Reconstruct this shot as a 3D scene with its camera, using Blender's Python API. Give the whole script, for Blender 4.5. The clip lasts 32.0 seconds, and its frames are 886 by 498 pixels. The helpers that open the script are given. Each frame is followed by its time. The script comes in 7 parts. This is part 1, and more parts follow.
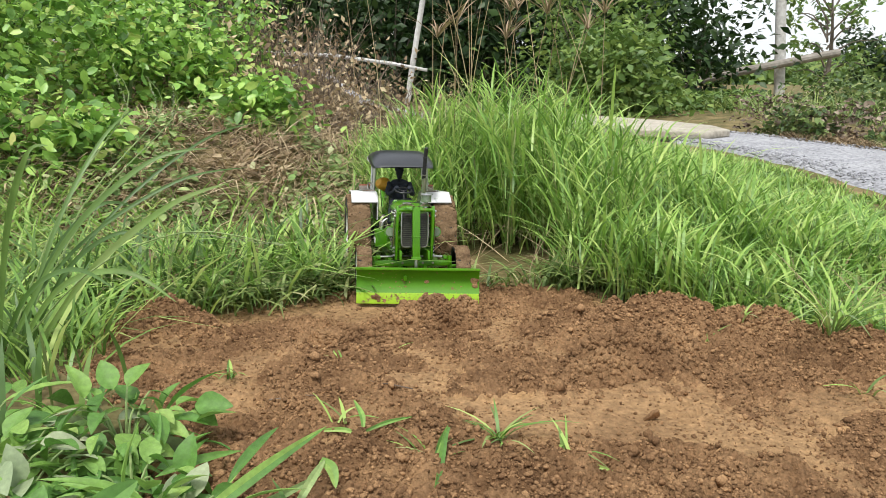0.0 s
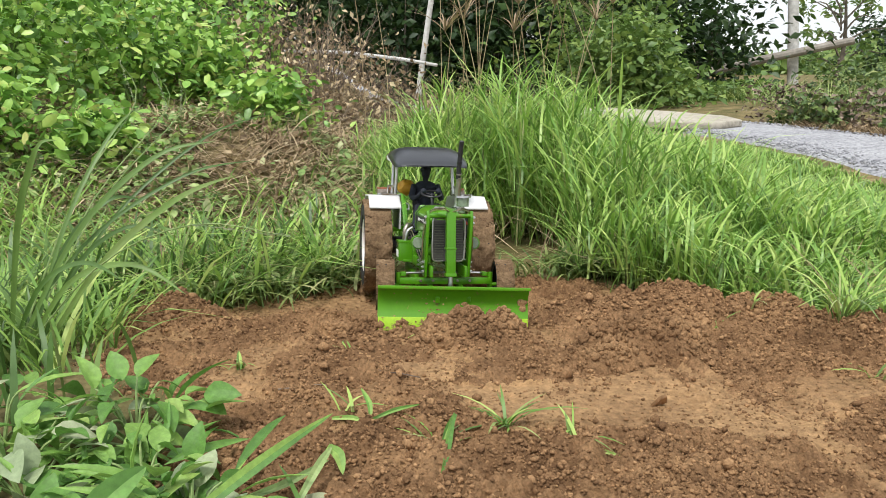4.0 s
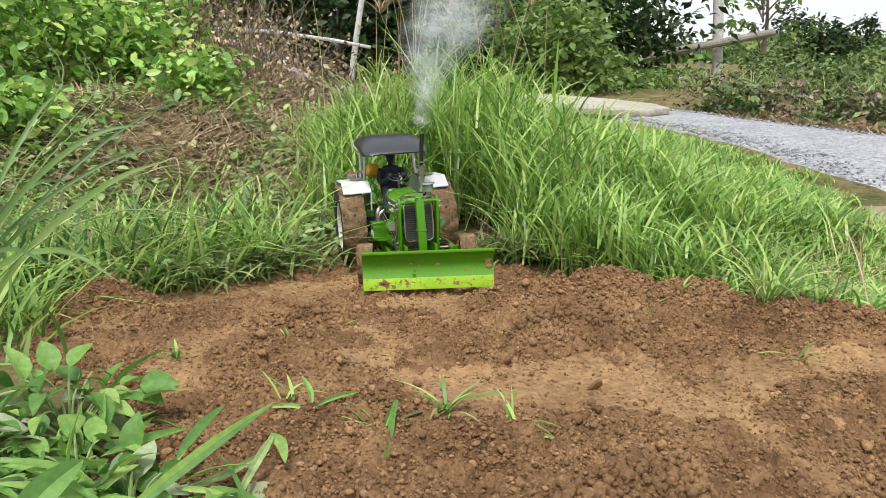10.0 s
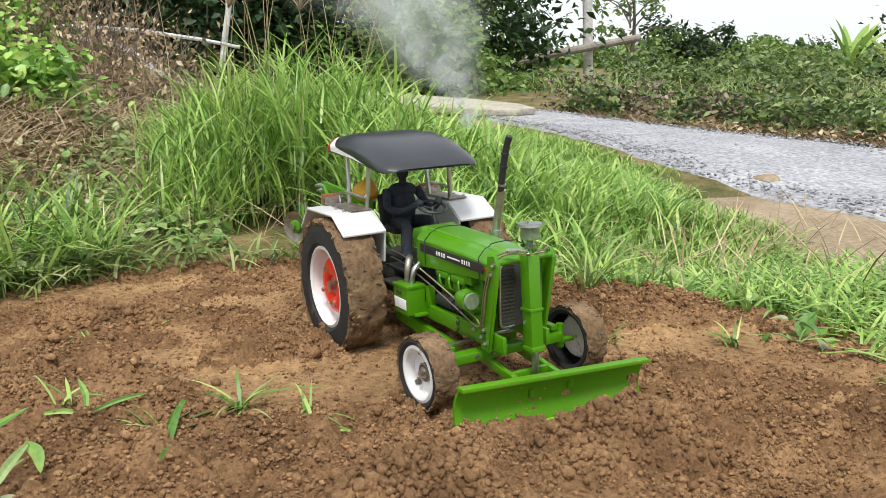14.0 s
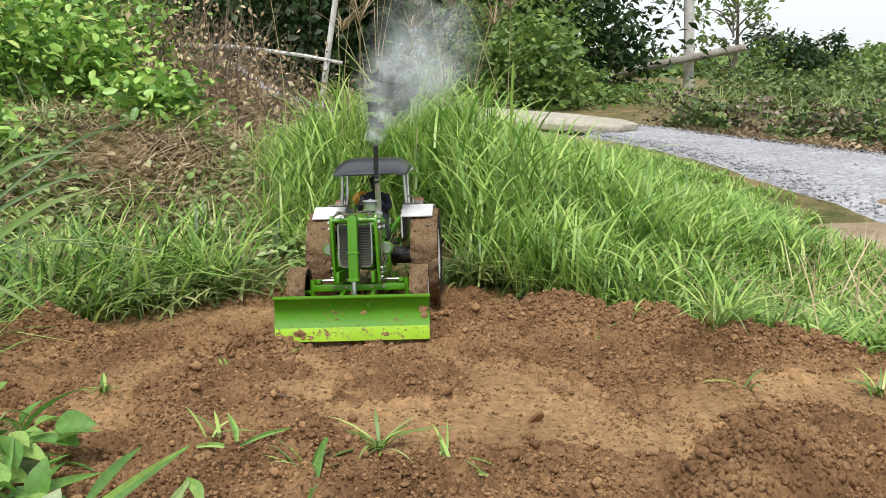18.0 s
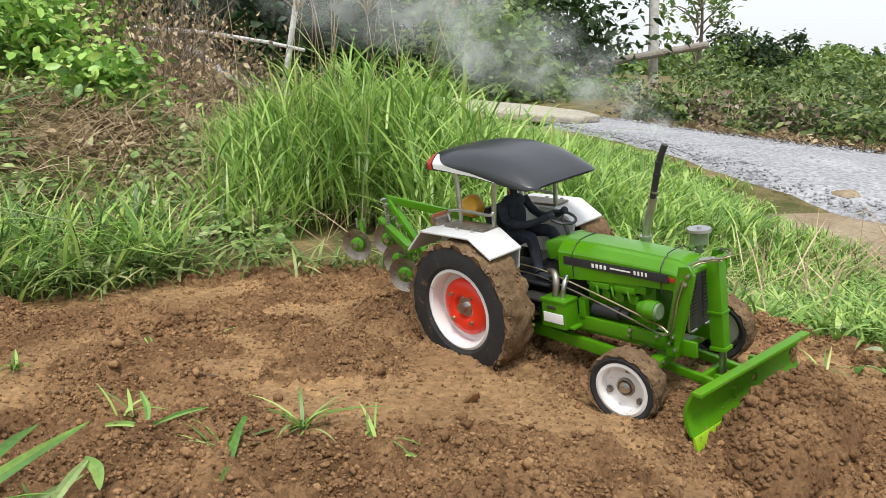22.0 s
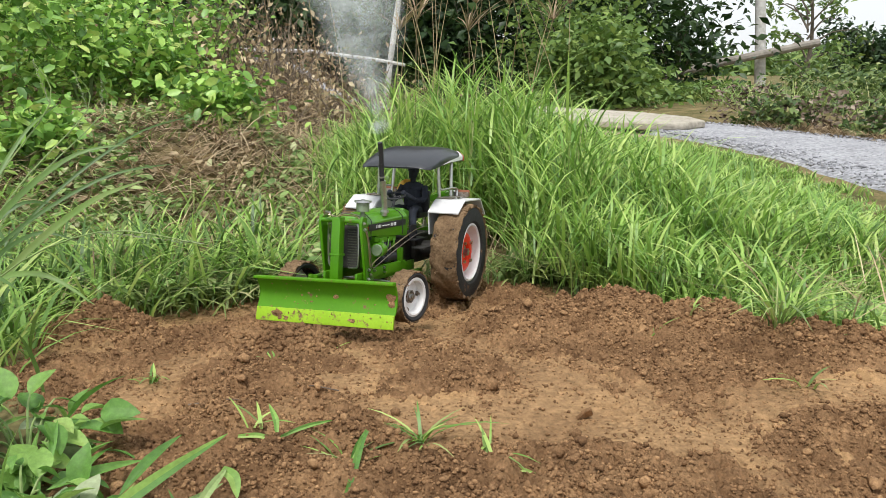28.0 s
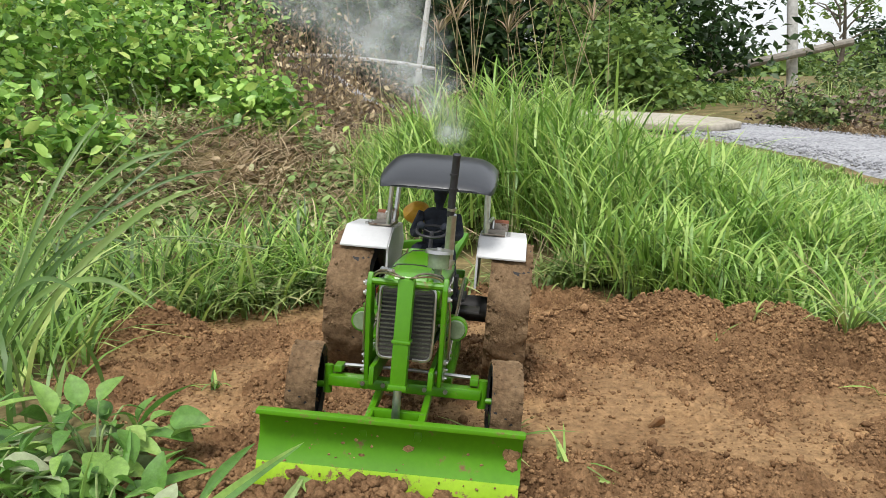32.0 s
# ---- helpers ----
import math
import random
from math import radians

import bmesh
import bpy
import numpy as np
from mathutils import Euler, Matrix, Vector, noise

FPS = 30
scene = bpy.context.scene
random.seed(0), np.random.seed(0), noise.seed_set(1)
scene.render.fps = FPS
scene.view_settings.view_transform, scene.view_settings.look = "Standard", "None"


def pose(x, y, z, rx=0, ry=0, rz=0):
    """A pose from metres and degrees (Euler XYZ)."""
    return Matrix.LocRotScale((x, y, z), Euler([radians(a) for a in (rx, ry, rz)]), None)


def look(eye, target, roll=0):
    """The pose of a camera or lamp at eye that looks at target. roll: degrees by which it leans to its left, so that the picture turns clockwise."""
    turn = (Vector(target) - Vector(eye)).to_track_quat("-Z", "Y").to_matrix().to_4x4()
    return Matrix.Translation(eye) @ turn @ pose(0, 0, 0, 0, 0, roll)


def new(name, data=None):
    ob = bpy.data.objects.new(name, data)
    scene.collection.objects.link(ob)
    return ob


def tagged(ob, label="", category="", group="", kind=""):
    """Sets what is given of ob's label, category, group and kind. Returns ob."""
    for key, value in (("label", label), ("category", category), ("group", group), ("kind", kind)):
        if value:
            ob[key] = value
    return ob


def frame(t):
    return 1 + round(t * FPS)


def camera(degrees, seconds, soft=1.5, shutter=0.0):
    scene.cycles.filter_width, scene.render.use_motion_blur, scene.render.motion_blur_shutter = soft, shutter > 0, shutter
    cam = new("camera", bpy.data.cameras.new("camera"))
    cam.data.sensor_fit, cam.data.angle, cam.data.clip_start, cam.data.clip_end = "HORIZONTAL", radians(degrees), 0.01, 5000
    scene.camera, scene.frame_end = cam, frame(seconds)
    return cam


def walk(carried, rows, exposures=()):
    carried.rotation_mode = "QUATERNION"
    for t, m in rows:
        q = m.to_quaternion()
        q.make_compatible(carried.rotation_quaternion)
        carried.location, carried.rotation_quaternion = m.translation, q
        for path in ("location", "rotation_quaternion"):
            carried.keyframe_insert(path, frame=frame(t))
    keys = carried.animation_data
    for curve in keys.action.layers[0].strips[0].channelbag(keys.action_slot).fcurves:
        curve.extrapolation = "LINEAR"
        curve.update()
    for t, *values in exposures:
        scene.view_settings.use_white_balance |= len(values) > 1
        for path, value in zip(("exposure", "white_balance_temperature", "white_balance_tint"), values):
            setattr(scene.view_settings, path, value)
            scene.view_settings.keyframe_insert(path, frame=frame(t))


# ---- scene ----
cam = camera(57.0, 32.0, 0.55)
PATH = [
    (0, (-0.015, -0.008, 0.467), (0.175, 1.937, 0.042), 0.5),
    (0.5, (-0.015, -0.011, 0.461), (0.171, 1.935, 0.042), 0.4),
    (1, (-0.011, -0.012, 0.462), (0.168, 1.936, 0.043), 0.3),
    (1.5, (-0.011, -0.012, 0.464), (0.154, 1.937, 0.045), 0.1),
    (2, (-0.011, -0.013, 0.464), (0.142, 1.937, 0.046), 0.0),
    (2.5, (-0.01, -0.013, 0.464), (0.137, 1.937, 0.045), -0.2),
    (3, (-0.009, -0.013, 0.458), (0.14, 1.936, 0.035), -0.2),
    (3.5, (0.001, -0.016, 0.458), (0.152, 1.932, 0.029), -0.4),
    (5.5, (-0.047, 0.005, 0.447), (0.139, 1.945, 0.001), -0.2),
    (6, (-0.054, 0.015, 0.438), (0.145, 1.955, -0.009), -0.2),
    (6.5, (-0.036, 0.012, 0.435), (0.174, 1.949, -0.014), -0.3),
    (7, (-0.004, 0.003, 0.433), (0.224, 1.937, -0.024), -0.4),
    (7.5, (0.028, -0.013, 0.426), (0.345, 1.904, -0.049), -0.1),
    (8, (0.027, -0.017, 0.435), (0.381, 1.887, -0.063), -0.1),
    (8.5, (0.013, -0.019, 0.449), (0.369, 1.885, -0.052), -0.0),
    (9, (0.001, -0.021, 0.46), (0.351, 1.886, -0.033), 0.2),
    (9.5, (-0.014, -0.02, 0.465), (0.322, 1.891, -0.018), 0.6),
    (10, (-0.017, -0.017, 0.464), (0.304, 1.899, -0.01), 0.8),
    (10.5, (-0.025, 0.001, 0.473), (0.272, 1.928, 0.028), 0.7),
    (11, (-0.031, 0.025, 0.466), (0.24, 1.961, 0.042), 1.0),
    (11.5, (-0.024, 0.034, 0.453), (0.234, 1.974, 0.042), 1.4),
    (12, (-0.008, 0.032, 0.455), (0.243, 1.973, 0.047), 1.4),
    (12.5, (0.011, 0.02, 0.455), (0.272, 1.959, 0.043), 1.2),
    (13, (0.048, 0.007, 0.449), (0.411, 1.928, 0.027), 1.6),
    (13.5, (0.095, -0.015, 0.437), (0.617, 1.866, 0.004), 2.0),
    (15.5, (0.115, 0.001, 0.446), (0.745, 1.826, -0.077), 1.0),
    (16, (0.088, 0.013, 0.465), (0.602, 1.88, -0.038), 0.6),
    (16.5, (0.065, 0.018, 0.48), (0.52, 1.908, 0.009), 0.7),
    (17, (0.052, 0.014, 0.484), (0.468, 1.918, 0.032), 0.8),
    (17.5, (0.048, 0.01, 0.483), (0.443, 1.92, 0.041), 0.8),
    (18, (0.047, 0.008, 0.479), (0.421, 1.922, 0.038), 0.8),
    (18.5, (0.046, 0.009, 0.477), (0.399, 1.926, 0.032), 0.9),
    (19, (0.046, 0.008, 0.477), (0.364, 1.931, 0.03), 0.8),
    (19.5, (0.047, 0.008, 0.475), (0.345, 1.935, 0.026), 0.8),
    (20, (0.045, 0.009, 0.474), (0.327, 1.937, 0.023), 0.9),
    (20.5, (0.045, 0.011, 0.472), (0.311, 1.941, 0.02), 0.8),
    (21, (0.048, 0.024, 0.461), (0.302, 1.955, 0.006), 0.9),
    (21.5, (0.07, 0.033, 0.452), (0.366, 1.957, -0.005), 1.2),
    (22, (0.099, 0.041, 0.441), (0.554, 1.935, -0.013), 2.0),
    (22.5, (0.146, 0.032, 0.431), (0.788, 1.871, -0.022), 1.9),
    (23, (0.18, 0.0, 0.415), (0.992, 1.766, -0.057), 1.9),
    (23.5, (0.183, 0.0, 0.418), (1.016, 1.746, -0.089), 1.6),
    (24, (0.155, 0.007, 0.441), (0.955, 1.768, -0.07), 1.3),
    (24.5, (0.12, 0.013, 0.464), (0.741, 1.849, -0.028), 0.5),
    (25, (0.1, 0.003, 0.476), (0.586, 1.886, 0.012), 0.3),
    (25.5, (0.096, -0.002, 0.483), (0.521, 1.9, 0.035), 0.8),
    (27.5, (0.087, 0.019, 0.459), (0.345, 1.953, 0.02), 0.2),
    (28, (0.078, 0.023, 0.459), (0.295, 1.962, 0.023), -0.2),
    (28.5, (0.079, 0.03, 0.461), (0.285, 1.972, 0.027), -0.3),
    (29, (0.079, 0.046, 0.454), (0.284, 1.988, 0.022), -0.5),
    (29.5, (0.077, 0.067, 0.445), (0.284, 2.009, 0.016), -0.5),
    (30, (0.069, 0.062, 0.445), (0.27, 2.005, 0.013), -0.4),
    (30.5, (0.064, 0.061, 0.45), (0.248, 2.007, 0.026), -0.5),
    (31, (0.063, 0.056, 0.449), (0.237, 2.004, 0.028), -0.6),
    (31.5, (0.064, 0.064, 0.444), (0.231, 2.012, 0.02), -0.4),
    (32, (0.024, 0.049, 0.456), (0.18, 1.997, 0.029), -0.8),
]
walk(cam, [(t, look(eye, target, roll)) for t, eye, target, roll in PATH], [(0, 0.0), (13.5, -0.02), (15.5, 0.06), (16.2, 0.02), (17, -0.42), (17.6, -0.25), (18, -0.08), (22, -0.08), (24, -0.12), (25, -0.36), (26.5, -0.2), (28, -0.06), (32, -0.08)])

# ---- light: bright overcast day ----
world = bpy.data.worlds.new("overcast_sky")
scene.world = world
world.use_nodes = True
_n = world.node_tree.nodes
_l = world.node_tree.links
_n.clear()
_sky = _n.new("ShaderNodeTexSky")
_sky.sky_type = "NISHITA"
_sky.sun_disc = False
_sky.sun_elevation, _sky.sun_rotation = radians(62), radians(200)
_sky.air_density, _sky.dust_density, _sky.ozone_density = 1.0, 3.0, 1.0
_white = _n.new("ShaderNodeMixRGB")
_white.inputs[0].default_value = 0.72
_white.inputs[2].default_value = (9.3, 9.6, 9.9, 1)
_bg = _n.new("ShaderNodeBackground")
_bg.inputs[1].default_value = 0.135
_wo = _n.new("ShaderNodeOutputWorld")
_l.new(_sky.outputs[0], _white.inputs[1])
_l.new(_white.outputs[0], _bg.inputs[0])
_l.new(_bg.outputs[0], _wo.inputs[0])
sun = new("sun", bpy.data.lights.new("sun", "SUN"))
sun.data.energy, sun.data.angle, sun.data.color = 3.2, radians(14), (1.0, 0.98, 0.95)
sun.matrix_world = look((-2, -5, 11), (0, 0, 0))
scene.view_settings.exposure = 0.0

# ---- materials ----
def ramp(nt, src, stops):
    r = nt.nodes.new("ShaderNodeValToRGB")
    while len(r.color_ramp.elements) < len(stops):
        r.color_ramp.elements.new(0.5)
    for e, (p, c) in zip(r.color_ramp.elements, stops):
        e.position, e.color = p, (*c, 1)
    nt.links.new(src, r.inputs[0])
    return r.outputs[0]


def noise_tex(nt, scale, detail=6, rough=0.6, coord="Object"):
    tc = nt.nodes.new("ShaderNodeTexCoord")
    n = nt.nodes.new("ShaderNodeTexNoise")
    n.inputs["Scale"].default_value, n.inputs["Detail"].default_value, n.inputs["Roughness"].default_value = scale, detail, rough
    nt.links.new(tc.outputs[coord], n.inputs["Vector"])
    return n.outputs[0]


def mixed(nt, fac, a, b, how="MIX"):
    m = nt.nodes.new("ShaderNodeMixRGB")
    m.blend_type = how
    for sock, v in zip(m.inputs, (fac, a, b)):
        if isinstance(v, (int, float)):
            sock.default_value = v
        elif isinstance(v, tuple):
            sock.default_value = (*v, 1)
        else:
            nt.links.new(v, sock)
    return m.outputs[0]


def surface(name, stops, scale=20.0, rough=0.7, metal=0.0, bump=0.0, bump_scale=80.0, fine=0.25, fine_scale=150.0, island=0.0, thin=0.0, coat=0.0, dirt=None, spec=0.5, deep=0.004):
    """A procedural surface: a broad noise over colour stops, a fine one that mottles it, bump, and mud where asked for."""
    m = bpy.data.materials.new(name)
    m.use_nodes = True
    nt = m.node_tree
    b = nt.nodes["Principled BSDF"]
    if island:
        geo = nt.nodes.new("ShaderNodeNewGeometry")
        obi = nt.nodes.new("ShaderNodeObjectInfo")
        add = nt.nodes.new("ShaderNodeMath")
        add.operation = "ADD"
        wrap = nt.nodes.new("ShaderNodeMath")
        wrap.operation = "FRACT"
        nt.links.new(geo.outputs["Random Per Island"], add.inputs[0])
        nt.links.new(obi.outputs["Random"], add.inputs[1])
        nt.links.new(add.outputs[0], wrap.inputs[0])
        src = mixed(nt, 1 - island, wrap.outputs[0], noise_tex(nt, scale))
    else:
        src = noise_tex(nt, scale)
    col = ramp(nt, src, stops)
    if fine:
        col = mixed(nt, fine, col, ramp(nt, noise_tex(nt, fine_scale, 4), [(0.3, (0.25,) * 3), (0.7, (0.95,) * 3)]), "OVERLAY")
    rsock = None
    if dirt:
        colour, amount, dscale = dirt
        mask = ramp(nt, noise_tex(nt, dscale, 8, 0.7), [(0.62 - amount * 0.25, (0,) * 3), (0.70 - amount * 0.25, (1,) * 3)])
        col = mixed(nt, mask, col, colour)
        rsock = mixed(nt, mask, (rough,) * 3, (0.95,) * 3)
    nt.links.new(col, b.inputs["Base Color"])
    b.inputs["Roughness"].default_value, b.inputs["Metallic"].default_value = rough, metal
    b.inputs["Specular IOR Level"].default_value = spec
    if rsock:
        nt.links.new(rsock, b.inputs["Roughness"])
    if coat:
        b.inputs["Coat Weight"].default_value, b.inputs["Coat Roughness"].default_value = coat, 0.12
    if bump:
        bp = nt.nodes.new("ShaderNodeBump")
        bp.inputs["Strength"].default_value, bp.inputs["Distance"].default_value = bump, deep
        nt.links.new(noise_tex(nt, bump_scale, 8, 0.7), bp.inputs["Height"])
        nt.links.new(bp.outputs[0], b.inputs["Normal"])
    if thin:
        tr = nt.nodes.new("ShaderNodeBsdfTranslucent")
        nt.links.new(col, tr.inputs[0])
        mx = nt.nodes.new("ShaderNodeMixShader")
        mx.inputs[0].default_value = thin
        nt.links.new(b.outputs[0], mx.inputs[1])
        nt.links.new(tr.outputs[0], mx.inputs[2])
        nt.links.new(mx.outputs[0], nt.nodes["Material Output"].inputs[0])
    return m


MUD = (0.20, 0.115, 0.062)
M_SOIL = surface("scraped_soil", [(0.30, (0.235, 0.138, 0.068)), (0.46, (0.325, 0.198, 0.098)), (0.60, (0.40, 0.248, 0.122)), (0.75, (0.48, 0.29, 0.13))], 5.0, 0.95, bump=1.0, bump_scale=120, fine=0.5, fine_scale=90, deep=0.009, spec=0.12)
M_CLOD = surface("soil_clods", [(0.1, (0.13, 0.072, 0.037)), (0.5, (0.25, 0.145, 0.073)), (0.95, (0.43, 0.26, 0.13))], 9, 0.97, bump=0.9, bump_scale=420, fine=0.5, fine_scale=300, island=0.6, spec=0.08, deep=0.003)
M_DAMP = surface("damp_loose_soil", [(0.3, (0.145, 0.08, 0.04)), (0.5, (0.25, 0.145, 0.073)), (0.7, (0.38, 0.23, 0.115))], 9.0, 0.97, bump=1.0, bump_scale=240, fine=0.5, fine_scale=160, deep=0.006, spec=0.08)
M_TURF = surface("weedy_earth", [(0.3, (0.0575, 0.069, 0.0207)), (0.5, (0.138, 0.115, 0.0517)), (0.7, (0.276, 0.207, 0.103))], 5, 0.95, bump=0.8, bump_scale=60, fine=0.5, fine_scale=70, spec=0.1)
M_GRAVEL = surface("road_gravel", [(0.3, (0.23, 0.232, 0.245)), (0.5, (0.29, 0.292, 0.305)), (0.7, (0.36, 0.362, 0.372))], 2.0, 0.9, bump=1.0, bump_scale=55, fine=0.75, fine_scale=45, spec=0.2)
M_STONE = surface("crushed_stone", [(0.05, (0.20, 0.20, 0.215)), (0.5, (0.29, 0.292, 0.305)), (0.95, (0.40, 0.40, 0.41))], 20, 0.85, fine=0.3, fine_scale=60, island=0.9, bump=0.3)
M_SAND = surface("pale_sand", [(0.3, (0.215, 0.16, 0.10)), (0.6, (0.32, 0.255, 0.175)), (0.8, (0.38, 0.325, 0.24))], 4, 0.95, bump=0.6, bump_scale=120, fine=0.4, fine_scale=60, spec=0.15)
M_PALE = surface("pale_concrete", [(0.3, (0.33, 0.30, 0.24)), (0.7, (0.46, 0.42, 0.35))], 3, 0.9, bump=0.4, bump_scale=40, fine=0.4, fine_scale=30, spec=0.15)
M_GRASS = surface("fresh_grass", [(0.0, (0.07, 0.15, 0.03)), (0.3, (0.18, 0.335, 0.062)), (0.65, (0.355, 0.54, 0.115)), (0.93, (0.54, 0.66, 0.21)), (1.0, (0.66, 0.56, 0.33))], 6, 0.42, island=0.8, thin=0.32, fine=0.15, fine_scale=30)
M_GRASS2 = surface("dull_grass", [(0.0, (0.07, 0.13, 0.035)), (0.45, (0.19, 0.29, 0.075)), (0.8, (0.35, 0.42, 0.14)), (0.97, (0.62, 0.52, 0.33))], 6, 0.5, island=0.8, thin=0.3, fine=0.15, fine_scale=30)
M_GRASS_DARK = surface("coarse_grass_blades", [(0.0, (0.04, 0.09, 0.02)), (0.5, (0.095, 0.185, 0.038)), (0.85, (0.18, 0.29, 0.07)), (1.0, (0.38, 0.34, 0.19))], 6, 0.45, island=0.8, thin=0.3, fine=0.15, fine_scale=30)
M_STRAW = surface("dry_straw", [(0.0, (0.13, 0.09, 0.058)), (0.5, (0.36, 0.27, 0.16)), (0.85, (0.58, 0.46, 0.29)), (1.0, (0.72, 0.60, 0.40))], 8, 0.85, island=0.85, thin=0.15, fine=0.2, spec=0.2)
M_TWIG = surface("dead_twigs", [(0.1, (0.07, 0.052, 0.04)), (0.6, (0.185, 0.14, 0.105)), (0.95, (0.36, 0.30, 0.23))], 8, 0.9, island=0.85, fine=0.2, spec=0.15)
M_LEAF = surface("broad_leaves", [(0.0, (0.06, 0.14, 0.028)), (0.35, (0.18, 0.36, 0.062)), (0.7, (0.35, 0.57, 0.11)), (0.92, (0.52, 0.67, 0.18)), (0.97, (0.50, 0.38, 0.15)), (1.0, (0.28, 0.19, 0.10))], 10, 0.42, island=0.9, thin=0.25, fine=0.2, fine_scale=60)
M_LEAF_NEAR = surface("weed_leaves", [(0.0, (0.06, 0.15, 0.03)), (0.4, (0.13, 0.28, 0.05)), (0.8, (0.26, 0.42, 0.09)), (1.0, (0.42, 0.5, 0.17))], 14, 0.42, island=0.75, thin=0.28, fine=0.35, fine_scale=90, bump=0.4, bump_scale=120)
M_LEAF_PALE = surface("wilted_leaves", [(0.0, (0.23, 0.31, 0.16)), (0.6, (0.36, 0.42, 0.24)), (1.0, (0.47, 0.42, 0.29))], 14, 0.6, island=0.6, thin=0.25, fine=0.3, fine_scale=90, bump=0.3, bump_scale=120)
M_CREEP = surface("creeping_leaves", [(0.0, (0.09, 0.17, 0.045)), (0.4, (0.22, 0.36, 0.10)), (0.75, (0.42, 0.52, 0.20)), (0.95, (0.58, 0.58, 0.34)), (1.0, (0.42, 0.27, 0.13))], 10, 0.5, island=0.85, thin=0.25, fine=0.2, fine_scale=60)
M_STEM = surface("green_stems", [(0.3, (0.13, 0.22, 0.06)), (0.7, (0.26, 0.33, 0.12))], 20, 0.6, fine=0.3)
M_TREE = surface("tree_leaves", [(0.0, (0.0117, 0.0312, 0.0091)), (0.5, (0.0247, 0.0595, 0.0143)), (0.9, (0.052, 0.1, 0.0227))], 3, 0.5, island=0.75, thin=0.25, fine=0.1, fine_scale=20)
M_TREE_L = surface("shrub_leaves", [(0.0, (0.0685, 0.137, 0.0317)), (0.5, (0.146, 0.246, 0.0547)), (0.9, (0.274, 0.37, 0.0864))], 3, 0.5, island=0.75, thin=0.3, fine=0.1, fine_scale=20)
M_HEDGE = surface("hedge_leaves", [(0.0, (0.04, 0.08, 0.026)), (0.45, (0.10, 0.165, 0.045)), (0.75, (0.21, 0.29, 0.08)), (0.92, (0.36, 0.39, 0.15)), (1.0, (0.34, 0.23, 0.13))], 3, 0.5, island=0.85, thin=0.25, fine=0.1, fine_scale=20)
M_BARK = surface("bark", [(0.3, (0.09, 0.075, 0.06)), (0.7, (0.2, 0.17, 0.13))], 6, 0.9, bump=0.8, bump_scale=30, fine=0.4, fine_scale=25)
M_POLE = surface("weathered_pole", [(0.3, (0.36, 0.35, 0.32)), (0.5, (0.5, 0.49, 0.46)), (0.7, (0.6, 0.59, 0.56))], 3, 0.85, bump=0.5, bump_scale=25, fine=0.4, fine_scale=14)
M_LOG = surface("grey_log", [(0.3, (0.161, 0.143, 0.118)), (0.7, (0.285, 0.26, 0.223))], 3, 0.9, bump=0.6, bump_scale=20, fine=0.4, fine_scale=14)
M_SEED = surface("seed_heads", [(0.1, (0.24, 0.17, 0.11)), (0.9, (0.44, 0.33, 0.22))], 12, 0.85, island=0.8, thin=0.2, fine=0.2)

M_GREEN = surface("green_enamel", [(0.3, (0.055, 0.20, 0.002)), (0.7, (0.075, 0.25, 0.003))], 9, 0.38, coat=0.15, spec=0.4, fine=0.08, fine_scale=200, dirt=(MUD, 0.06, 38))
M_GREEN_HOOD = surface("green_hood_enamel", [(0.3, (0.065, 0.225, 0.002)), (0.7, (0.085, 0.27, 0.003))], 9, 0.30, coat=0.25, spec=0.4, fine=0.05, fine_scale=200)
M_BLADE = surface("muddy_green_blade", [(0.3, (0.065, 0.21, 0.002)), (0.7, (0.085, 0.26, 0.003))], 9, 0.5, spec=0.3, fine=0.08, fine_scale=200, dirt=(MUD, 0.10, 40))
M_LIME = surface("lime_cutting_edge", [(0.3, (0.24, 0.44, 0.015)), (0.7, (0.32, 0.52, 0.025))], 9, 0.5, fine=0.1, fine_scale=200, spec=0.3, dirt=(MUD, 0.25, 60))
M_WHITE = surface("white_paint", [(0.3, (0.588, 0.588, 0.58)), (0.7, (0.689, 0.689, 0.68))], 12, 0.4, fine=0.08, fine_scale=160, dirt=((0.38, 0.3, 0.22), 0.03, 30))
M_RIM = surface("white_rim", [(0.3, (0.68, 0.67, 0.65)), (0.7, (0.82, 0.81, 0.8))], 15, 0.4, fine=0.1, fine_scale=160, dirt=((0.4, 0.3, 0.2), 0.05, 40))
M_RED = surface("red_hub", [(0.3, (0.78, 0.032, 0.010)), (0.7, (0.88, 0.045, 0.014))], 15, 0.35, fine=0.08, dirt=(MUD, 0.02, 50))
M_REDDECAL = surface("red_decal", [(0.3, (0.42, 0.03, 0.02)), (0.7, (0.5, 0.05, 0.03))], 15, 0.35, fine=0.05)
M_TYRE = surface("black_rubber", [(0.3, (0.012, 0.012, 0.013)), (0.7, (0.026, 0.025, 0.025))], 30, 0.75, bump=0.2, fine=0.3, dirt=(MUD, 0.12, 32))
M_TREAD = surface("mud_caked_tread", [(0.3, (0.115, 0.072, 0.040)), (0.55, (0.195, 0.128, 0.072)), (0.75, (0.28, 0.19, 0.11))], 30, 0.95, bump=0.9, bump_scale=260, fine=0.5, fine_scale=180, spec=0.1)
M_BLACK = surface("black_plastic", [(0.3, (0.014, 0.014, 0.016)), (0.7, (0.03, 0.03, 0.034))], 20, 0.5, fine=0.2)
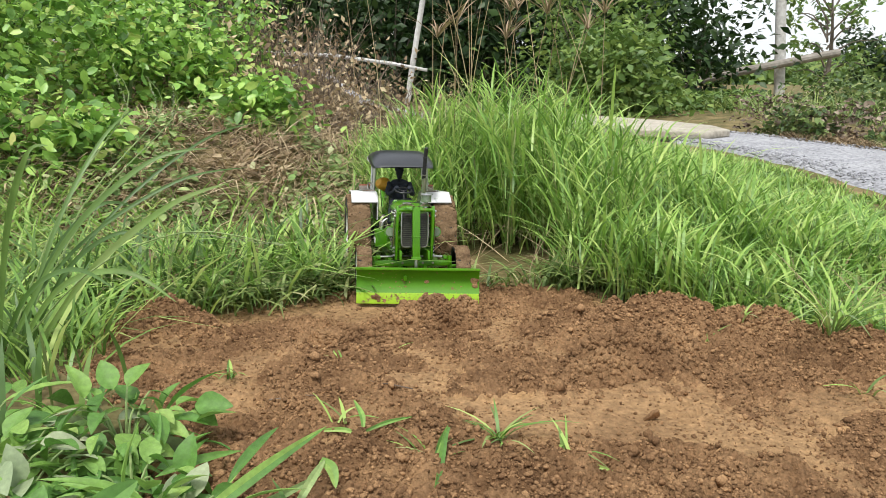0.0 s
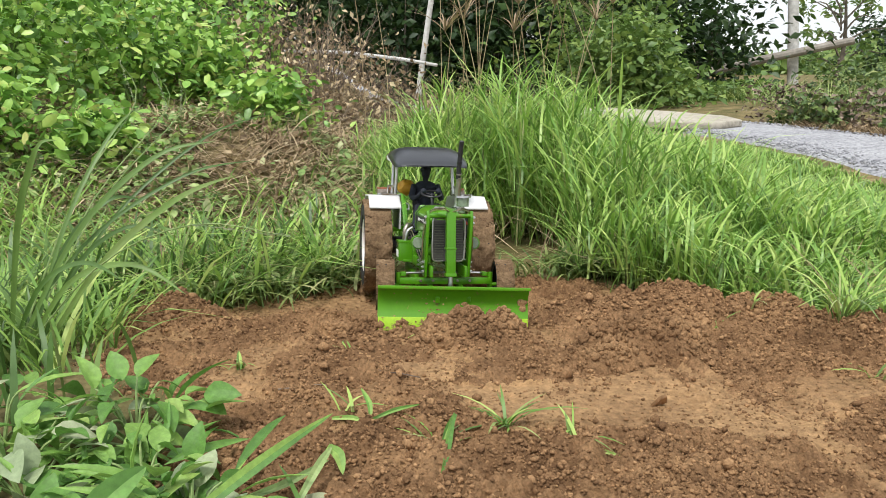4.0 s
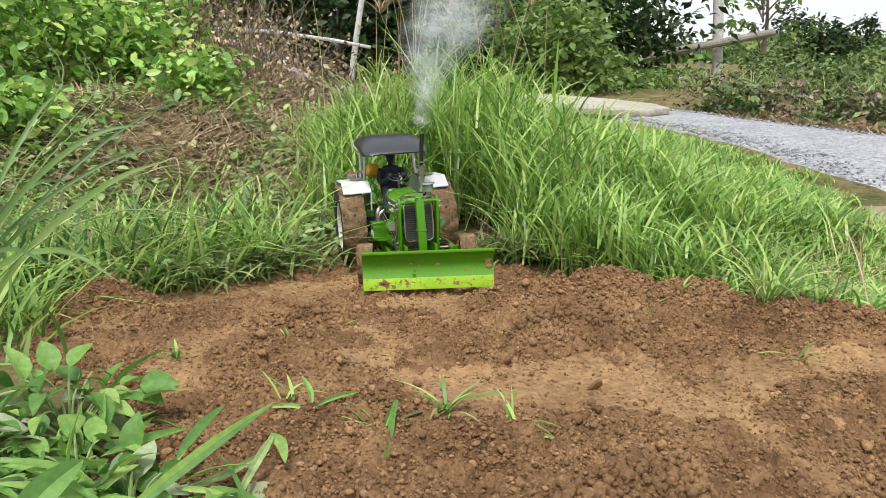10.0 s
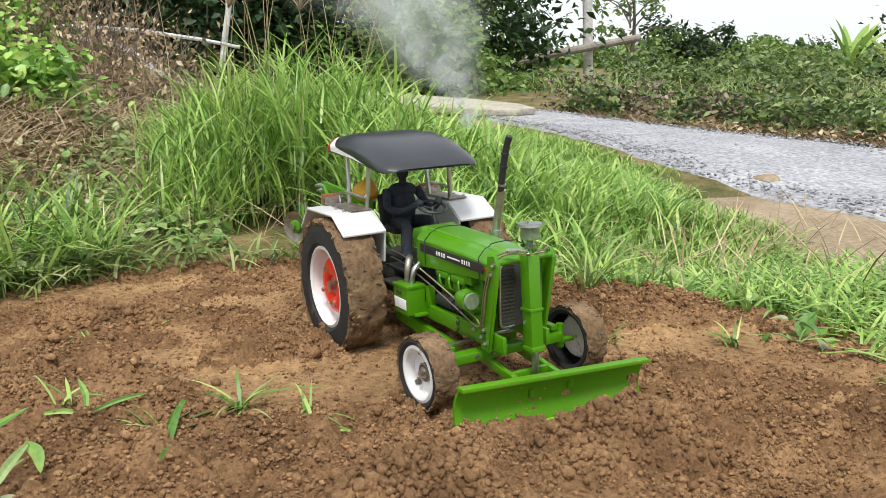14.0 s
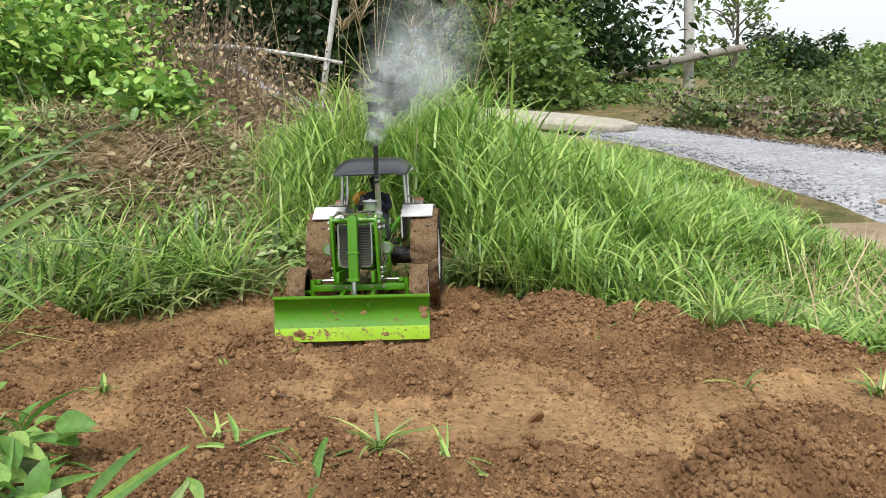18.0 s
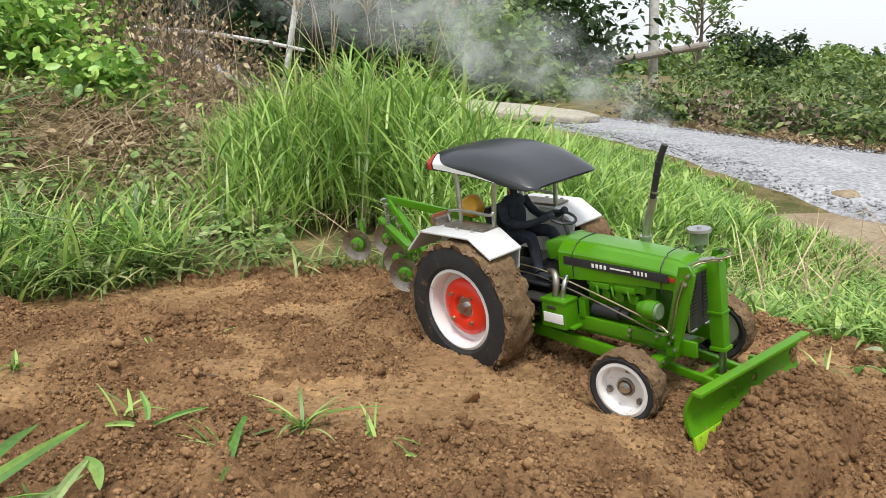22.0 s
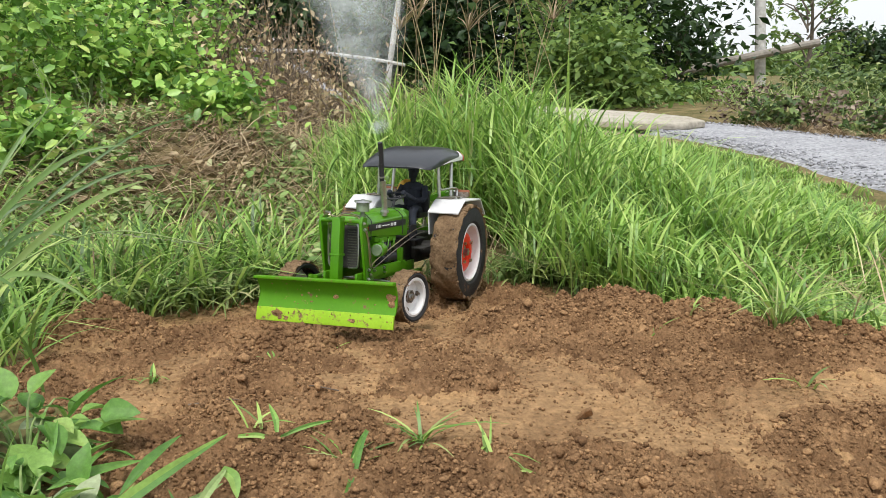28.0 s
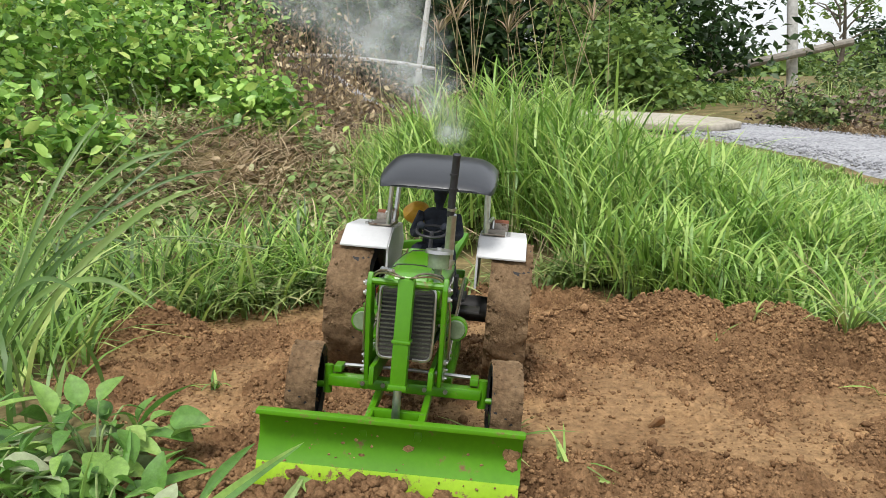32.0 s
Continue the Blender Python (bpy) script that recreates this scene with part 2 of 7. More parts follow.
M_CANOPY = surface("black_satin_canopy", [(0.3, (0.013, 0.015, 0.019)), (0.7, (0.021, 0.023, 0.028))], 10, 0.30, fine=0.1, spec=0.85, bump=0.08, bump_scale=40)
M_STEEL = surface("brushed_steel", [(0.3, (0.42, 0.42, 0.41)), (0.7, (0.6, 0.6, 0.58))], 20, 0.32, metal=1.0, fine=0.2)
M_DARKSTEEL = surface("worn_steel", [(0.3, (0.2, 0.17, 0.14)), (0.7, (0.4, 0.36, 0.31))], 24, 0.45, metal=0.9, fine=0.3, dirt=((0.2, 0.12, 0.07), 0.2, 40))
M_BRASS = surface("brass_pipe", [(0.3, (0.36, 0.30, 0.19)), (0.7, (0.55, 0.47, 0.32))], 24, 0.35, metal=0.9, fine=0.2)
M_GLASS = surface("lamp_glass", [(0.3, (0.10, 0.15, 0.08)), (0.7, (0.20, 0.26, 0.16))], 40, 0.12, coat=0.6, fine=0.2)
M_CLOTH = surface("dark_cloth", [(0.3, (0.008, 0.010, 0.016)), (0.7, (0.022, 0.028, 0.042))], 60, 0.85, bump=0.4, fine=0.3)
M_YELLOW = surface("amber_bag", [(0.3, (0.62, 0.30, 0.02)), (0.7, (0.78, 0.42, 0.04))], 30, 0.5, fine=0.2)
M_REDWOOD = surface("red_brown_board", [(0.3, (0.20, 0.07, 0.035)), (0.7, (0.3, 0.11, 0.055))], 30, 0.6, fine=0.3)
M_MESH = surface("grille_mesh", [(0.3, (0.06, 0.066, 0.045)), (0.7, (0.102, 0.108, 0.078))], 60, 0.45, metal=0.6, fine=0.4, fine_scale=500)
M_DARK = surface("engine_dark", [(0.3, (0.012, 0.012, 0.012)), (0.7, (0.05, 0.045, 0.04))], 50, 0.6, fine=0.3)
M_LABEL = surface("white_label", [(0.3, (0.75, 0.75, 0.74)), (0.7, (0.85, 0.85, 0.84))], 30, 0.5, fine=0.05)


def smoke_material():
    """Thin smoke: wispy, and fading out from the middle of each sheet."""
    m = bpy.data.materials.new("exhaust_smoke")
    m.use_nodes = True
    nt = m.node_tree
    nt.nodes.clear()
    out = nt.nodes.new("ShaderNodeOutputMaterial")
    mix = nt.nodes.new("ShaderNodeMixShader")
    clear = nt.nodes.new("ShaderNodeBsdfTransparent")
    fog = nt.nodes.new("ShaderNodeBsdfDiffuse")
    haze = nt.nodes.new("ShaderNodeBsdfTranslucent")
    both = nt.nodes.new("ShaderNodeMixShader")
    fog.inputs[0].default_value = haze.inputs[0].default_value = (0.92, 0.97, 0.98, 1)
    both.inputs[0].default_value = 0.5
    nt.links.new(fog.outputs[0], both.inputs[1])
    nt.links.new(haze.outputs[0], both.inputs[2])
    tc = nt.nodes.new("ShaderNodeTexCoord")
    mid = nt.nodes.new("ShaderNodeVectorMath")
    mid.operation = "SUBTRACT"
    mid.inputs[1].default_value = (0.5, 0.5, 0.5)
    dist = nt.nodes.new("ShaderNodeVectorMath")
    dist.operation = "LENGTH"
    nt.links.new(tc.outputs["Generated"], mid.inputs[0])
    nt.links.new(mid.outputs[0], dist.inputs[0])
    fade = ramp(nt, dist.outputs["Value"], [(0.04, (1.0,) * 3), (0.22, (0.55,) * 3), (0.44, (0.0,) * 3)])
    wisps = ramp(nt, noise_tex(nt, 17, 6, 0.62), [(0.36, (0.0,) * 3), (0.70, (0.56,) * 3)])
    nt.links.new(mixed(nt, 1.0, wisps, fade, "MULTIPLY"), mix.inputs[0])
    nt.links.new(clear.outputs[0], mix.inputs[1])
    nt.links.new(both.outputs[0], mix.inputs[2])
    nt.links.new(mix.outputs[0], out.inputs[0])
    return m


M_SMOKE = smoke_material()

# ---- mesh helpers ----
def to_mesh(name, bm, material, smooth=0.6):
    me = bpy.data.meshes.new(name)
    bm.to_mesh(me)
    bm.free()
    for mt in material if isinstance(material, (list, tuple)) else [material]:
        me.materials.append(mt)
    if smooth:
        me.shade_smooth()
        me.set_sharp_from_angle(angle=smooth)
    return me


def part(name, bm, material, parent=None, label="", m=None, smooth=0.6):
    ob = new(name, to_mesh(name, bm, material, smooth))
    ob.parent = parent
    if m is not None:
        ob.matrix_basis = m
    return tagged(ob, label)


def thing(name, label, category, group="", m=None):
    ob = new(name)
    ob.empty_display_size = 0.05
    if m is not None:
        ob.matrix_basis = m
    return tagged(ob, label, category, group)


def raw(name, verts, faces, material, smooth=False, mats=None):
    me = bpy.data.meshes.new(name)
    if isinstance(faces, np.ndarray):
        v, f = np.asarray(verts, np.float32), faces.astype(np.int32)
        me.vertices.add(len(v))
        me.vertices.foreach_set("co", v.ravel())
        me.loops.add(f.size)
        me.loops.foreach_set("vertex_index", f.ravel())
        me.polygons.add(len(f))
        me.polygons.foreach_set("loop_start", np.arange(len(f), dtype=np.int32) * f.shape[1])
        me.update(calc_edges=True)
    else:
        me.from_pydata(verts.tolist() if isinstance(verts, np.ndarray) else verts, [], faces)
    for mt in material if isinstance(material, (list, tuple)) else [material]:
        me.materials.append(mt)
    if mats is not None:
        me.polygons.foreach_set("material_index", mats)
    if smooth:
        me.shade_smooth()
    return me


def add_box(bm, size, m=None, bevel=0.0, at=(0, 0, 0)):
    m = (m or Matrix()) @ Matrix.Translation(at) @ Matrix.Diagonal((*size, 1))
    out = bmesh.ops.create_cube(bm, size=1, matrix=m)
    if bevel:
        es = list({e for v in out["verts"] for e in v.link_edges})
        bmesh.ops.bevel(bm, geom=es, offset=bevel, segments=2, affect="EDGES", profile=0.6)
    return bm


def box(size, m=None, bevel=0.001, at=(0, 0, 0)):
    return add_box(bmesh.new(), size, m, bevel, at)


def add_cyl(bm, r1, r2, depth, m=None, seg=20, caps=True):
    bmesh.ops.create_cone(bm, cap_ends=caps, segments=seg, radius1=r1, radius2=r2, depth=depth, matrix=m or Matrix())
    return bm


def cyl(r1, r2, depth, m=None, seg=20):
    return add_cyl(bmesh.new(), r1, r2, depth, m, seg)


AX = {"x": pose(0, 0, 0, 0, 90, 0), "y": pose(0, 0, 0, 90, 0, 0), "z": Matrix()}


def at(x, y, z, axis="z"):
    return Matrix.Translation((x, y, z)) @ AX[axis]


def add_tube(bm, points, radius, seg=8, taper=None):
    """A round pipe along the points; taper: the radius at its end."""
    pts = [Vector(p) for p in points]
    rings = []
    side = None
    for i, p in enumerate(pts):
        d = (pts[min(i + 1, len(pts) - 1)] - pts[max(i - 1, 0)]).normalized()
        if side is None:
            side = d.orthogonal().normalized()
        side = (side - d * side.dot(d)).normalized()
        up = d.cross(side)
        r = radius + ((taper - radius) * i / (len(pts) - 1) if taper is not None else 0)
        rings.append([bm.verts.new(p + r * (math.cos(a) * side + math.sin(a) * up)) for a in [2 * math.pi * k / seg for k in range(seg)]])
    for a, b in zip(rings, rings[1:]):
        for k in range(seg):
            bm.faces.new((a[k], a[(k + 1) % seg], b[(k + 1) % seg], b[k]))
    bm.faces.new(rings[0][::-1])
    bm.faces.new(rings[-1])
    return bm


def tube(points, radius, seg=8, taper=None):
    return add_tube(bmesh.new(), points, radius, seg, taper)


def arc_points(points, n=5):
    """Rounds a line of points by a Catmull-Rom curve."""
    p = [Vector(points[0])] + [Vector(q) for q in points] + [Vector(points[-1])]
    out = []
    for i in range(1, len(p) - 2):
        for k in range(n):
            t = k / n
            a, b, c, d = p[i - 1], p[i], p[i + 1], p[i + 2]
            out.append(0.5 * (2 * b + (c - a) * t + (2 * a - 5 * b + 4 * c - d) * t * t + (3 * b - a - 3 * c + d) * t ** 3))
    return out + [p[-1]]


def add_plate(bm, outline, thick, m=None, bevel=0.0):
    """A flat plate: an outline in its x-z plane, of a thickness along y."""
    m = m or Matrix()
    a = [bm.verts.new(m @ Vector((x, -thick / 2, z))) for x, z in outline]
    b = [bm.verts.new(m @ Vector((x, thick / 2, z))) for x, z in outline]
    n = len(a)
    fs = [bm.faces.new(a), bm.faces.new(b[::-1])]
    for k in range(n):
        fs.append(bm.faces.new((a[k], b[k], b[(k + 1) % n], a[(k + 1) % n])))
    bmesh.ops.recalc_face_normals(bm, faces=fs)
    if bevel:
        bmesh.ops.bevel(bm, geom=list({e for f in fs for e in f.edges}), offset=bevel, segments=1, affect="EDGES")
    return bm


def plate(outline, thick, m=None, bevel=0.0):
    return add_plate(bmesh.new(), outline, thick, m, bevel)


def add_lathe(bm, profile, seg=40, m=None):
    """A solid of turning about y: profile of (radius, y)."""
    m = m or Matrix()
    rings = [[bm.verts.new(m @ Vector((r * math.sin(2 * math.pi * k / seg), y, r * math.cos(2 * math.pi * k / seg)))) for k in range(seg)] for r, y in profile]
    for a, b in zip(rings, rings[1:]):
        for k in range(seg):
            bm.faces.new((a[k], a[(k + 1) % seg], b[(k + 1) % seg], b[k]))
    return bm


def lathe(profile, seg=40, m=None):
    bm = add_lathe(bmesh.new(), profile, seg, m)
    bmesh.ops.recalc_face_normals(bm, faces=bm.faces)
    return bm


def section_loft(sections, close=True):
    """Skins a row of closed outlines that have as many points each."""
    bm = bmesh.new()
    rings = [[bm.verts.new(p) for p in s] for s in sections]
    n = len(rings[0])
    for a, b in zip(rings, rings[1:]):
        for k in range(n):
            bm.faces.new((a[k], a[(k + 1) % n], b[(k + 1) % n], b[k]))
    if close:
        bm.faces.new(rings[0][::-1])
        bm.faces.new(rings[-1])
    bmesh.ops.recalc_face_normals(bm, faces=bm.faces)
    return bm


# ---- noise on arrays ----
def value_noise(x, y, seed=0):
    xi, yi = np.floor(x).astype(np.int64), np.floor(y).astype(np.int64)
    fx, fy = x - xi, y - yi
    fx, fy = fx * fx * (3 - 2 * fx), fy * fy * (3 - 2 * fy)

    def h(a, b):
        n = (a * 374761393 + b * 668265263 + seed * 974634777) & 0xFFFFFFFF
        n = ((n ^ (n >> 13)) * 1274126177) & 0xFFFFFFFF
        return ((n ^ (n >> 16)) & 0xFFFF) / 65535.0

    return (h(xi, yi) * (1 - fx) + h(xi + 1, yi) * fx) * (1 - fy) + (h(xi, yi + 1) * (1 - fx) + h(xi + 1, yi + 1) * fx) * fy


def fractal(x, y, scale, octaves=4, seed=0):
    out, amp, tot = 0.0, 1.0, 0.0
    for k in range(octaves):
        out = out + amp * value_noise(x * scale * 2 ** k + 17.3 * k, y * scale * 2 ** k - 9.1 * k, seed + k)
        tot += amp
        amp *= 0.55
    return out / tot - 0.5


def smoothstep(a, b, v):
    t = np.clip((v - a) / (b - a), 0, 1)
    return t * t * (3 - 2 * t)


def bump_at(x, y, cx, cy, sx, sy, turn=0.0):
    c, s = math.cos(radians(turn)), math.sin(radians(turn))
    u, v = (x - cx) * c + (y - cy) * s, -(x - cx) * s + (y - cy) * c
    return np.exp(-((u / sx) ** 2) - (v / sy) ** 2)

# ---- ground ----
DIRT_EDGE = [(-0.30, 0.30), (-0.22, 0.80), (-0.25, 1.02), (-0.46, 1.30), (-0.52, 1.70), (-0.30, 1.80), (-0.08, 1.95), (0.25, 2.02), (0.48, 1.92), (0.68, 1.66),
             (0.80, 1.45), (0.92, 1.26), (1.12, 1.05), (1.02, 0.80), (0.96, 0.62), (0.84, 0.45), (0.60, 0.20)]


def inside_dist(x, y, poly):
    """Signed distance to an outline, positive inside."""
    d = np.full(x.shape, 1e9)
    sign = np.zeros(x.shape, bool)
    for (ax, ay), (bx, by) in zip(poly, poly[1:] + poly[:1]):
        ex, ey = bx - ax, by - ay
        t = np.clip(((x - ax) * ex + (y - ay) * ey) / (ex * ex + ey * ey), 0, 1)
        d = np.minimum(d, np.hypot(x - ax - t * ex, y - ay - t * ey))
        if ay != by:
            sign ^= ((ay > y) != (by > y)) & (x < ex * (y - ay) / ey + ax)
    return np.where(sign, d, -d)


def lay(x, y):
    """The lie of the land, without clods: a dip behind the plot, a bank at the back."""
    z = -0.072 * smoothstep(1.12, 1.74, y) + 0.062 * smoothstep(2.4, 3.6, y)
    z = z + 0.24 * smoothstep(2.0, 3.3, y) * smoothstep(0.15, -0.55, x) + 0.30 * smoothstep(3.6, 7.5, y) * smoothstep(0.9, -1.2, x)
    z = z + 0.25 * smoothstep(-1.2, -4.0, x) * smoothstep(0.5, 3.0, y)
    z = z + 0.12 * (fractal(x, y, 0.35, 3, 5)) * smoothstep(2.5, 6.0, np.hypot(x, y))
    return z


# scraped and rolled patches: x, y, half length, half width, turn in degrees
SMOOTH = [(0.43, 1.05, 0.17, 0.070, -52), (0.36, 1.20, 0.16, 0.040, -68), (0.25, 1.50, 0.20, 0.030, -74), (-0.25, 1.80, 0.10, 0.09, 0), (-0.20, 1.30, 0.055, 0.11, 0), (-0.215, 1.14, 0.045, 0.10, 10), (0.31, 1.64, 0.07, 0.06, 0),
          (1.02, 1.24, 0.15, 0.08, -20), (0.93, 1.36, 0.10, 0.06, -30), (0.07, 1.19, 0.05, 0.07, 20), (0.10, 1.09, 0.06, 0.03, 0), (-0.02, 1.60, 0.12, 0.05, -20), (0.10, 1.30, 0.10, 0.03, -70), (-0.12, 1.48, 0.05, 0.08, 15)]


def crumb(x, y):
    """How crumbly the soil is, 0 to 1: rolled tracks are smooth, pushed soil is loose."""
    c = smoothstep(-0.17, 0.02, fractal(x, y, 5.0, 4, 11))
    c = np.maximum(c, np.maximum(smoothstep(0.2, 0.7, bump_at(x, y, 0.74, 0.86, 0.20, 0.16)), smoothstep(0.2, 0.7, bump_at(x, y, 0.20, 0.84, 0.30, 0.10))))
    wob = 0.035 * fractal(x, y, 14, 3, 15)
    track = np.zeros(np.shape(x))
    for cx, cy, a, b, turn in SMOOTH:
        track = np.maximum(track, bump_at(x + wob, y - wob, cx, cy, 1.1 * a, 1.1 * b, turn))
    track = np.maximum(track, 0.5 * smoothstep(0.10, 0.26, fractal(x, y, 8, 3, 19)))
    return np.clip(c * (1 - 0.92 * smoothstep(0.26, 0.66, track + 0.75 * fractal(x, y, 24, 4, 14))), 0, 1)


def berm(x, y):
    z = 0.066 * bump_at(x, y, 0.60, 1.50, 0.26, 0.09, -16) * (1 + 1.2 * fractal(x, y, 12, 3, 4))
    z = z + 0.055 * bump_at(x, y, 0.84, 1.24, 0.17, 0.07, -38) * (1 + 1.2 * fractal(x, y, 12, 3, 4))
    z = z + 0.058 * bump_at(x, y, -0.42, 1.60, 0.12, 0.10) * (1 + 1.5 * fractal(x, y, 14, 3, 8))
    z = z + 0.022 * bump_at(x, y, -0.42, 1.30, 0.12, 0.06, 20)
    z = z + 0.030 * bump_at(x, y, 1.04, 0.84, 0.14, 0.10, 60) * (1 + 1.4 * fractal(x, y, 12, 3, 3)) - 0.045 * bump_at(x, y, 0.80, 0.70, 0.24, 0.17, 0)
    z = z - 0.020 * bump_at(x, y, 0.66, 0.76, 0.09, 0.07, -60) - 0.016 * bump_at(x, y, 0.56, 1.02, 0.10, 0.07, -60)
    z = z - 0.012 * bump_at(x, y, 0.40, 1.05, 0.24, 0.09, 40)
    return z


def domes(x, y, scale, seed):
    """Rounded lumps of uneven size packed side by side, 0 to 1."""
    gx, gy = x * scale, y * scale
    ix, iy = np.floor(gx).astype(np.int64), np.floor(gy).astype(np.int64)
    out = np.zeros(np.shape(x))
    for dx in (-1, 0, 1):
        for dy in (-1, 0, 1):
            a, b = ix + dx, iy + dy
            n = (a * 374761393 + b * 668265263 + seed * 974634777) & 0xFFFFFFFF
            n = ((n ^ (n >> 13)) * 1274126177) & 0xFFFFFFFF
            r = 0.35 + 0.55 * ((n >> 20) & 0xFF) / 255.0
            d = np.hypot(gx - a - (n & 0x3FF) / 1023.0, gy - b - ((n >> 10) & 0x3FF) / 1023.0) / r
            out = np.maximum(out, r * np.sqrt(np.maximum(0.0, 1 - d * d)))
    return out


def clumps(x, y):
    """Small rounded heaps of crumbs with pits between them."""
    return 0.012 * domes(x, y, 34, 33) + 0.0075 * domes(x + 0.3, y, 78, 34) + 0.0045 * domes(x, y + 0.7, 150, 35) + 0.016 * np.abs(fractal(x, y, 18, 2, 36))


def tread_print(x, y, ax, ay, bx, by, half):
    """The lugs of a tyre pressed along a line."""
    ln = math.hypot(bx - ax, by - ay)
    ux, uy = (bx - ax) / ln, (by - ay) / ln
    u, v = (x - ax) * ux + (y - ay) * uy, -(x - ax) * uy + (y - ay) * ux
    v = v + 0.01 * np.sin(u * 7)
    on = smoothstep(half, half * 0.8, np.abs(v)) * smoothstep(0, 0.05, u) * smoothstep(ln, ln - 0.05, u) * smoothstep(-0.22, 0.0, fractal(x, y, 9, 2, 23))
    return on * (-0.003 + 0.0035 * np.sin((u + 0.6 * np.abs(v)) * 210))


def ground_z(x, y):
    x, y = np.asarray(x, float), np.asarray(y, float)
    d = inside_dist(x, y, DIRT_EDGE)
    k = smoothstep(-0.10, 0.05, d)
    c = np.maximum(crumb(x, y), smoothstep(0.008, 0.03, berm(x, y)))
    rel = 0.016 * fractal(x, y, 7, 3, 21) + c * (clumps(x, y) * 1.7 - 0.014) + 0.0030 * fractal(x, y, 60, 3, 71)
    for a in ((0.28, 1.70, 0.45, 0.98, 0.030), (0.02, 1.66, 0.20, 1.02, 0.028), (-0.13, 1.75, -0.22, 1.02, 0.030), (0.42, 1.66, 0.66, 1.05, 0.026)):
        rel = rel + tread_print(x, y, *a) * (1 - 0.6 * c)
    return lay(x, y) + k * (rel + berm(x, y)) + (1 - k) * 0.02 * fractal(x, y, 6, 3, 90)


def axis(fine0, fine1, step, far0, far1, grow=1.16):
    v = list(np.arange(fine0, fine1, step))
    s, a = step, v[-1]
    while a < far1:
        s = min(s * grow, 40)
        a += s
        v.append(a)
    s, a, left = step, v[0], []
    while a > far0:
        s = min(s * grow, 40)
        a -= s
        left.append(a)
    return np.array(left[::-1] + v)


def build_ground():
    xs, ys = axis(-0.60, 1.15, 0.0027, -400, 400), axis(0.62, 1.90, 0.0029, -300, 500)
    gx, gy = np.meshgrid(xs, ys)
    gz = ground_z(gx.ravel(), gy.ravel())
    far = np.hypot(gx.ravel(), gy.ravel())
    gz = gz * (1 - smoothstep(60, 120, far)) - 0.0
    verts = np.stack([gx.ravel(), gy.ravel(), gz], 1)
    nx, ny = len(xs), len(ys)
    i, j = np.meshgrid(np.arange(nx - 1), np.arange(ny - 1))
    a = (j * nx + i).ravel()
    faces = np.stack([a, a + 1, a + nx + 1, a + nx], 1)
    cx, cy = verts[faces, 0].mean(1), verts[faces, 1].mean(1)
    d = inside_dist(cx, cy, DIRT_EDGE) + 0.05 * fractal(cx, cy, 9, 3, 2)
    mats = np.where(d > -0.02, 0, 1)
    loose = (crumb(cx, cy) + 0.9 * fractal(cx, cy, 60, 3, 77) > 0.45) | (berm(cx, cy) > 0.020)
    sandy = (bump_at(cx, cy, 2.05, 1.95, 0.60, 1.0, -20) + 0.5 * fractal(cx, cy, 3, 3, 6) > 0.55) | (bump_at(cx, cy, 1.05, 1.28, 0.22, 0.10, -25) + 0.4 * fractal(cx, cy, 6, 3, 7) > 0.5)
    sandy |= bump_at(cx, cy, 1.75, 5.4, 0.55, 1.0, -10) + 0.3 * fractal(cx, cy, 3, 3, 16) > 0.5
    mats = np.where((mats == 1) & sandy, 2, mats).astype(np.int32)
    ob = new("ground", raw("ground", verts, faces, [M_SOIL, M_TURF, M_SAND, M_DAMP], True, np.where((mats == 0) & loose, 3, mats).astype(np.int32)))
    tagged(ob, "freshly scraped brown soil plot amid weedy ground", "ground", kind="structure")


build_ground()

# x, y and half the width
ROAD_LINE = [(9.0, -7.0, 1.0), (5.8, -1.8, 1.0), (4.35, 0.3, 0.98), (3.42, 1.7, 0.95), (3.02, 2.9, 0.86), (2.80, 4.2, 0.62), (2.62, 5.2, 0.46), (2.3, 6.3, 0.45), (1.5, 7.6, 0.5), (-0.5, 9.0, 0.6), (-5.0, 10.5, 0.7), (-14, 11.5, 0.8)]


def road_frame(n=10):
    line = arc_points([(x, y, w) for x, y, w in ROAD_LINE], n)
    half = [p.z for p in line]
    line = [Vector((p.x, p.y, 0)) for p in line]
    out = []
    for i, p in enumerate(line):
        d = (line[min(i + 1, len(line) - 1)] - line[max(i - 1, 0)]).normalized()
        out.append((p, Vector((-d.y, d.x, 0)) * half[i]))
    return out


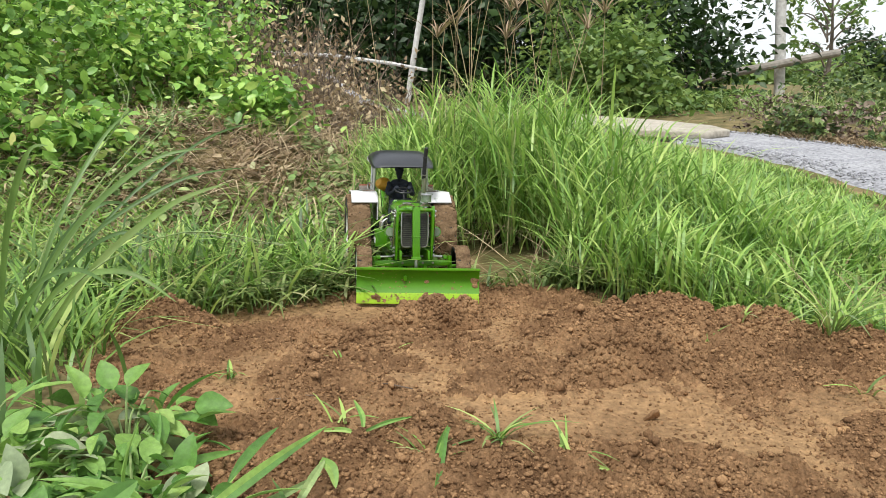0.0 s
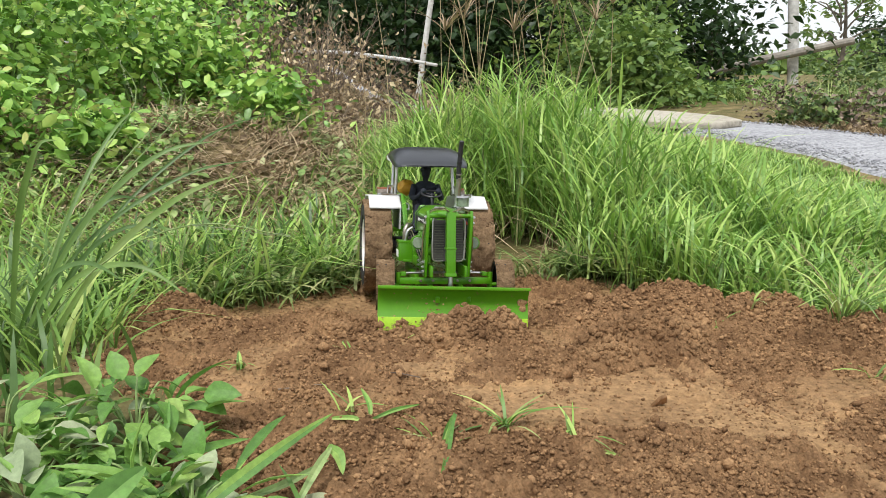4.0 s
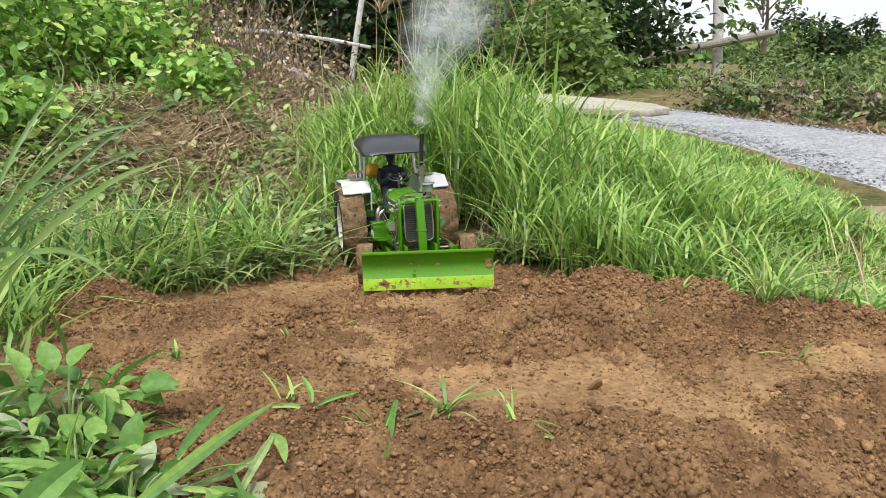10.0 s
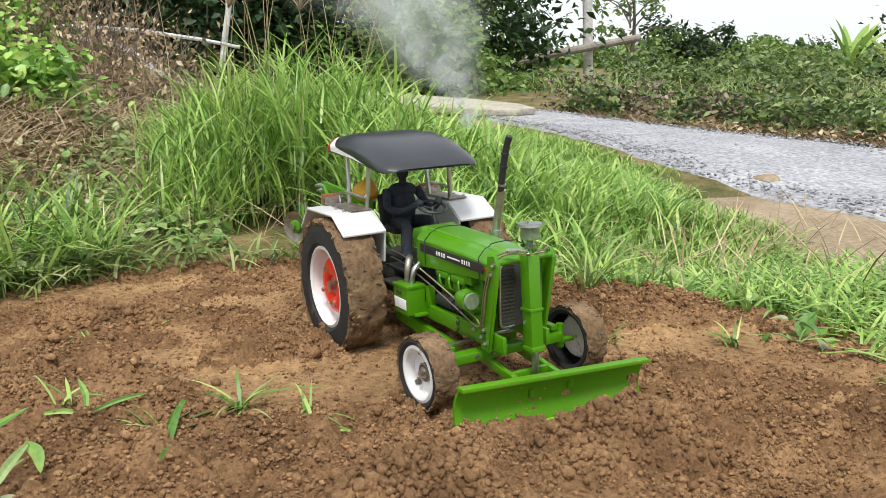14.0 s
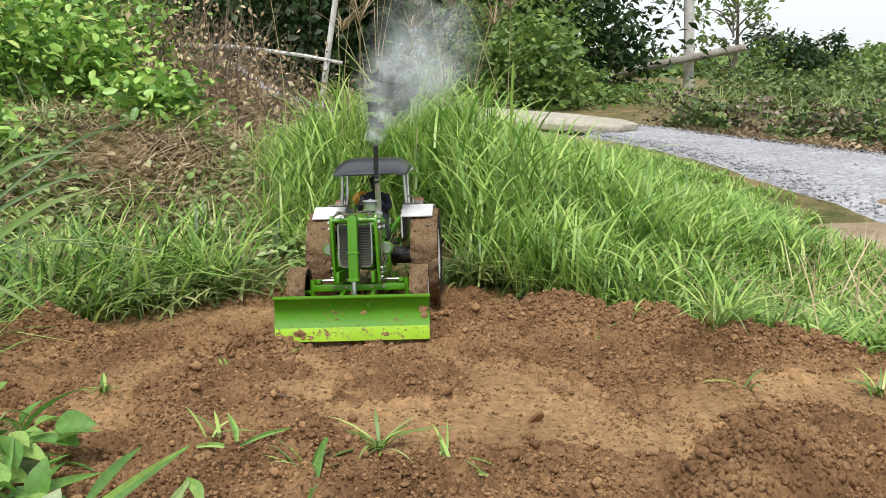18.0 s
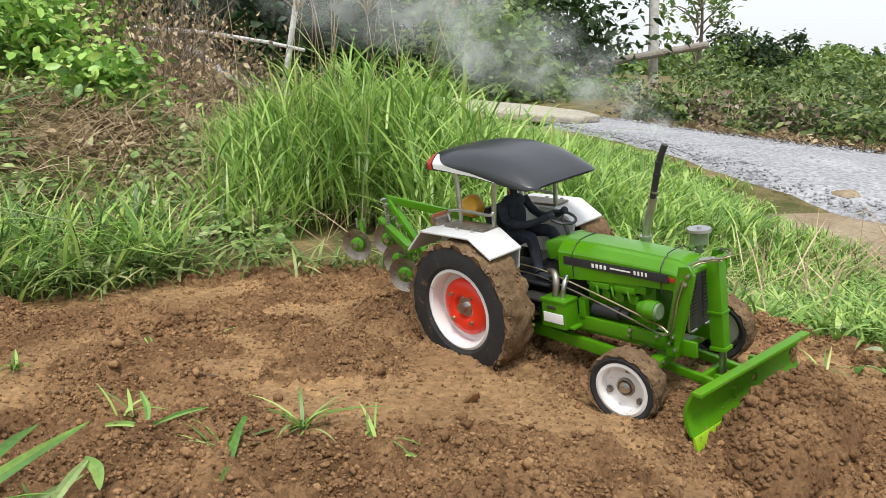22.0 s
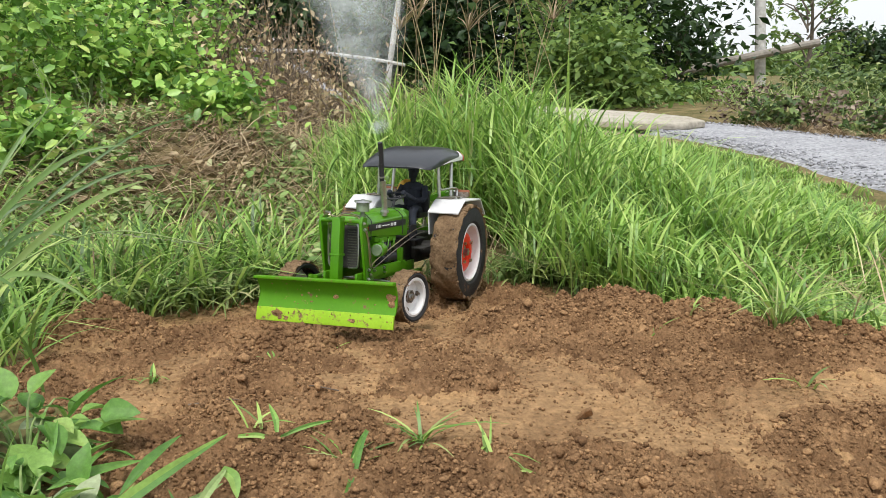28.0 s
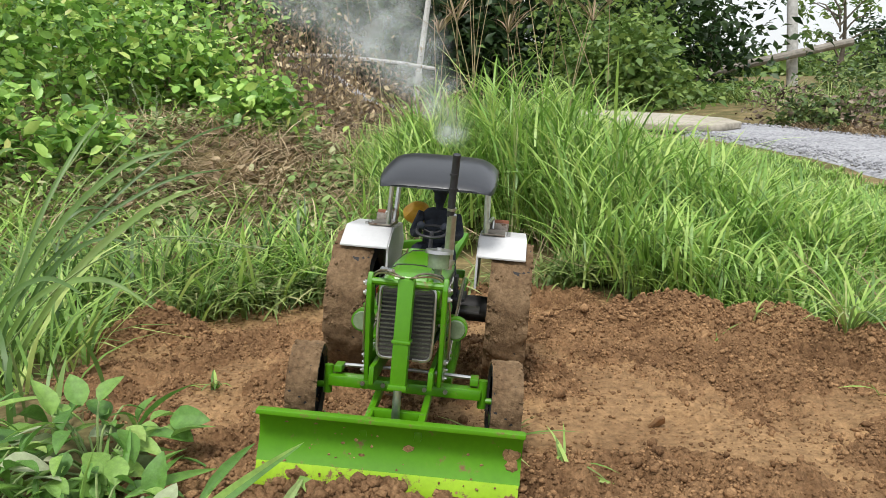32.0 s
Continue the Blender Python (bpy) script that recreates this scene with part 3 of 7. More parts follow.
def build_road():
    rows, wide = road_frame(), 22
    verts, faces = [], []
    for k, (p, side) in enumerate(rows):
        for j in range(wide + 1):
            s = j / wide * 2 - 1
            half = 1.0 + 0.10 * float(fractal(np.array(k * 0.8 + 3.0 * (s > 0)), np.array(2.0), 1.0, 3, 9))
            q = p + side * s * half
            crown = 0.020 * (1 - abs(s) ** 4) + (0.010 * float(fractal(np.array(q.x), np.array(q.y), 3.0, 3, 12)) if abs(s) < 1 else -0.006)
            verts.append((q.x, q.y, float(lay(np.array(q.x), np.array(q.y))) + crown + (0.012 if abs(s) < 1 else 0)))
    for k in range(len(rows) - 1):
        for j in range(wide):
            a = k * (wide + 1) + j
            faces.append((a, a + wide + 1, a + wide + 2, a + 1))
    tagged(new("road", raw("road", verts, faces, M_GRAVEL, True)), "blue-grey crushed gravel country lane", "road", kind="structure")
    # loose stones on the lane
    rng = np.random.default_rng(3)
    base = bmesh.new()
    bmesh.ops.create_icosphere(base, subdivisions=1, radius=1)
    bv = np.array([v.co[:] for v in base.verts])
    bf = np.array([[v.index for v in f.verts] for f in base.faces])
    base.free()
    n = 15000
    pick = rng.integers(20, len(rows) - 24, n)
    P, S = np.array([r[0][:] for r in rows]), np.array([r[1][:] for r in rows])
    t = rng.random(n)[:, None]
    c = P[pick] * (1 - t) + P[pick + 1] * t + S[pick] * (rng.uniform(-1, 1, n) * 1.02)[:, None]
    c[:, 2] = lay(c[:, 0], c[:, 1]) + 0.027
    scatter("gravel_stones", bv, bf, c, rng.uniform(0.004, 0.010, n) * rng.uniform(0.6, 1.3, n), M_STONE, rng, "loose grey crushed stones on the lane", "gravel")


def scatter(name, bv, bf, centres, sizes, material, rng, label, category, squash=0.7, rough=0.38):
    """Many small lumps, each turned and squeezed, in one mesh."""
    n, k = len(centres), len(bv)
    ang = rng.uniform(0, 6.283, n)
    sc = rng.uniform(0.6, 1.35, (n, 3)) * sizes[:, None]
    sc[:, 2] *= squash
    jit = bv[None] * (1 + rng.uniform(-rough, rough, (n, k, 1)))
    v = jit * sc[:, None]
    c, s = np.cos(ang)[:, None], np.sin(ang)[:, None]
    v = np.stack([v[..., 0] * c - v[..., 1] * s, v[..., 0] * s + v[..., 1] * c, v[..., 2]], -1) + centres[:, None]
    f = (bf[None] + (np.arange(n) * k)[:, None, None]).reshape(-1, bf.shape[1])
    ob = new(name, raw(name, v.reshape(-1, 3), f, material, rough < 0.3))
    return tagged(ob, label, category, kind="stuff")


build_road()


def build_clods():
    rng = np.random.default_rng(8)
    base = bmesh.new()
    bmesh.ops.create_icosphere(base, subdivisions=1, radius=1)
    bv = np.array([v.co[:] for v in base.verts])
    bf = np.array([[v.index for v in f.verts] for f in base.faces])
    base.free()
    tv = np.array([(1, 0, 0), (-1, 0, 0), (0, 1, 0), (0, -1, 0), (0, 0, 1), (0, 0, -1)], float)
    tf = np.array([(0, 2, 4), (2, 1, 4), (1, 3, 4), (3, 0, 4), (2, 0, 5), (1, 2, 5), (3, 1, 5), (0, 3, 5)])
    for label, n, few, dens, mid, spread, most, verts, faces in (("crumbly brown soil clods strewn over the plot", 15000, 0.02, 0.8, -5.72, 0.36, 0.0095, bv, bf), ("small brown soil crumbs over the plot", 80000, 0.04, 0.8, -6.10, 0.28, 0.0052, bv, bf), ("fine brown soil grains over the plot", 120000, 0.12, 0.45, -6.45, 0.28, 0.0030, tv, tf)):
        x, y = rng.uniform(-0.6, 1.2, n), 0.64 + 1.28 * rng.random(n) ** 1.25
        c = crumb(x, y)
        heap = smoothstep(0.006, 0.03, berm(x, y))
        patch = smoothstep(-0.10, 0.08, fractal(x, y, 22, 3, 81))
        keep = (inside_dist(x, y, DIRT_EDGE) > -0.05) & (rng.random(n) < few + dens * np.maximum(c * (0.2 + 0.8 * patch), 0.9 * heap))
        x, y, heap = x[keep], y[keep], heap[keep]
        size = np.clip(rng.lognormal(mid, spread, len(x)) * (1 + 0.25 * heap), 0.0009, most)
        z = ground_z(x, y) + size * rng.uniform(0.1, 0.55, len(x))
        scatter("soil_clods", verts, faces, np.stack([x, y, z], 1), size, M_CLOD, rng, label, "soil", 0.85, 0.30)


build_clods()

# ---- grass and weeds ----
def blades(name, base, height, width, lean, material, rng, label, category="grass", curl=0.5, seg=4, kind="stuff", parent=None):
    """Grass blades as tapered, arching strips. base: (n, 3); the rest are arrays."""
    n = len(base)
    ang = rng.uniform(0, 6.283, n)
    d = np.stack([np.cos(ang), np.sin(ang)], 1)
    side = np.stack([-d[:, 1], d[:, 0]], 1)
    twist = rng.uniform(-0.7, 0.7, n)
    s = np.linspace(0, 1, seg + 1)
    cur = curl * rng.uniform(0.4, 1.6, n)
    verts = np.zeros((n, 2 * seg + 1, 3))
    for k, q in enumerate(s):
        out = (lean * q + cur * q ** 2.2) * height
        up = (q - 0.55 * cur * q ** 2.6) * height
        c = np.stack([base[:, 0] + d[:, 0] * out, base[:, 1] + d[:, 1] * out, base[:, 2] + up], 1)
        if k == seg:
            verts[:, 2 * seg] = c
        else:
            w = width * (0.75 + 0.5 * q if q < 0.5 else 1.0 - 0.85 * (q - 0.5) * 2 * 0.75)
            tw = twist * q
            off = np.stack([(side[:, 0] * np.cos(tw) + d[:, 0] * np.sin(tw)) * w, (side[:, 1] * np.cos(tw) + d[:, 1] * np.sin(tw)) * w, 0.35 * w * np.sin(tw)], 1) * 0.5
            verts[:, 2 * k], verts[:, 2 * k + 1] = c - off, c + off
    o = np.arange(n) * (2 * seg + 1)
    quads = [np.stack([o + 2 * k, o + 2 * k + 1, o + 2 * k + 3, o + 2 * k + 2], 1) for k in range(seg - 1)]
    faces = np.concatenate(quads).tolist() + np.stack([o + 2 * seg - 2, o + 2 * seg - 1, o + 2 * seg], 1).tolist()
    ob = new(name, raw(name, verts.reshape(-1, 3), faces, material, True))
    ob.parent = parent
    return tagged(ob, label, category if parent is None else "", kind=kind if parent is None else "")


def on_ground(x, y, sink=0.0):
    return np.stack([x, y, ground_z(x, y) - sink], 1)


def tufts(rng, x0, x1, y0, y1, count, per, spread, want):
    """Blade feet gathered in tufts where want(x, y) says so."""
    x, y = rng.uniform(x0, x1, count), rng.uniform(y0, y1, count)
    k = rng.random(count) < want(x, y)
    x, y = np.repeat(x[k], per), np.repeat(y[k], per)
    return x + rng.normal(0, spread, len(x)), y + rng.normal(0, spread, len(y))


def road_dist(x, y):
    rows = road_frame(6)
    P, W = np.array([r[0][:2] for r in rows]), np.array([r[1].length for r in rows])
    return (np.hypot(x[:, None] - P[:, 0], y[:, None] - P[:, 1]) - W).min(1)


def off_dirt(x, y):
    return -inside_dist(x, y, DIRT_EDGE)


def clump_height(x, y):
    h = 0.13 + 0.25 * bump_at(x, y, 0.50, 2.85, 0.46, 0.80) + 0.10 * bump_at(x, y, 0.75, 2.3, 0.5, 0.4)
    h = h * (0.6 + 0.4 * smoothstep(-0.25, 0.15, x + 0.25 * (y - 1.8))) * (1 - 0.55 * smoothstep(1.0, 1.9, x))
    h = h * (1 - 0.6 * smoothstep(1.95, 1.5, y) * smoothstep(0.8, 1.1, x))
    return h * 1.42 * (0.8 + 0.7 * fractal(x, y, 5, 2, 40))


def leaf_cloud(rng, centres, size, normal_up=0.5, long=1.8, droop=0.25, full=False):
    """Arrays of leaves: each a lengthways folded blade, of four triangles or, in full, of eight with rounded sides."""
    n = len(centres)
    d = rng.normal(0, 1, (n, 3))
    d[:, 2] = d[:, 2] * 0.5 - droop
    d /= np.linalg.norm(d, axis=1, keepdims=True)
    u = rng.normal(0, 1, (n, 3)) + np.array([0, 0, normal_up * 3])
    s = np.cross(d, u)
    s /= np.linalg.norm(s, axis=1, keepdims=True) + 1e-9
    u = np.cross(s, d)
    w, ln = size[:, None], size[:, None] * long
    a, tip = centres, centres + d * ln - u * ln * 0.12
    mid = centres + d * ln * 0.45
    l, r = mid + s * w * 0.5 + u * w * 0.14, mid - s * w * 0.5 + u * w * 0.14
    if full:
        up, on = centres + d * ln * 0.25, centres + d * ln * 0.66 - u * ln * 0.05
        v = np.stack([a, up + s * w * 0.40 + u * w * 0.12, on + s * w * 0.42 + u * w * 0.10, tip, on - s * w * 0.42 + u * w * 0.10, up - s * w * 0.40 + u * w * 0.12, up, on], 1)
        o = np.arange(n) * 8
        f = np.concatenate([np.stack([o + i, o + j, o + k], 1) for i, j, k in ((0, 6, 1), (1, 6, 7), (1, 7, 2), (2, 7, 3), (3, 7, 4), (4, 7, 5), (5, 7, 6), (5, 6, 0))])
        return v.reshape(-1, 3), f
    v = np.stack([a, l, tip, r, mid], 1)
    o = np.arange(n) * 5
    f = np.concatenate([np.stack([o + i, o + j, o + k], 1) for i, j, k in ((0, 4, 1), (1, 4, 2), (2, 4, 3), (3, 4, 0))])
    return v.reshape(-1, 3), f


def rut(x, y):
    """Where the wheels keep the grass down behind the plot."""
    return smoothstep(2.50, 2.30, y) * smoothstep(-0.12, -0.04, x) * smoothstep(0.52, 0.42, x)


def build_grass():
    rng = np.random.default_rng(12)

    def want(x, y):
        w = smoothstep(-0.02, 0.06, off_dirt(x, y)) * smoothstep(0.05, 0.25, road_dist(x, y) - 0.35 * smoothstep(2.9, 2.3, y))
        w = w * smoothstep(-0.06, 0.22, x + 0.02 * (y - 1.8)) * smoothstep(4.8, 3.8, y)
        w = w * (1 - rut(x, y))
        w = w * (1 - 0.85 * smoothstep(0.3, 0.8, bump_at(x, y, 1.95, 1.85, 0.30, 0.6, -20)))
        return w * (0.55 + 0.45 * smoothstep(-0.2, 0.1, fractal(x, y, 4, 2, 44)))

    x, y = tufts(rng, -0.4, 2.3, 1.0, 4.8, 7200, 12, 0.026, want)
    h = clump_height(x, y) * rng.uniform(0.6, 1.25, len(x))
    h = h * (1 - 0.6 * smoothstep(2.35, 2.15, y) * smoothstep(-0.16, -0.08, x) * smoothstep(0.50, 0.40, x))
    foot = on_ground(x, y, 0.01)
    rise = rng.uniform(0, 0.72, len(x)) * (h > 0.12)
    foot[:, 2] += rise * h
    long = np.minimum((1.02 - 0.72 * rise) * h, rng.uniform(0.13, 0.30, len(x)))
    blades("lush_grass", foot, long, rng.uniform(0.0035, 0.0095, len(x)), rng.uniform(0.0, 0.45, len(x)) + 0.35 * rise, M_GRASS, rng, "lush bright green grass clump beside the plot", curl=0.55, seg=5)
    k = rng.random(len(x)) < 0.16
    blades("grass_culms", on_ground(x[k], y[k], 0.01), 0.98 * h[k], rng.uniform(0.003, 0.005, k.sum()), rng.uniform(0.0, 0.12, k.sum()), M_GRASS2, rng, "upright stems of the lush grass clump", curl=0.1)

    # low trampled grass round the near right edge of the plot
    def want_low(x, y):
        return smoothstep(0.0, 0.10, off_dirt(x, y)) * (0.35 + 0.65 * smoothstep(-0.1, 0.1, fractal(x, y, 5, 2, 46))) * (1 - smoothstep(0.35, 0.75, bump_at(x, y, 1.95, 1.75, 0.35, 0.7, -20))) * smoothstep(0.1, 0.3, road_dist(x, y) - 0.35)

    x, y = tufts(rng, 0.72, 2.3, 0.35, 2.1, 2600, 8, 0.03, want_low)
    h = rng.uniform(0.025, 0.075, len(x))
    blades("trampled_grass", on_ground(x, y, 0.004), h, rng.uniform(0.003, 0.008, len(x)), rng.uniform(0.3, 1.2, len(x)), M_GRASS, rng, "short trampled green grass at the edge of the plot", curl=0.8)

    # flattened grass lying along the back edge of the plot
    n = 1900
    x = rng.uniform(-0.45, 0.95, n)
    y = 1.95 - 0.10 * smoothstep(-0.1, -0.35, x) + rng.normal(0.02, 0.05, n) - 0.25 * smoothstep(0.55, 0.95, x) + 0.05 * smoothstep(0.2, 0.5, x)
    k = rng.random(n) > 0.85 * rut(x, y)
    x, y, n = x[k], y[k], int(k.sum())
    blades("lying_grass", on_ground(x, y, 0.0), rng.uniform(0.05, 0.12, n), rng.uniform(0.004, 0.011, n), rng.uniform(0.2, 0.9, n), M_GRASS2, rng, "pale flattened grass along the soil edge", curl=0.8, seg=5)

    # rough meadow at the back left
    def want_left(x, y):
        return smoothstep(0.0, 0.08, off_dirt(x, y)) * smoothstep(0.35, 0.0, x - 0.1 * (y - 2)) * (1 - rut(x, y)) * (0.15 + 0.85 * smoothstep(2.9, 2.2, y)) * smoothstep(4.1, 3.3, y)

    x, y = tufts(rng, -2.6, 0.4, 1.2, 4.2, 1500, 9, 0.03, want_left)
    h = rng.uniform(0.07, 0.20, len(x)) * (1 + 0.5 * (fractal(x, y, 3, 2, 50) > 0.05)) * (1 - 0.5 * smoothstep(2.2, 2.9, y))
    blades("rough_grass", on_ground(x, y, 0.01), h, rng.uniform(0.004, 0.010, len(x)), rng.uniform(0.1, 0.9, len(x)), M_GRASS, rng, "rough dull green meadow grass with dry tips", curl=0.6)

    # tall blades at the near left
    for cx, cy, cnt, hh in ((-0.66, 1.35, 110, 0.22), (-0.84, 1.62, 120, 0.26), (-0.66, 1.88, 90, 0.26), (-0.98, 1.3, 70, 0.24), (-0.40, 2.0, 60, 0.27), (-0.62, 1.08, 90, 0.18), (-0.22, 2.15, 60, 0.22)):
        x, y = cx + rng.normal(0, 0.09, cnt), cy + rng.normal(0, 0.08, cnt)
        k = off_dirt(x, y) > 0.0
        x, y = x[k], y[k]
        blades("tall_grass", on_ground(x, y, 0.01), hh * rng.uniform(0.35, 1.05, len(x)), rng.uniform(0.004, 0.011, len(x)), rng.uniform(0.0, 0.38, len(x)), M_GRASS_DARK, rng, "tall arching green grass tuft with a few dry blades", curl=0.32, seg=5)

    # straw and thatch
    def want_dry(x, y):
        return smoothstep(2.1, 2.9, y) * smoothstep(0.5, -0.1, x - 0.12 * (y - 3)) * smoothstep(6.5, 5.0, y)

    x, y = tufts(rng, -3.4, 0.8, 2.1, 6.2, 3000, 9, 0.06, want_dry)
    blades("dry_thatch", on_ground(x, y, -0.01), rng.uniform(0.04, 0.15, len(x)), rng.uniform(0.003, 0.007, len(x)), rng.uniform(0.6, 2.4, len(x)), M_STRAW, rng, "matted dry straw between the weeds", curl=1.0)
    litter = on_ground(*tufts(rng, -3.2, 0.6, 2.0, 5.6, 1500, 5, 0.06, want_dry)) + np.array([0, 0, 0.02])
    v, f = leaf_cloud(rng, litter, rng.uniform(0.012, 0.035, len(litter)), normal_up=1.2, long=1.7, droop=0.1, full=True)
    tagged(new("leaf_litter", raw("leaf_litter", v, f, M_STRAW)), "dry brown leaf litter on the bank", "litter", kind="stuff")
    n = 900
    x, y = rng.uniform(-1.6, 0.9, n), rng.uniform(1.75, 3.0, n)
    x[600:], y[600:] = rng.uniform(0.85, 2.0, 300), rng.uniform(1.15, 2.0, 300)
    k = off_dirt(x, y) > 0
    x, y = x[k], y[k]
    blades("dry_straws", on_ground(x, y, -0.03), rng.uniform(0.05, 0.14, len(x)), rng.uniform(0.002, 0.004, len(x)), rng.uniform(0.8, 2.4, len(x)), M_STRAW, rng, "scattered dry grass straws", curl=0.3)
    # dry strip along the far verge of the lane
    rows = road_frame(10)
    P = np.array([r[0][:] for r in rows[24:64]])
    S = np.array([r[1][:] for r in rows[24:64]])
    n = 9500
    i = rng.integers(0, len(P), n)
    c = P[i] - S[i] * (1.06 + np.abs(rng.normal(0, 0.42, n)))[:, None] + rng.normal(0, 0.06, (n, 3))
    blades("verge_straw", on_ground(c[:, 0], c[:, 1], 0.0), rng.uniform(0.03, 0.10, n), rng.uniform(0.003, 0.008, n), rng.uniform(0.6, 2.4, n), M_STRAW, rng, "dry brown grass along the lane's far verge", curl=0.5)


build_grass()


def build_verge():
    rng = np.random.default_rng(58)
    rows = road_frame(10)
    P, S = np.array([r[0][:] for r in rows[20:70]]), np.array([r[1][:] for r in rows[20:70]])
    for name, n, near, wide, tall, size, material, label in (("verge_weeds", 9000, 1.12, 0.55, 0.24, 0.030, M_HEDGE, "low green weeds along the lane's far verge"), ("verge_litter", 7000, 1.04, 0.45, 0.07, 0.026, M_STRAW, "brown leaf litter along the lane's far verge"), ("verge_brush", 5000, 1.25, 0.5, 0.30, 0.022, M_TWIG, "withered brown weeds along the lane's far verge")):
        i = rng.integers(0, len(P) - 1, n)
        q = rng.random(n)[:, None]
        c = P[i] * (1 - q) + P[i + 1] * q - S[i] * (near + np.abs(rng.normal(0, wide, n)))[:, None]
        patch = smoothstep(-0.12, 0.12, fractal(c[:, 0], c[:, 1], 1.6, 3, 59 + n))
        c[:, 2] = lay(c[:, 0], c[:, 1]) + 0.01 + tall * patch * rng.random(n)
        v, f = leaf_cloud(rng, c[patch > 0.15], size * rng.uniform(0.5, 1.5, (patch > 0.15).sum()), long=1.9)
        tagged(new(name, raw(name, v, f, material)), label, "weeds", kind="stuff")


build_verge()


def shrub(name, x, y, h, r, n, size, material, rng, label, category="shrub", group="", stems=7, z=None, shape=0.0, long=1.8, full=False):
    """A shrub: a few stems and a crown of leaves gathered in clumps, with gaps."""
    z = float(ground_z(np.array([x]), np.array([y]))[0]) if z is None else z
    root = thing(name, label, category, group, pose(x, y, z - 0.01))
    tips = []
    for _ in range(stems):
        a, q = rng.uniform(0, 6.283), rng.uniform(0.2, 1.0)
        end = Vector((math.cos(a) * r * q * 0.8, math.sin(a) * r * q * 0.8, h * rng.uniform(0.65, 0.98)))
        mid = Vector((end.x * 0.35, end.y * 0.35, end.z * 0.5))
        part("stem", tube(arc_points([(end.x * 0.05, end.y * 0.05, 0), mid, end], 3), 0.012 * h + 0.003, 5, 0.002), M_BARK if h > 1 else M_STEM, root)
        tips += [(mid + (end - mid) * k)[:] for k in (0.2, 0.6, 1.0)]
    tips = np.array(tips)
    c = tips[rng.integers(0, len(tips), n)] + rng.normal(0, 1, (n, 3)) * np.array([r * 0.3, r * 0.3, h * 0.16])
    low = rng.random(n) < shape
    c[low, 2] = rng.uniform(0.02, 0.5, low.sum()) * h
    c[low, :2] = rng.normal(0, r * 0.55, (low.sum(), 2))
    c[:, 2] = np.clip(np.abs(c[:, 2]), 0.02, None)
    v, f = leaf_cloud(rng, c, size * rng.uniform(0.5, 1.4, n), long=long, full=full)
    me = new("foliage", raw("foliage", v, f, material, False))
    me.parent = root
    return root


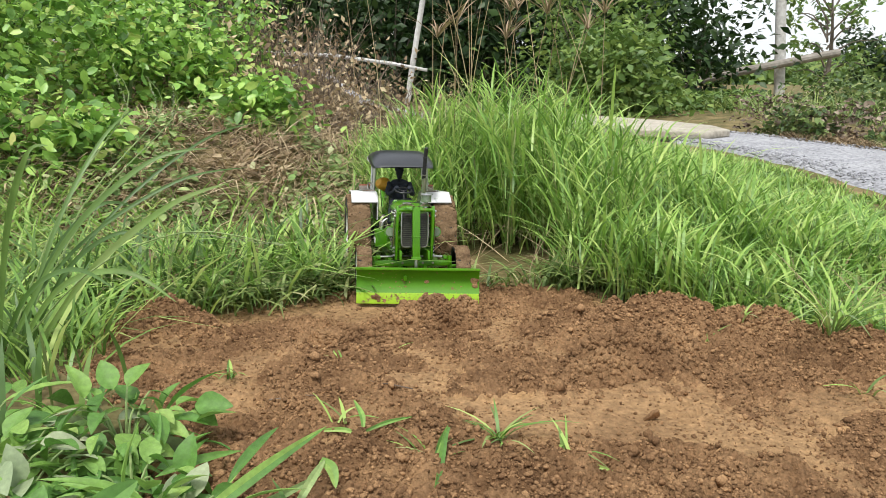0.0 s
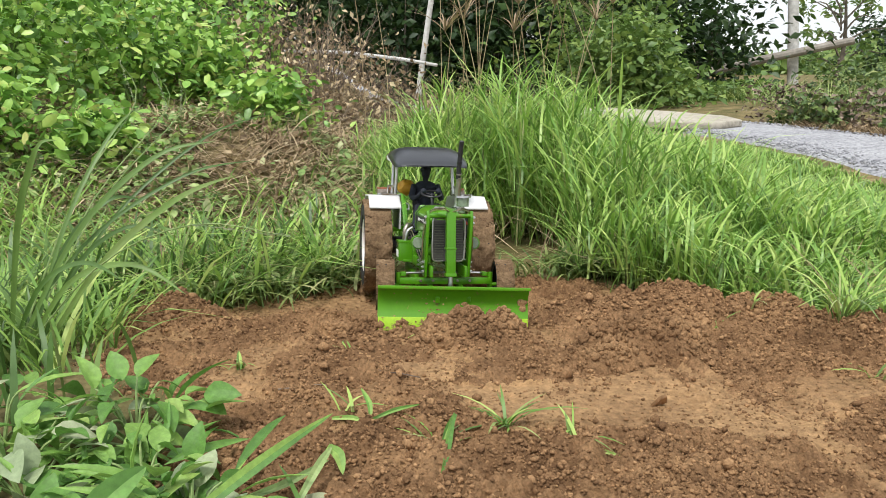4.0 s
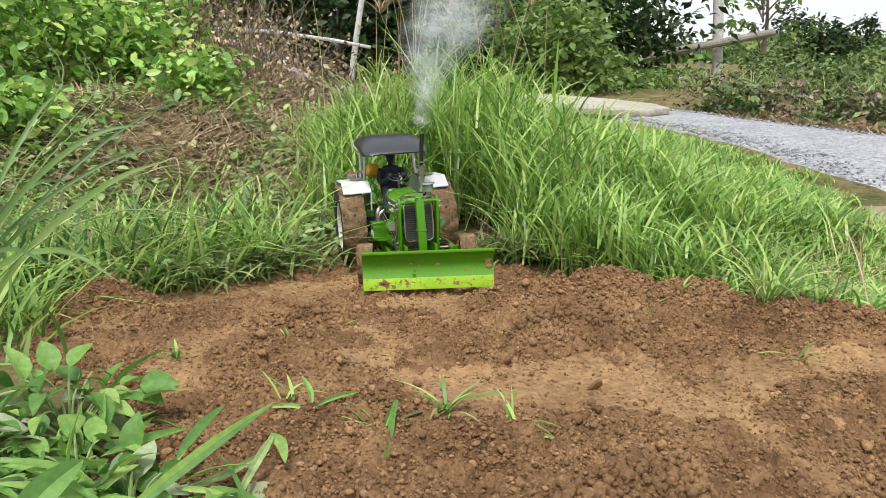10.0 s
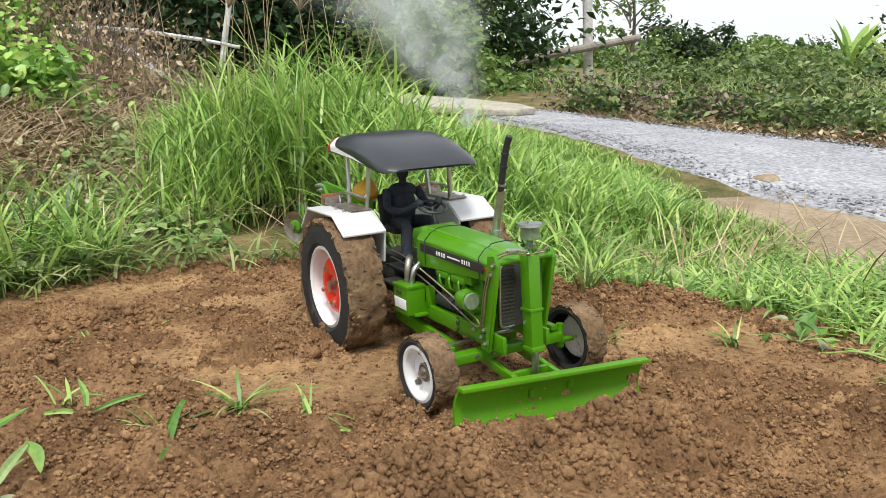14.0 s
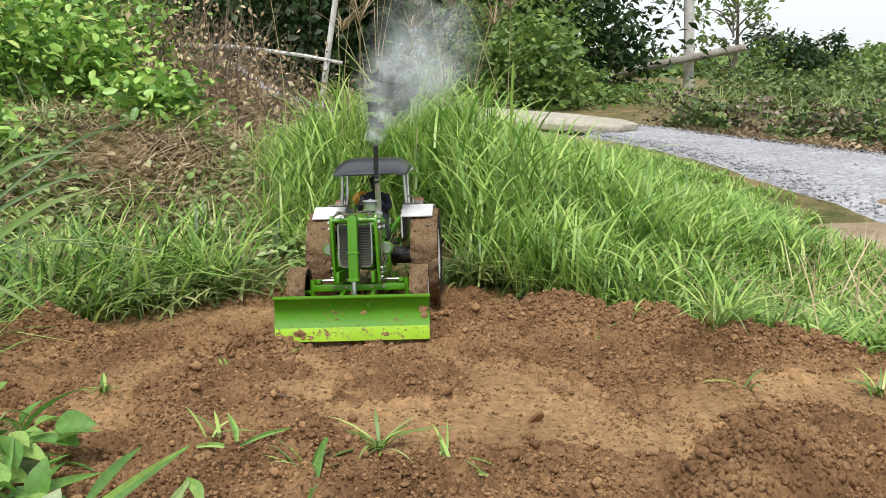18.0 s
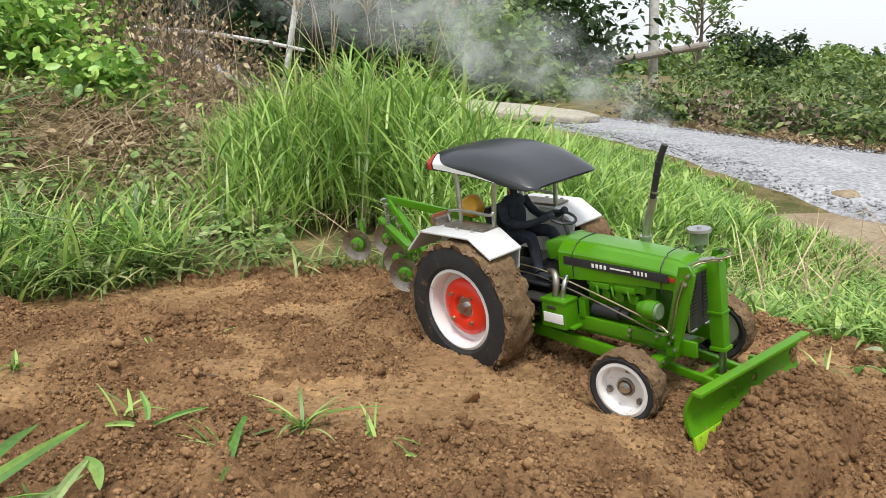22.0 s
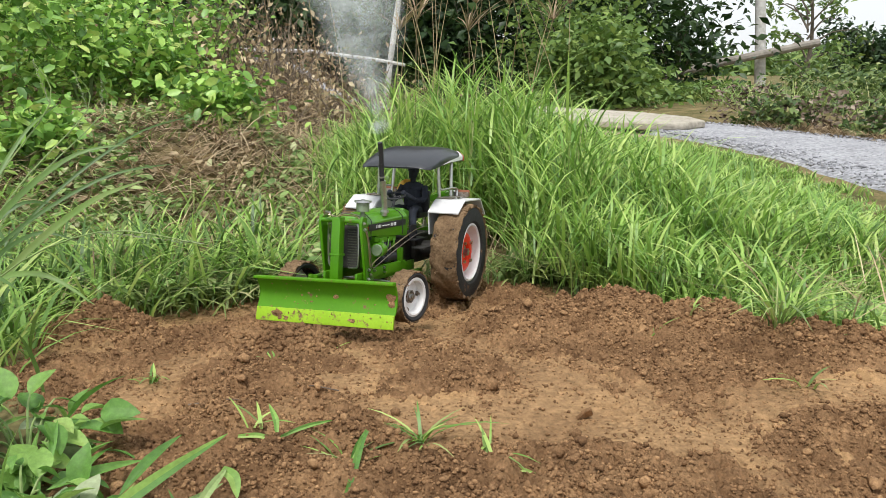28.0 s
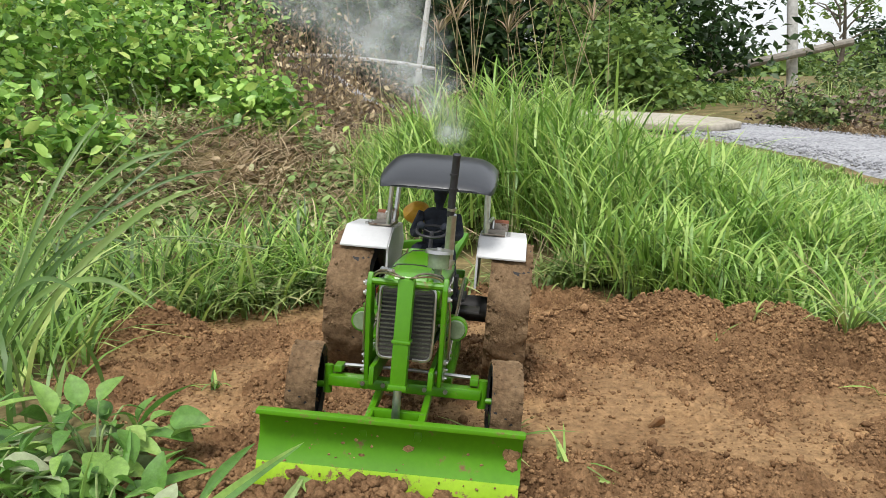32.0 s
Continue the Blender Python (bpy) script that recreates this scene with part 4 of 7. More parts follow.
def build_weeds():
    rng = np.random.default_rng(21)
    # broad-leaved weeds on the bank
    for x, y, h, r in ((-1.55, 3.6, 0.62, 0.42), (-1.10, 3.9, 0.55, 0.38), (-2.05, 3.4, 0.70, 0.45), (-0.75, 4.1, 0.40, 0.30), (-1.9, 4.4, 0.85, 0.5), (-1.3, 4.7, 0.75, 0.45), (-2.6, 4.2, 0.95, 0.5),
                       (-0.9, 5.0, 0.6, 0.4), (-1.7, 5.5, 0.95, 0.55), (-2.5, 5.4, 1.15, 0.6), (-3.3, 5.0, 1.2, 0.6), (-3.2, 4.0, 1.0, 0.5), (-1.35, 2.9, 0.32, 0.28), (-1.75, 2.6, 0.36, 0.3), (-0.45, 3.5, 0.22, 0.22), (-0.95, 2.9, 0.2, 0.2)):
        shrub("broadleaf_weed", x, y, h, r, int(650 + 1400 * h), 0.025 + 0.008 * h, M_LEAF, rng, "green broad-leaved weed on the bank", "weed", "weeds on the bank", shape=0.35, long=1.7, full=True)
    # creeping leaves over the meadow
    n = 9500
    x, y = rng.uniform(-2.2, 0.2, n), rng.uniform(1.8, 3.7, n)
    k = (off_dirt(x, y) > 0.06) & (fractal(x, y, 2.2, 3, 61) > -0.06)
    x, y = x[k], y[k]
    c = on_ground(x, y) + np.stack([0 * x, 0 * x, rng.uniform(0.015, 0.07, len(x))], 1)
    v, f = leaf_cloud(rng, c, rng.uniform(0.012, 0.032, len(x)), normal_up=1.5, long=1.5, full=True)
    tagged(new("creeping_weeds", raw("creeping_weeds", v, f, M_CREEP)), "low creeping green weeds over the meadow", "weeds", kind="stuff")
    # dead twiggy brush
    for x, y, h, r in ((-1.0, 4.9, 0.6, 0.4), (-0.6, 4.6, 0.5, 0.35), (-0.75, 5.4, 0.75, 0.45), (-0.55, 5.2, 0.65, 0.45), (-0.15, 5.5, 0.5, 0.4), (0.25, 5.8, 0.5, 0.4), (-0.95, 5.9, 0.85, 0.5), (-0.35, 6.2, 0.7, 0.5), (0.65, 5.4, 0.42, 0.3), (-0.2, 4.6, 0.35, 0.35), (0.3, 4.9, 0.38, 0.35)):
        z = float(ground_z(np.array([x]), np.array([y]))[0])
        root = thing("dead_brush", "dry brown tangle of dead twigs", "brush", "dead brush on the bank", pose(x, y, z - 0.02))
        bm = bmesh.new()
        for _ in range(110):
            a, q = rng.uniform(0, 6.283), rng.uniform(0, 1) ** 0.5 * r
            p = Vector((math.cos(a) * q, math.sin(a) * q, 0))
            b = p + Vector((rng.normal(0, 0.16), rng.normal(0, 0.16), h * rng.uniform(0.2, 0.85)))
            m = (p + b) / 2 + Vector((rng.normal(0, 0.05), rng.normal(0, 0.05), 0))
            add_tube(bm, [p, m, b], 0.003, 3, 0.001)
        tw = part("twig", bm, M_TWIG, root)
        tagged(tw, "tangle of thin dead twigs", kind="stuff")
        nn = 420
        c = np.stack([rng.normal(0, r * 0.5, nn), rng.normal(0, r * 0.5, nn), np.abs(rng.normal(0.3, 0.25, nn)) * h], 1)
        v, f = leaf_cloud(rng, c, rng.uniform(0.012, 0.03, nn), droop=0.8)
        lf = new("withered_leaf", raw("withered_leaf", v, f, M_STRAW))
        lf.parent = root
        tagged(lf, "withered brown leaves", kind="stuff")
    # tall flowering grass on the crest of the clump
    for k in range(26):
        x, y = rng.uniform(0.25, 1.0) + (-0.5 if k > 21 else 0), rng.uniform(2.9, 3.6)
        z = float(ground_z(np.array([x]), np.array([y]))[0])
        h = rng.uniform(0.6, 1.0)
        root = thing("flowering_grass", "tall grass stalk with a dry brown seed head", "grass stalk", "flowering grass stalks", pose(x, y, z))
        tip = Vector((rng.normal(0, 0.10), rng.normal(0, 0.08), h))
        part("stalk", tube(arc_points([(0, 0, 0), (tip.x * 0.2, tip.y * 0.2, h * 0.5), tip], 4), 0.0028, 4, 0.0012), M_STRAW, root)
        nn = 16
        b = np.repeat(np.array([tip[:]]), nn, 0)
        blades("seed_head", b, rng.uniform(0.07, 0.16, nn), rng.uniform(0.004, 0.009, nn), rng.uniform(0.3, 1.2, nn), M_SEED, rng, "", parent=root, curl=0.5)


build_weeds()


def build_near_plant():
    """The leafy weed heap beside the camera: every leaf is a piece of its own."""
    rng = np.random.default_rng(5)

    def leaf_mesh(name, w, ln, material, fold=0.18, bend=0.3):
        verts, faces = [], []
        prof = [(0, 0.05), (0.12, 0.55), (0.3, 0.95), (0.5, 1.0), (0.7, 0.78), (0.87, 0.42), (1, 0.03)]
        for t, q in prof:
            z = -bend * ln * t * t
            for s in (-1, -0.5, 0, 0.5, 1):
                verts.append((t * ln, s * q * w / 2, z + abs(s) * fold * w * q + 0.012 * w * math.sin(9 * t + 3 * s)))
        for i in range(len(prof) - 1):
            for j in range(4):
                a = i * 5 + j
                faces.append((a, a + 1, a + 6, a + 5))
        return raw(name, verts, faces, material, True)

    kinds = [leaf_mesh("leaf", 0.036, 0.056, M_LEAF_NEAR), leaf_mesh("leaf", 0.030, 0.055, M_LEAF_NEAR, 0.25, 0.5), leaf_mesh("leaf", 0.036, 0.058, M_LEAF_PALE, 0.1, 0.4), leaf_mesh("leaf", 0.014, 0.12, M_LEAF_NEAR, 0.3, 0.35)]
    for (x, y, h, cnt, r) in ((-0.31, 0.95, 0.11, 86, 0.09), (-0.40, 0.84, 0.10, 80, 0.10), (-0.27, 0.83, 0.06, 70, 0.08), (-0.20, 0.75, 0.05, 60, 0.08), (-0.28, 0.70, 0.06, 60, 0.08), (-0.48, 0.97, 0.09, 52, 0.10), (-0.36, 0.72, 0.07, 46, 0.09), (-0.56, 0.82, 0.09, 40, 0.10), (0.86, 0.50, 0.06, 16, 0.06), (1.02, 0.99, 0.05, 14, 0.05)):
        z = float(ground_z(np.array([x]), np.array([y]))[0])
        right = x > 0.5
        root = thing("leafy_weed", "cut leafy green weed with wilting pale leaves" if not right else "broad green weed leaves at the plot's edge", "weed", "leafy weeds beside the plot", pose(x, y, z))
        for k in range(cnt):
            a = rng.uniform(0, 6.283)
            q = r * rng.uniform(0.2, 1.0)
            p = Vector((math.cos(a) * q, math.sin(a) * q, h * rng.uniform(0.12, 0.9) * (1 - 0.4 * q / r)))
            if k % 4 == 0:
                part("stem", tube(arc_points([(p.x * 0.1, p.y * 0.1, 0), (p.x * 0.6, p.y * 0.6, p.z * 0.8), p], 3), 0.0020, 6, 0.0012), M_STEM, root)
            kind = kinds[int(rng.choice(4, p=[0.34, 0.28, 0.12, 0.26] if not right else [0.6, 0.2, 0.2, 0.0]))]
            lf = new("leaf", kind)
            lf.parent = root
            sc = rng.uniform(0.35, 0.9)
            lf.matrix_basis = Matrix.Translation(p) @ pose(0, 0, 0, rng.normal(0, 22), rng.normal(-8, 26), math.degrees(a) + rng.normal(0, 40)) @ Matrix.Scale(sc, 4)

    # small plants on the soil
    for x, y, n, hh, lean in ((0.155, 0.955, 18, 0.044, 0.8), (0.068, 0.925, 8, 0.042, 1.0), (-0.055, 1.0, 6, 0.034, 1.0), (0.24, 0.92, 6, 0.036, 1.1), (-0.225, 1.21, 9, 0.028, 0.6), (-0.065, 1.34, 6, 0.022, 0.9), (0.79, 1.27, 34, 0.15, 0.35), (0.70, 1.42, 5, 0.045, 0.3), (0.60, 1.36, 4, 0.04, 0.8), (0.02, 1.42, 4, 0.03, 1.2), (0.92, 1.02, 14, 0.045, 0.7), (0.72, 1.06, 5, 0.04, 1.0), (-0.17, 0.80, 4, 0.05, 0.8), (-0.09, 0.745, 3, 0.06, 0.9)):
        z = float(ground_z(np.array([x]), np.array([y]))[0])
        root = thing("grass_sprout", "small green grass sprout in the soil", "grass sprout", "sprouts on the plot", pose(x, y, z))
        nn = n
        b = np.zeros((nn, 3)) + rng.normal(0, 0.006, (nn, 3)) * np.array([1, 1, 0])
        for k in range(nn):
            blades("blade", b[k:k + 1], np.array([hh * rng.uniform(0.6, 1.2)]), np.array([rng.uniform(0.0028, 0.0062)]), np.array([lean * rng.uniform(0.5, 1.3)]), M_GRASS if k % 3 else M_GRASS2, rng, "", parent=root, curl=0.7, seg=5)


build_near_plant()


def strip(points, width, fold=0.25):
    """A long leaf along a curve: keeled, widest below its middle, pointed at its tip."""
    pts = arc_points(points, 6)
    bm = bmesh.new()
    rows = []
    for i, p in enumerate(pts):
        q = i / (len(pts) - 1)
        d = (pts[min(i + 1, len(pts) - 1)] - pts[max(i - 1, 0)]).normalized()
        side = d.cross(Vector((0.25, -0.8, 0.6))).normalized()
        up = side.cross(d)
        w = width * (0.55 + 0.9 * q if q < 0.45 else 0.955 * (1 - ((q - 0.45) / 0.55) ** 1.8) + 0.02) * 0.5
        rows.append([bm.verts.new(p + side * w * k + up * (abs(k) * fold * w)) for k in (-1, -0.5, 0, 0.5, 1)])
    for a, b in zip(rows, rows[1:]):
        for k in range(4):
            bm.faces.new((a[k], a[k + 1], b[k + 1], b[k]))
    return bm


def build_long_leaves():
    rng = random.Random(6)
    # arching blades of coarse grass at the plot's near corner
    tuft = thing("coarse_grass", "tall coarse grey-green grass with arching blades", "grass tuft", m=pose(-0.60, 1.28, float(ground_z(np.array([-0.60]), np.array([1.28]))[0])))
    root = tuft.matrix_basis.translation
    for tip, wide, lift in (((-0.217, 1.25, 0.300), 0.012, 0.10), ((-0.265, 1.35, 0.343), 0.010, 0.16), ((-0.217, 1.45, 0.300), 0.007, 0.14), ((-0.199, 1.60, 0.374), 0.006, 0.15), ((-0.46, 1.20, 0.36), 0.011, 0.18), ((-0.36, 1.12, 0.17), 0.010, 0.14), ((-0.40, 1.40, 0.24), 0.009, 0.16), ((-0.30, 1.22, 0.12), 0.011, 0.17), ((-0.52, 1.12, 0.30), 0.010, 0.12), ((-0.42, 1.52, 0.40), 0.008, 0.13), ((-0.34, 1.30, 0.20), 0.008, 0.15)):
        e = Vector(tip) - root
        b = Vector((rng.uniform(-0.04, 0.04), rng.uniform(-0.04, 0.04), -0.01))
        part("blade", strip([b, b.lerp(e, 0.35) + Vector((0, 0, lift * 0.6)), b.lerp(e, 0.72) + Vector((0, 0, lift * 0.5)), e], wide), M_GRASS_DARK, tuft)
    for a, tip in (((-0.279, 1.2, 0.233), (-0.142, 1.2, 0.212)), ((-0.399, 1.6, 0.385), (-0.416, 1.6, 0.45)), ((-0.376, 1.6, 0.375), (-0.37, 1.6, 0.435)), ((-0.43, 1.5, 0.40), (-0.45, 1.5, 0.47))):
        a, e = Vector(a) - root, Vector(tip) - root
        part("stalk", tube(arc_points([(0, 0, 0), a * 0.5 + Vector((0, 0, 0.05)), a, e], 4), 0.0016, 5, 0.0008), M_STEM, tuft)
        bm = bmesh.new()
        for k in range(22):
            p = a.lerp(e, k / 21)
            s = Vector((rng.uniform(-1, 1), rng.uniform(-1, 1), rng.uniform(-1, 1))) * 0.004
            add_tube(bm, [p, p + s + (e - a) * 0.05], 0.0013, 4, 0.0004)
        part("seed_head", bm, M_LEAF_PALE, tuft, "feathery pale seed head")
    # cut leaves lying on the soil and before the near weeds
    for pts, wide, mat in (([(-0.215, 0.69, 0.01), (-0.165, 0.735, 0.035), (-0.110, 0.79, 0.055), (-0.060, 0.845, 0.066)], 0.014, M_LEAF_NEAR), ([(-0.30, 0.66, 0.02), (-0.265, 0.70, 0.06), (-0.235, 0.735, 0.075)], 0.030, M_LEAF_NEAR), ([(-0.10, 0.76, 0.0), (-0.075, 0.80, 0.03), (-0.062, 0.835, 0.035)], 0.010, M_STEM), ([(-0.16, 0.78, 0.012), (-0.11, 0.80, 0.02), (-0.065, 0.83, 0.03)], 0.009, M_STEM), ([(-0.09, 0.79, 0.004), (-0.07, 0.77, 0.012), (-0.045, 0.765, 0.006)], 0.022, M_LEAF_PALE), ([(-0.067, 0.835, 0.03), (-0.055, 0.83, 0.022), (-0.050, 0.815, 0.006)], 0.014, M_LEAF_NEAR),
                           ([(0.088, 0.955, 0.022), (0.080, 0.925, 0.020), (0.068, 0.865, 0.006), (0.058, 0.822, 0.004)], 0.009, M_LEAF_NEAR), ([(0.088, 0.955, 0.022), (0.076, 0.930, 0.014), (0.066, 0.905, 0.004)], 0.008, M_LEAF_NEAR), ([(-0.020, 0.945, 0.004), (-0.022, 0.96, 0.014), (-0.032, 0.985, 0.024)], 0.008, M_LEAF_NEAR), ([(-0.020, 0.975, 0.006), (0.012, 0.99, 0.012), (0.046, 1.005, 0.012)], 0.006, M_LEAF_NEAR), ([(-0.07, 0.975, 0.004), (-0.045, 0.968, 0.007), (-0.02, 0.955, 0.004)], 0.007, M_LEAF_NEAR),
                           ([(0.245, 0.915, 0.006), (0.255, 0.900, 0.008), (0.285, 0.885, 0.004)], 0.008, M_GRASS)):
        base = Vector(pts[0])
        z = float(ground_z(np.array([base.x]), np.array([base.y]))[0])
        ob = part("cut_leaf", strip([Vector(p) - Vector((base.x, base.y, 0)) for p in pts], wide, 0.35), mat, None, m=pose(base.x, base.y, z + 0.002))
        tagged(ob, "pale dry cut stalk on the soil" if mat is M_STEM else "long cut green leaf lying on the soil", "leaf", "cut leaves on the plot")


build_long_leaves()

# ---- trees, hedge and poles ----
def tree(x, y, h, r, n, size, material, rng, label, trunk=0.1, low=0.25, category="tree", group="", long=2.0):
    """A tapered trunk with limbs; a crown of leaves in clumps round the limbs' ends."""
    z = float(lay(np.array(x), np.array(y)))
    root = thing("tree", label, category, group, pose(x, y, z - 0.05))
    bm = bmesh.new()
    top = Vector((rng.normal(0, 0.2), rng.normal(0, 0.2), h * 0.85))
    add_tube(bm, arc_points([(0, 0, 0), (top.x * 0.3 + rng.normal(0, 0.08), top.y * 0.3, h * 0.4), top], 4), trunk, 8, trunk * 0.2)
    ends = [top[:]]
    for k in range(15):
        q = low + (1 - low) * (k + rng.random()) / 15
        a = k * 2.4 + rng.normal(0, 0.4)
        rr = r * rng.uniform(0.55, 1.05) * (1 - 0.45 * max(q - 0.55, 0))
        s = Vector((top.x * q, top.y * q, h * 0.85 * q * 0.85))
        e = Vector((math.cos(a) * rr, math.sin(a) * rr, h * q * rng.uniform(0.9, 1.1)))
        add_tube(bm, arc_points([s, (s + e) / 2 + Vector((0, 0, 0.1 * h * rng.uniform(0, 1))), e], 3), trunk * 0.35, 5, 0.006)
        ends += [e[:], (s.lerp(e, 0.65))[:]]
    part("trunk", bm, M_BARK, root)
    ends = np.array(ends)
    per = 14
    m = n // per
    c = ends[rng.integers(0, len(ends), m)] + rng.normal(0, 1, (m, 3)) * np.array([r * 0.24, r * 0.24, h * 0.09])
    c = np.repeat(c, per, 0) + rng.normal(0, 1, (m * per, 3)) * r * 0.085
    c[:, 2] = np.maximum(c[:, 2], 0.05)
    v, f = leaf_cloud(rng, c, size * rng.uniform(0.6, 1.3, len(c)), long=long, droop=0.5)
    cr = new("crown", raw("crown", v, f, material))
    cr.parent = root
    return root


def build_trees():
    rng = np.random.default_rng(31)
    # dark grove behind the clump
    for x, y, h, r in ((-3.6, 15.5, 6.5, 2.2), (-1.6, 14.5, 6.0, 2.1), (0.2, 15.2, 6.5, 2.2), (1.9, 14.8, 6.0, 2.1), (3.5, 15.8, 6.0, 2.1), (-0.6, 17.5, 7.5, 2.6), (2.6, 18.0, 7.5, 2.6), (-5.8, 15.0, 6.5, 2.3), (5.0, 17.6, 6.2, 2.0)):
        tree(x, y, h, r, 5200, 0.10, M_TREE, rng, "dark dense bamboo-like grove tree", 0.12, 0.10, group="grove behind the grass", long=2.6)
    # undergrowth that closes the grove at the ground
    for k in range(16):
        x, y = -6.5 + k * 0.78 + rng.normal(0, 0.2), rng.uniform(12.2, 13.6)
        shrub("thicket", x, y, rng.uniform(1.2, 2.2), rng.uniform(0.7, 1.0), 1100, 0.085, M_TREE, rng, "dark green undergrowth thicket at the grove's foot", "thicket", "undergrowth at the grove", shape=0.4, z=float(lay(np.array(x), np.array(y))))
    # lighter bushes at the bend of the lane
    for x, y, h, r in ((2.75, 9.9, 0.9, 0.5), (3.1, 9.2, 0.9, 0.5), (3.4, 9.9, 1.0, 0.6), (4.5, 10.8, 0.22, 0.5), (3.0, 11.2, 1.7, 0.9), (3.7, 12.2, 1.9, 0.8), (5.4, 11.4, 0.22, 0.6)):
        shrub("bush", x, y, h, r, 1500, 0.06, M_TREE_L, rng, "light green bush at the bend of the lane", "bush", "bushes along the lane", shape=0.4, z=float(lay(np.array(x), np.array(y))))
    # hedge along the far verge
    for x, y, h, r in ((5.3, 8.9, 0.55, 0.6), (6.3, 9.2, 0.55, 0.7), (4.9, 7.4, 0.42, 0.45), (5.6, 6.6, 0.55, 0.5), (5.0, 5.6, 0.42, 0.4), (6.6, 7.6, 0.6, 0.7), (7.6, 9.0, 0.7, 0.8), (5.9, 5.2, 0.65, 0.5), (6.8, 5.9, 0.8, 0.6), (5.2, 4.4, 0.45, 0.35), (6.2, 4.2, 0.9, 0.55), (7.4, 4.6, 1.2, 0.7),
                       (8.6, 8.0, 0.9, 0.8), (8.0, 6.6, 1.0, 0.8), (5.9, 3.2, 0.8, 0.45), (7.0, 3.2, 1.2, 0.7), (9.2, 5.4, 1.4, 0.9), (6.2, 2.2, 1.0, 0.6), (7.2, 1.6, 1.4, 0.8), (6.9, 0.4, 1.2, 0.7), (8.9, 2.4, 1.9, 1.0)):
        shrub("hedge_bush", x, y, h * 0.9, r, 1300, 0.036, M_HEDGE, rng, "scrubby green hedge bush beyond the lane", "bush", "scrub beyond the lane", shape=0.55, z=float(lay(np.array(x), np.array(y))))
    n = 7000
    x = rng.uniform(4.2, 9.5, n)
    y = rng.uniform(1.5, 10.5, n)
    k = road_dist(x, y) > 0.3
    x, y = x[k], y[k]
    blades("verge_grass", on_ground(x, y, 0.01), rng.uniform(0.12, 0.42, len(x)), rng.uniform(0.006, 0.013, len(x)), rng.uniform(0.1, 0.8, len(x)), M_GRASS2, rng, "long rank grass beyond the lane", curl=0.5)
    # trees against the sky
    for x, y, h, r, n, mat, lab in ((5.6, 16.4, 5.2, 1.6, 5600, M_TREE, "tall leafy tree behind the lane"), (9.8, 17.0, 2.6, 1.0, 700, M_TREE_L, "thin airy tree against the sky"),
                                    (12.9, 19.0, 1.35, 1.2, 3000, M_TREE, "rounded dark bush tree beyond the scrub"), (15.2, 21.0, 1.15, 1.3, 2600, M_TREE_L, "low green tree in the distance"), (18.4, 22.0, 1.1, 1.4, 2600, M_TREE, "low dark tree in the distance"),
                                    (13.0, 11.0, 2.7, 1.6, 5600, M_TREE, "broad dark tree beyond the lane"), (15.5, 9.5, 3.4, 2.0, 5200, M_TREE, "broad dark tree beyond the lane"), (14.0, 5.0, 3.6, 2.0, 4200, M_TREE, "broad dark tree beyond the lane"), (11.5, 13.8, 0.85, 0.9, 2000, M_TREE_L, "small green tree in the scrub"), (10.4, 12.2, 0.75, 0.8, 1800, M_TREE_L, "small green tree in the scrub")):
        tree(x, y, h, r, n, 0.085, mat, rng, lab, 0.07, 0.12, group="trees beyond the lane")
    # a far belt of woods
    a = rng.uniform(-1.2, 1.9, 26000)
    d = rng.uniform(42, 62, 26000)
    c = np.stack([np.sin(a) * d, np.cos(a) * d, rng.random(26000) ** 1.4 * (0.9 + 0.9 * value_noise(a * 9, a * 0, 5))], 1)
    v, f = leaf_cloud(rng, c, rng.uniform(0.3, 0.6, len(c)))
    tagged(new("far_woods", raw("far_woods", v, f, M_TREE_L)), "hazy green belt of far woods", "woods", kind="stuff")
    # a banana-like clump
    for k, (x, y, h) in enumerate(((9.4, 9.9, 0.95), (9.9, 9.6, 0.8), (8.9, 10.4, 0.7))):
        root = thing("banana_plant", "young banana plant with upright broad leaves", "banana plant", "banana plants", pose(x, y, float(lay(np.array(x), np.array(y)))))
        part("stem", cyl(0.05, 0.03, h * 0.5, at(0, 0, h * 0.25), 8), M_STEM, root)
        for j in range(7):
            q = np.array([[0, 0, h * 0.45]])
            blades("leaf", q, np.array([h * rng.uniform(0.6, 0.9)]), np.array([0.16]), np.array([rng.uniform(0.15, 0.6)]), M_GRASS, rng, "", parent=root, curl=0.35, seg=6)


build_trees()


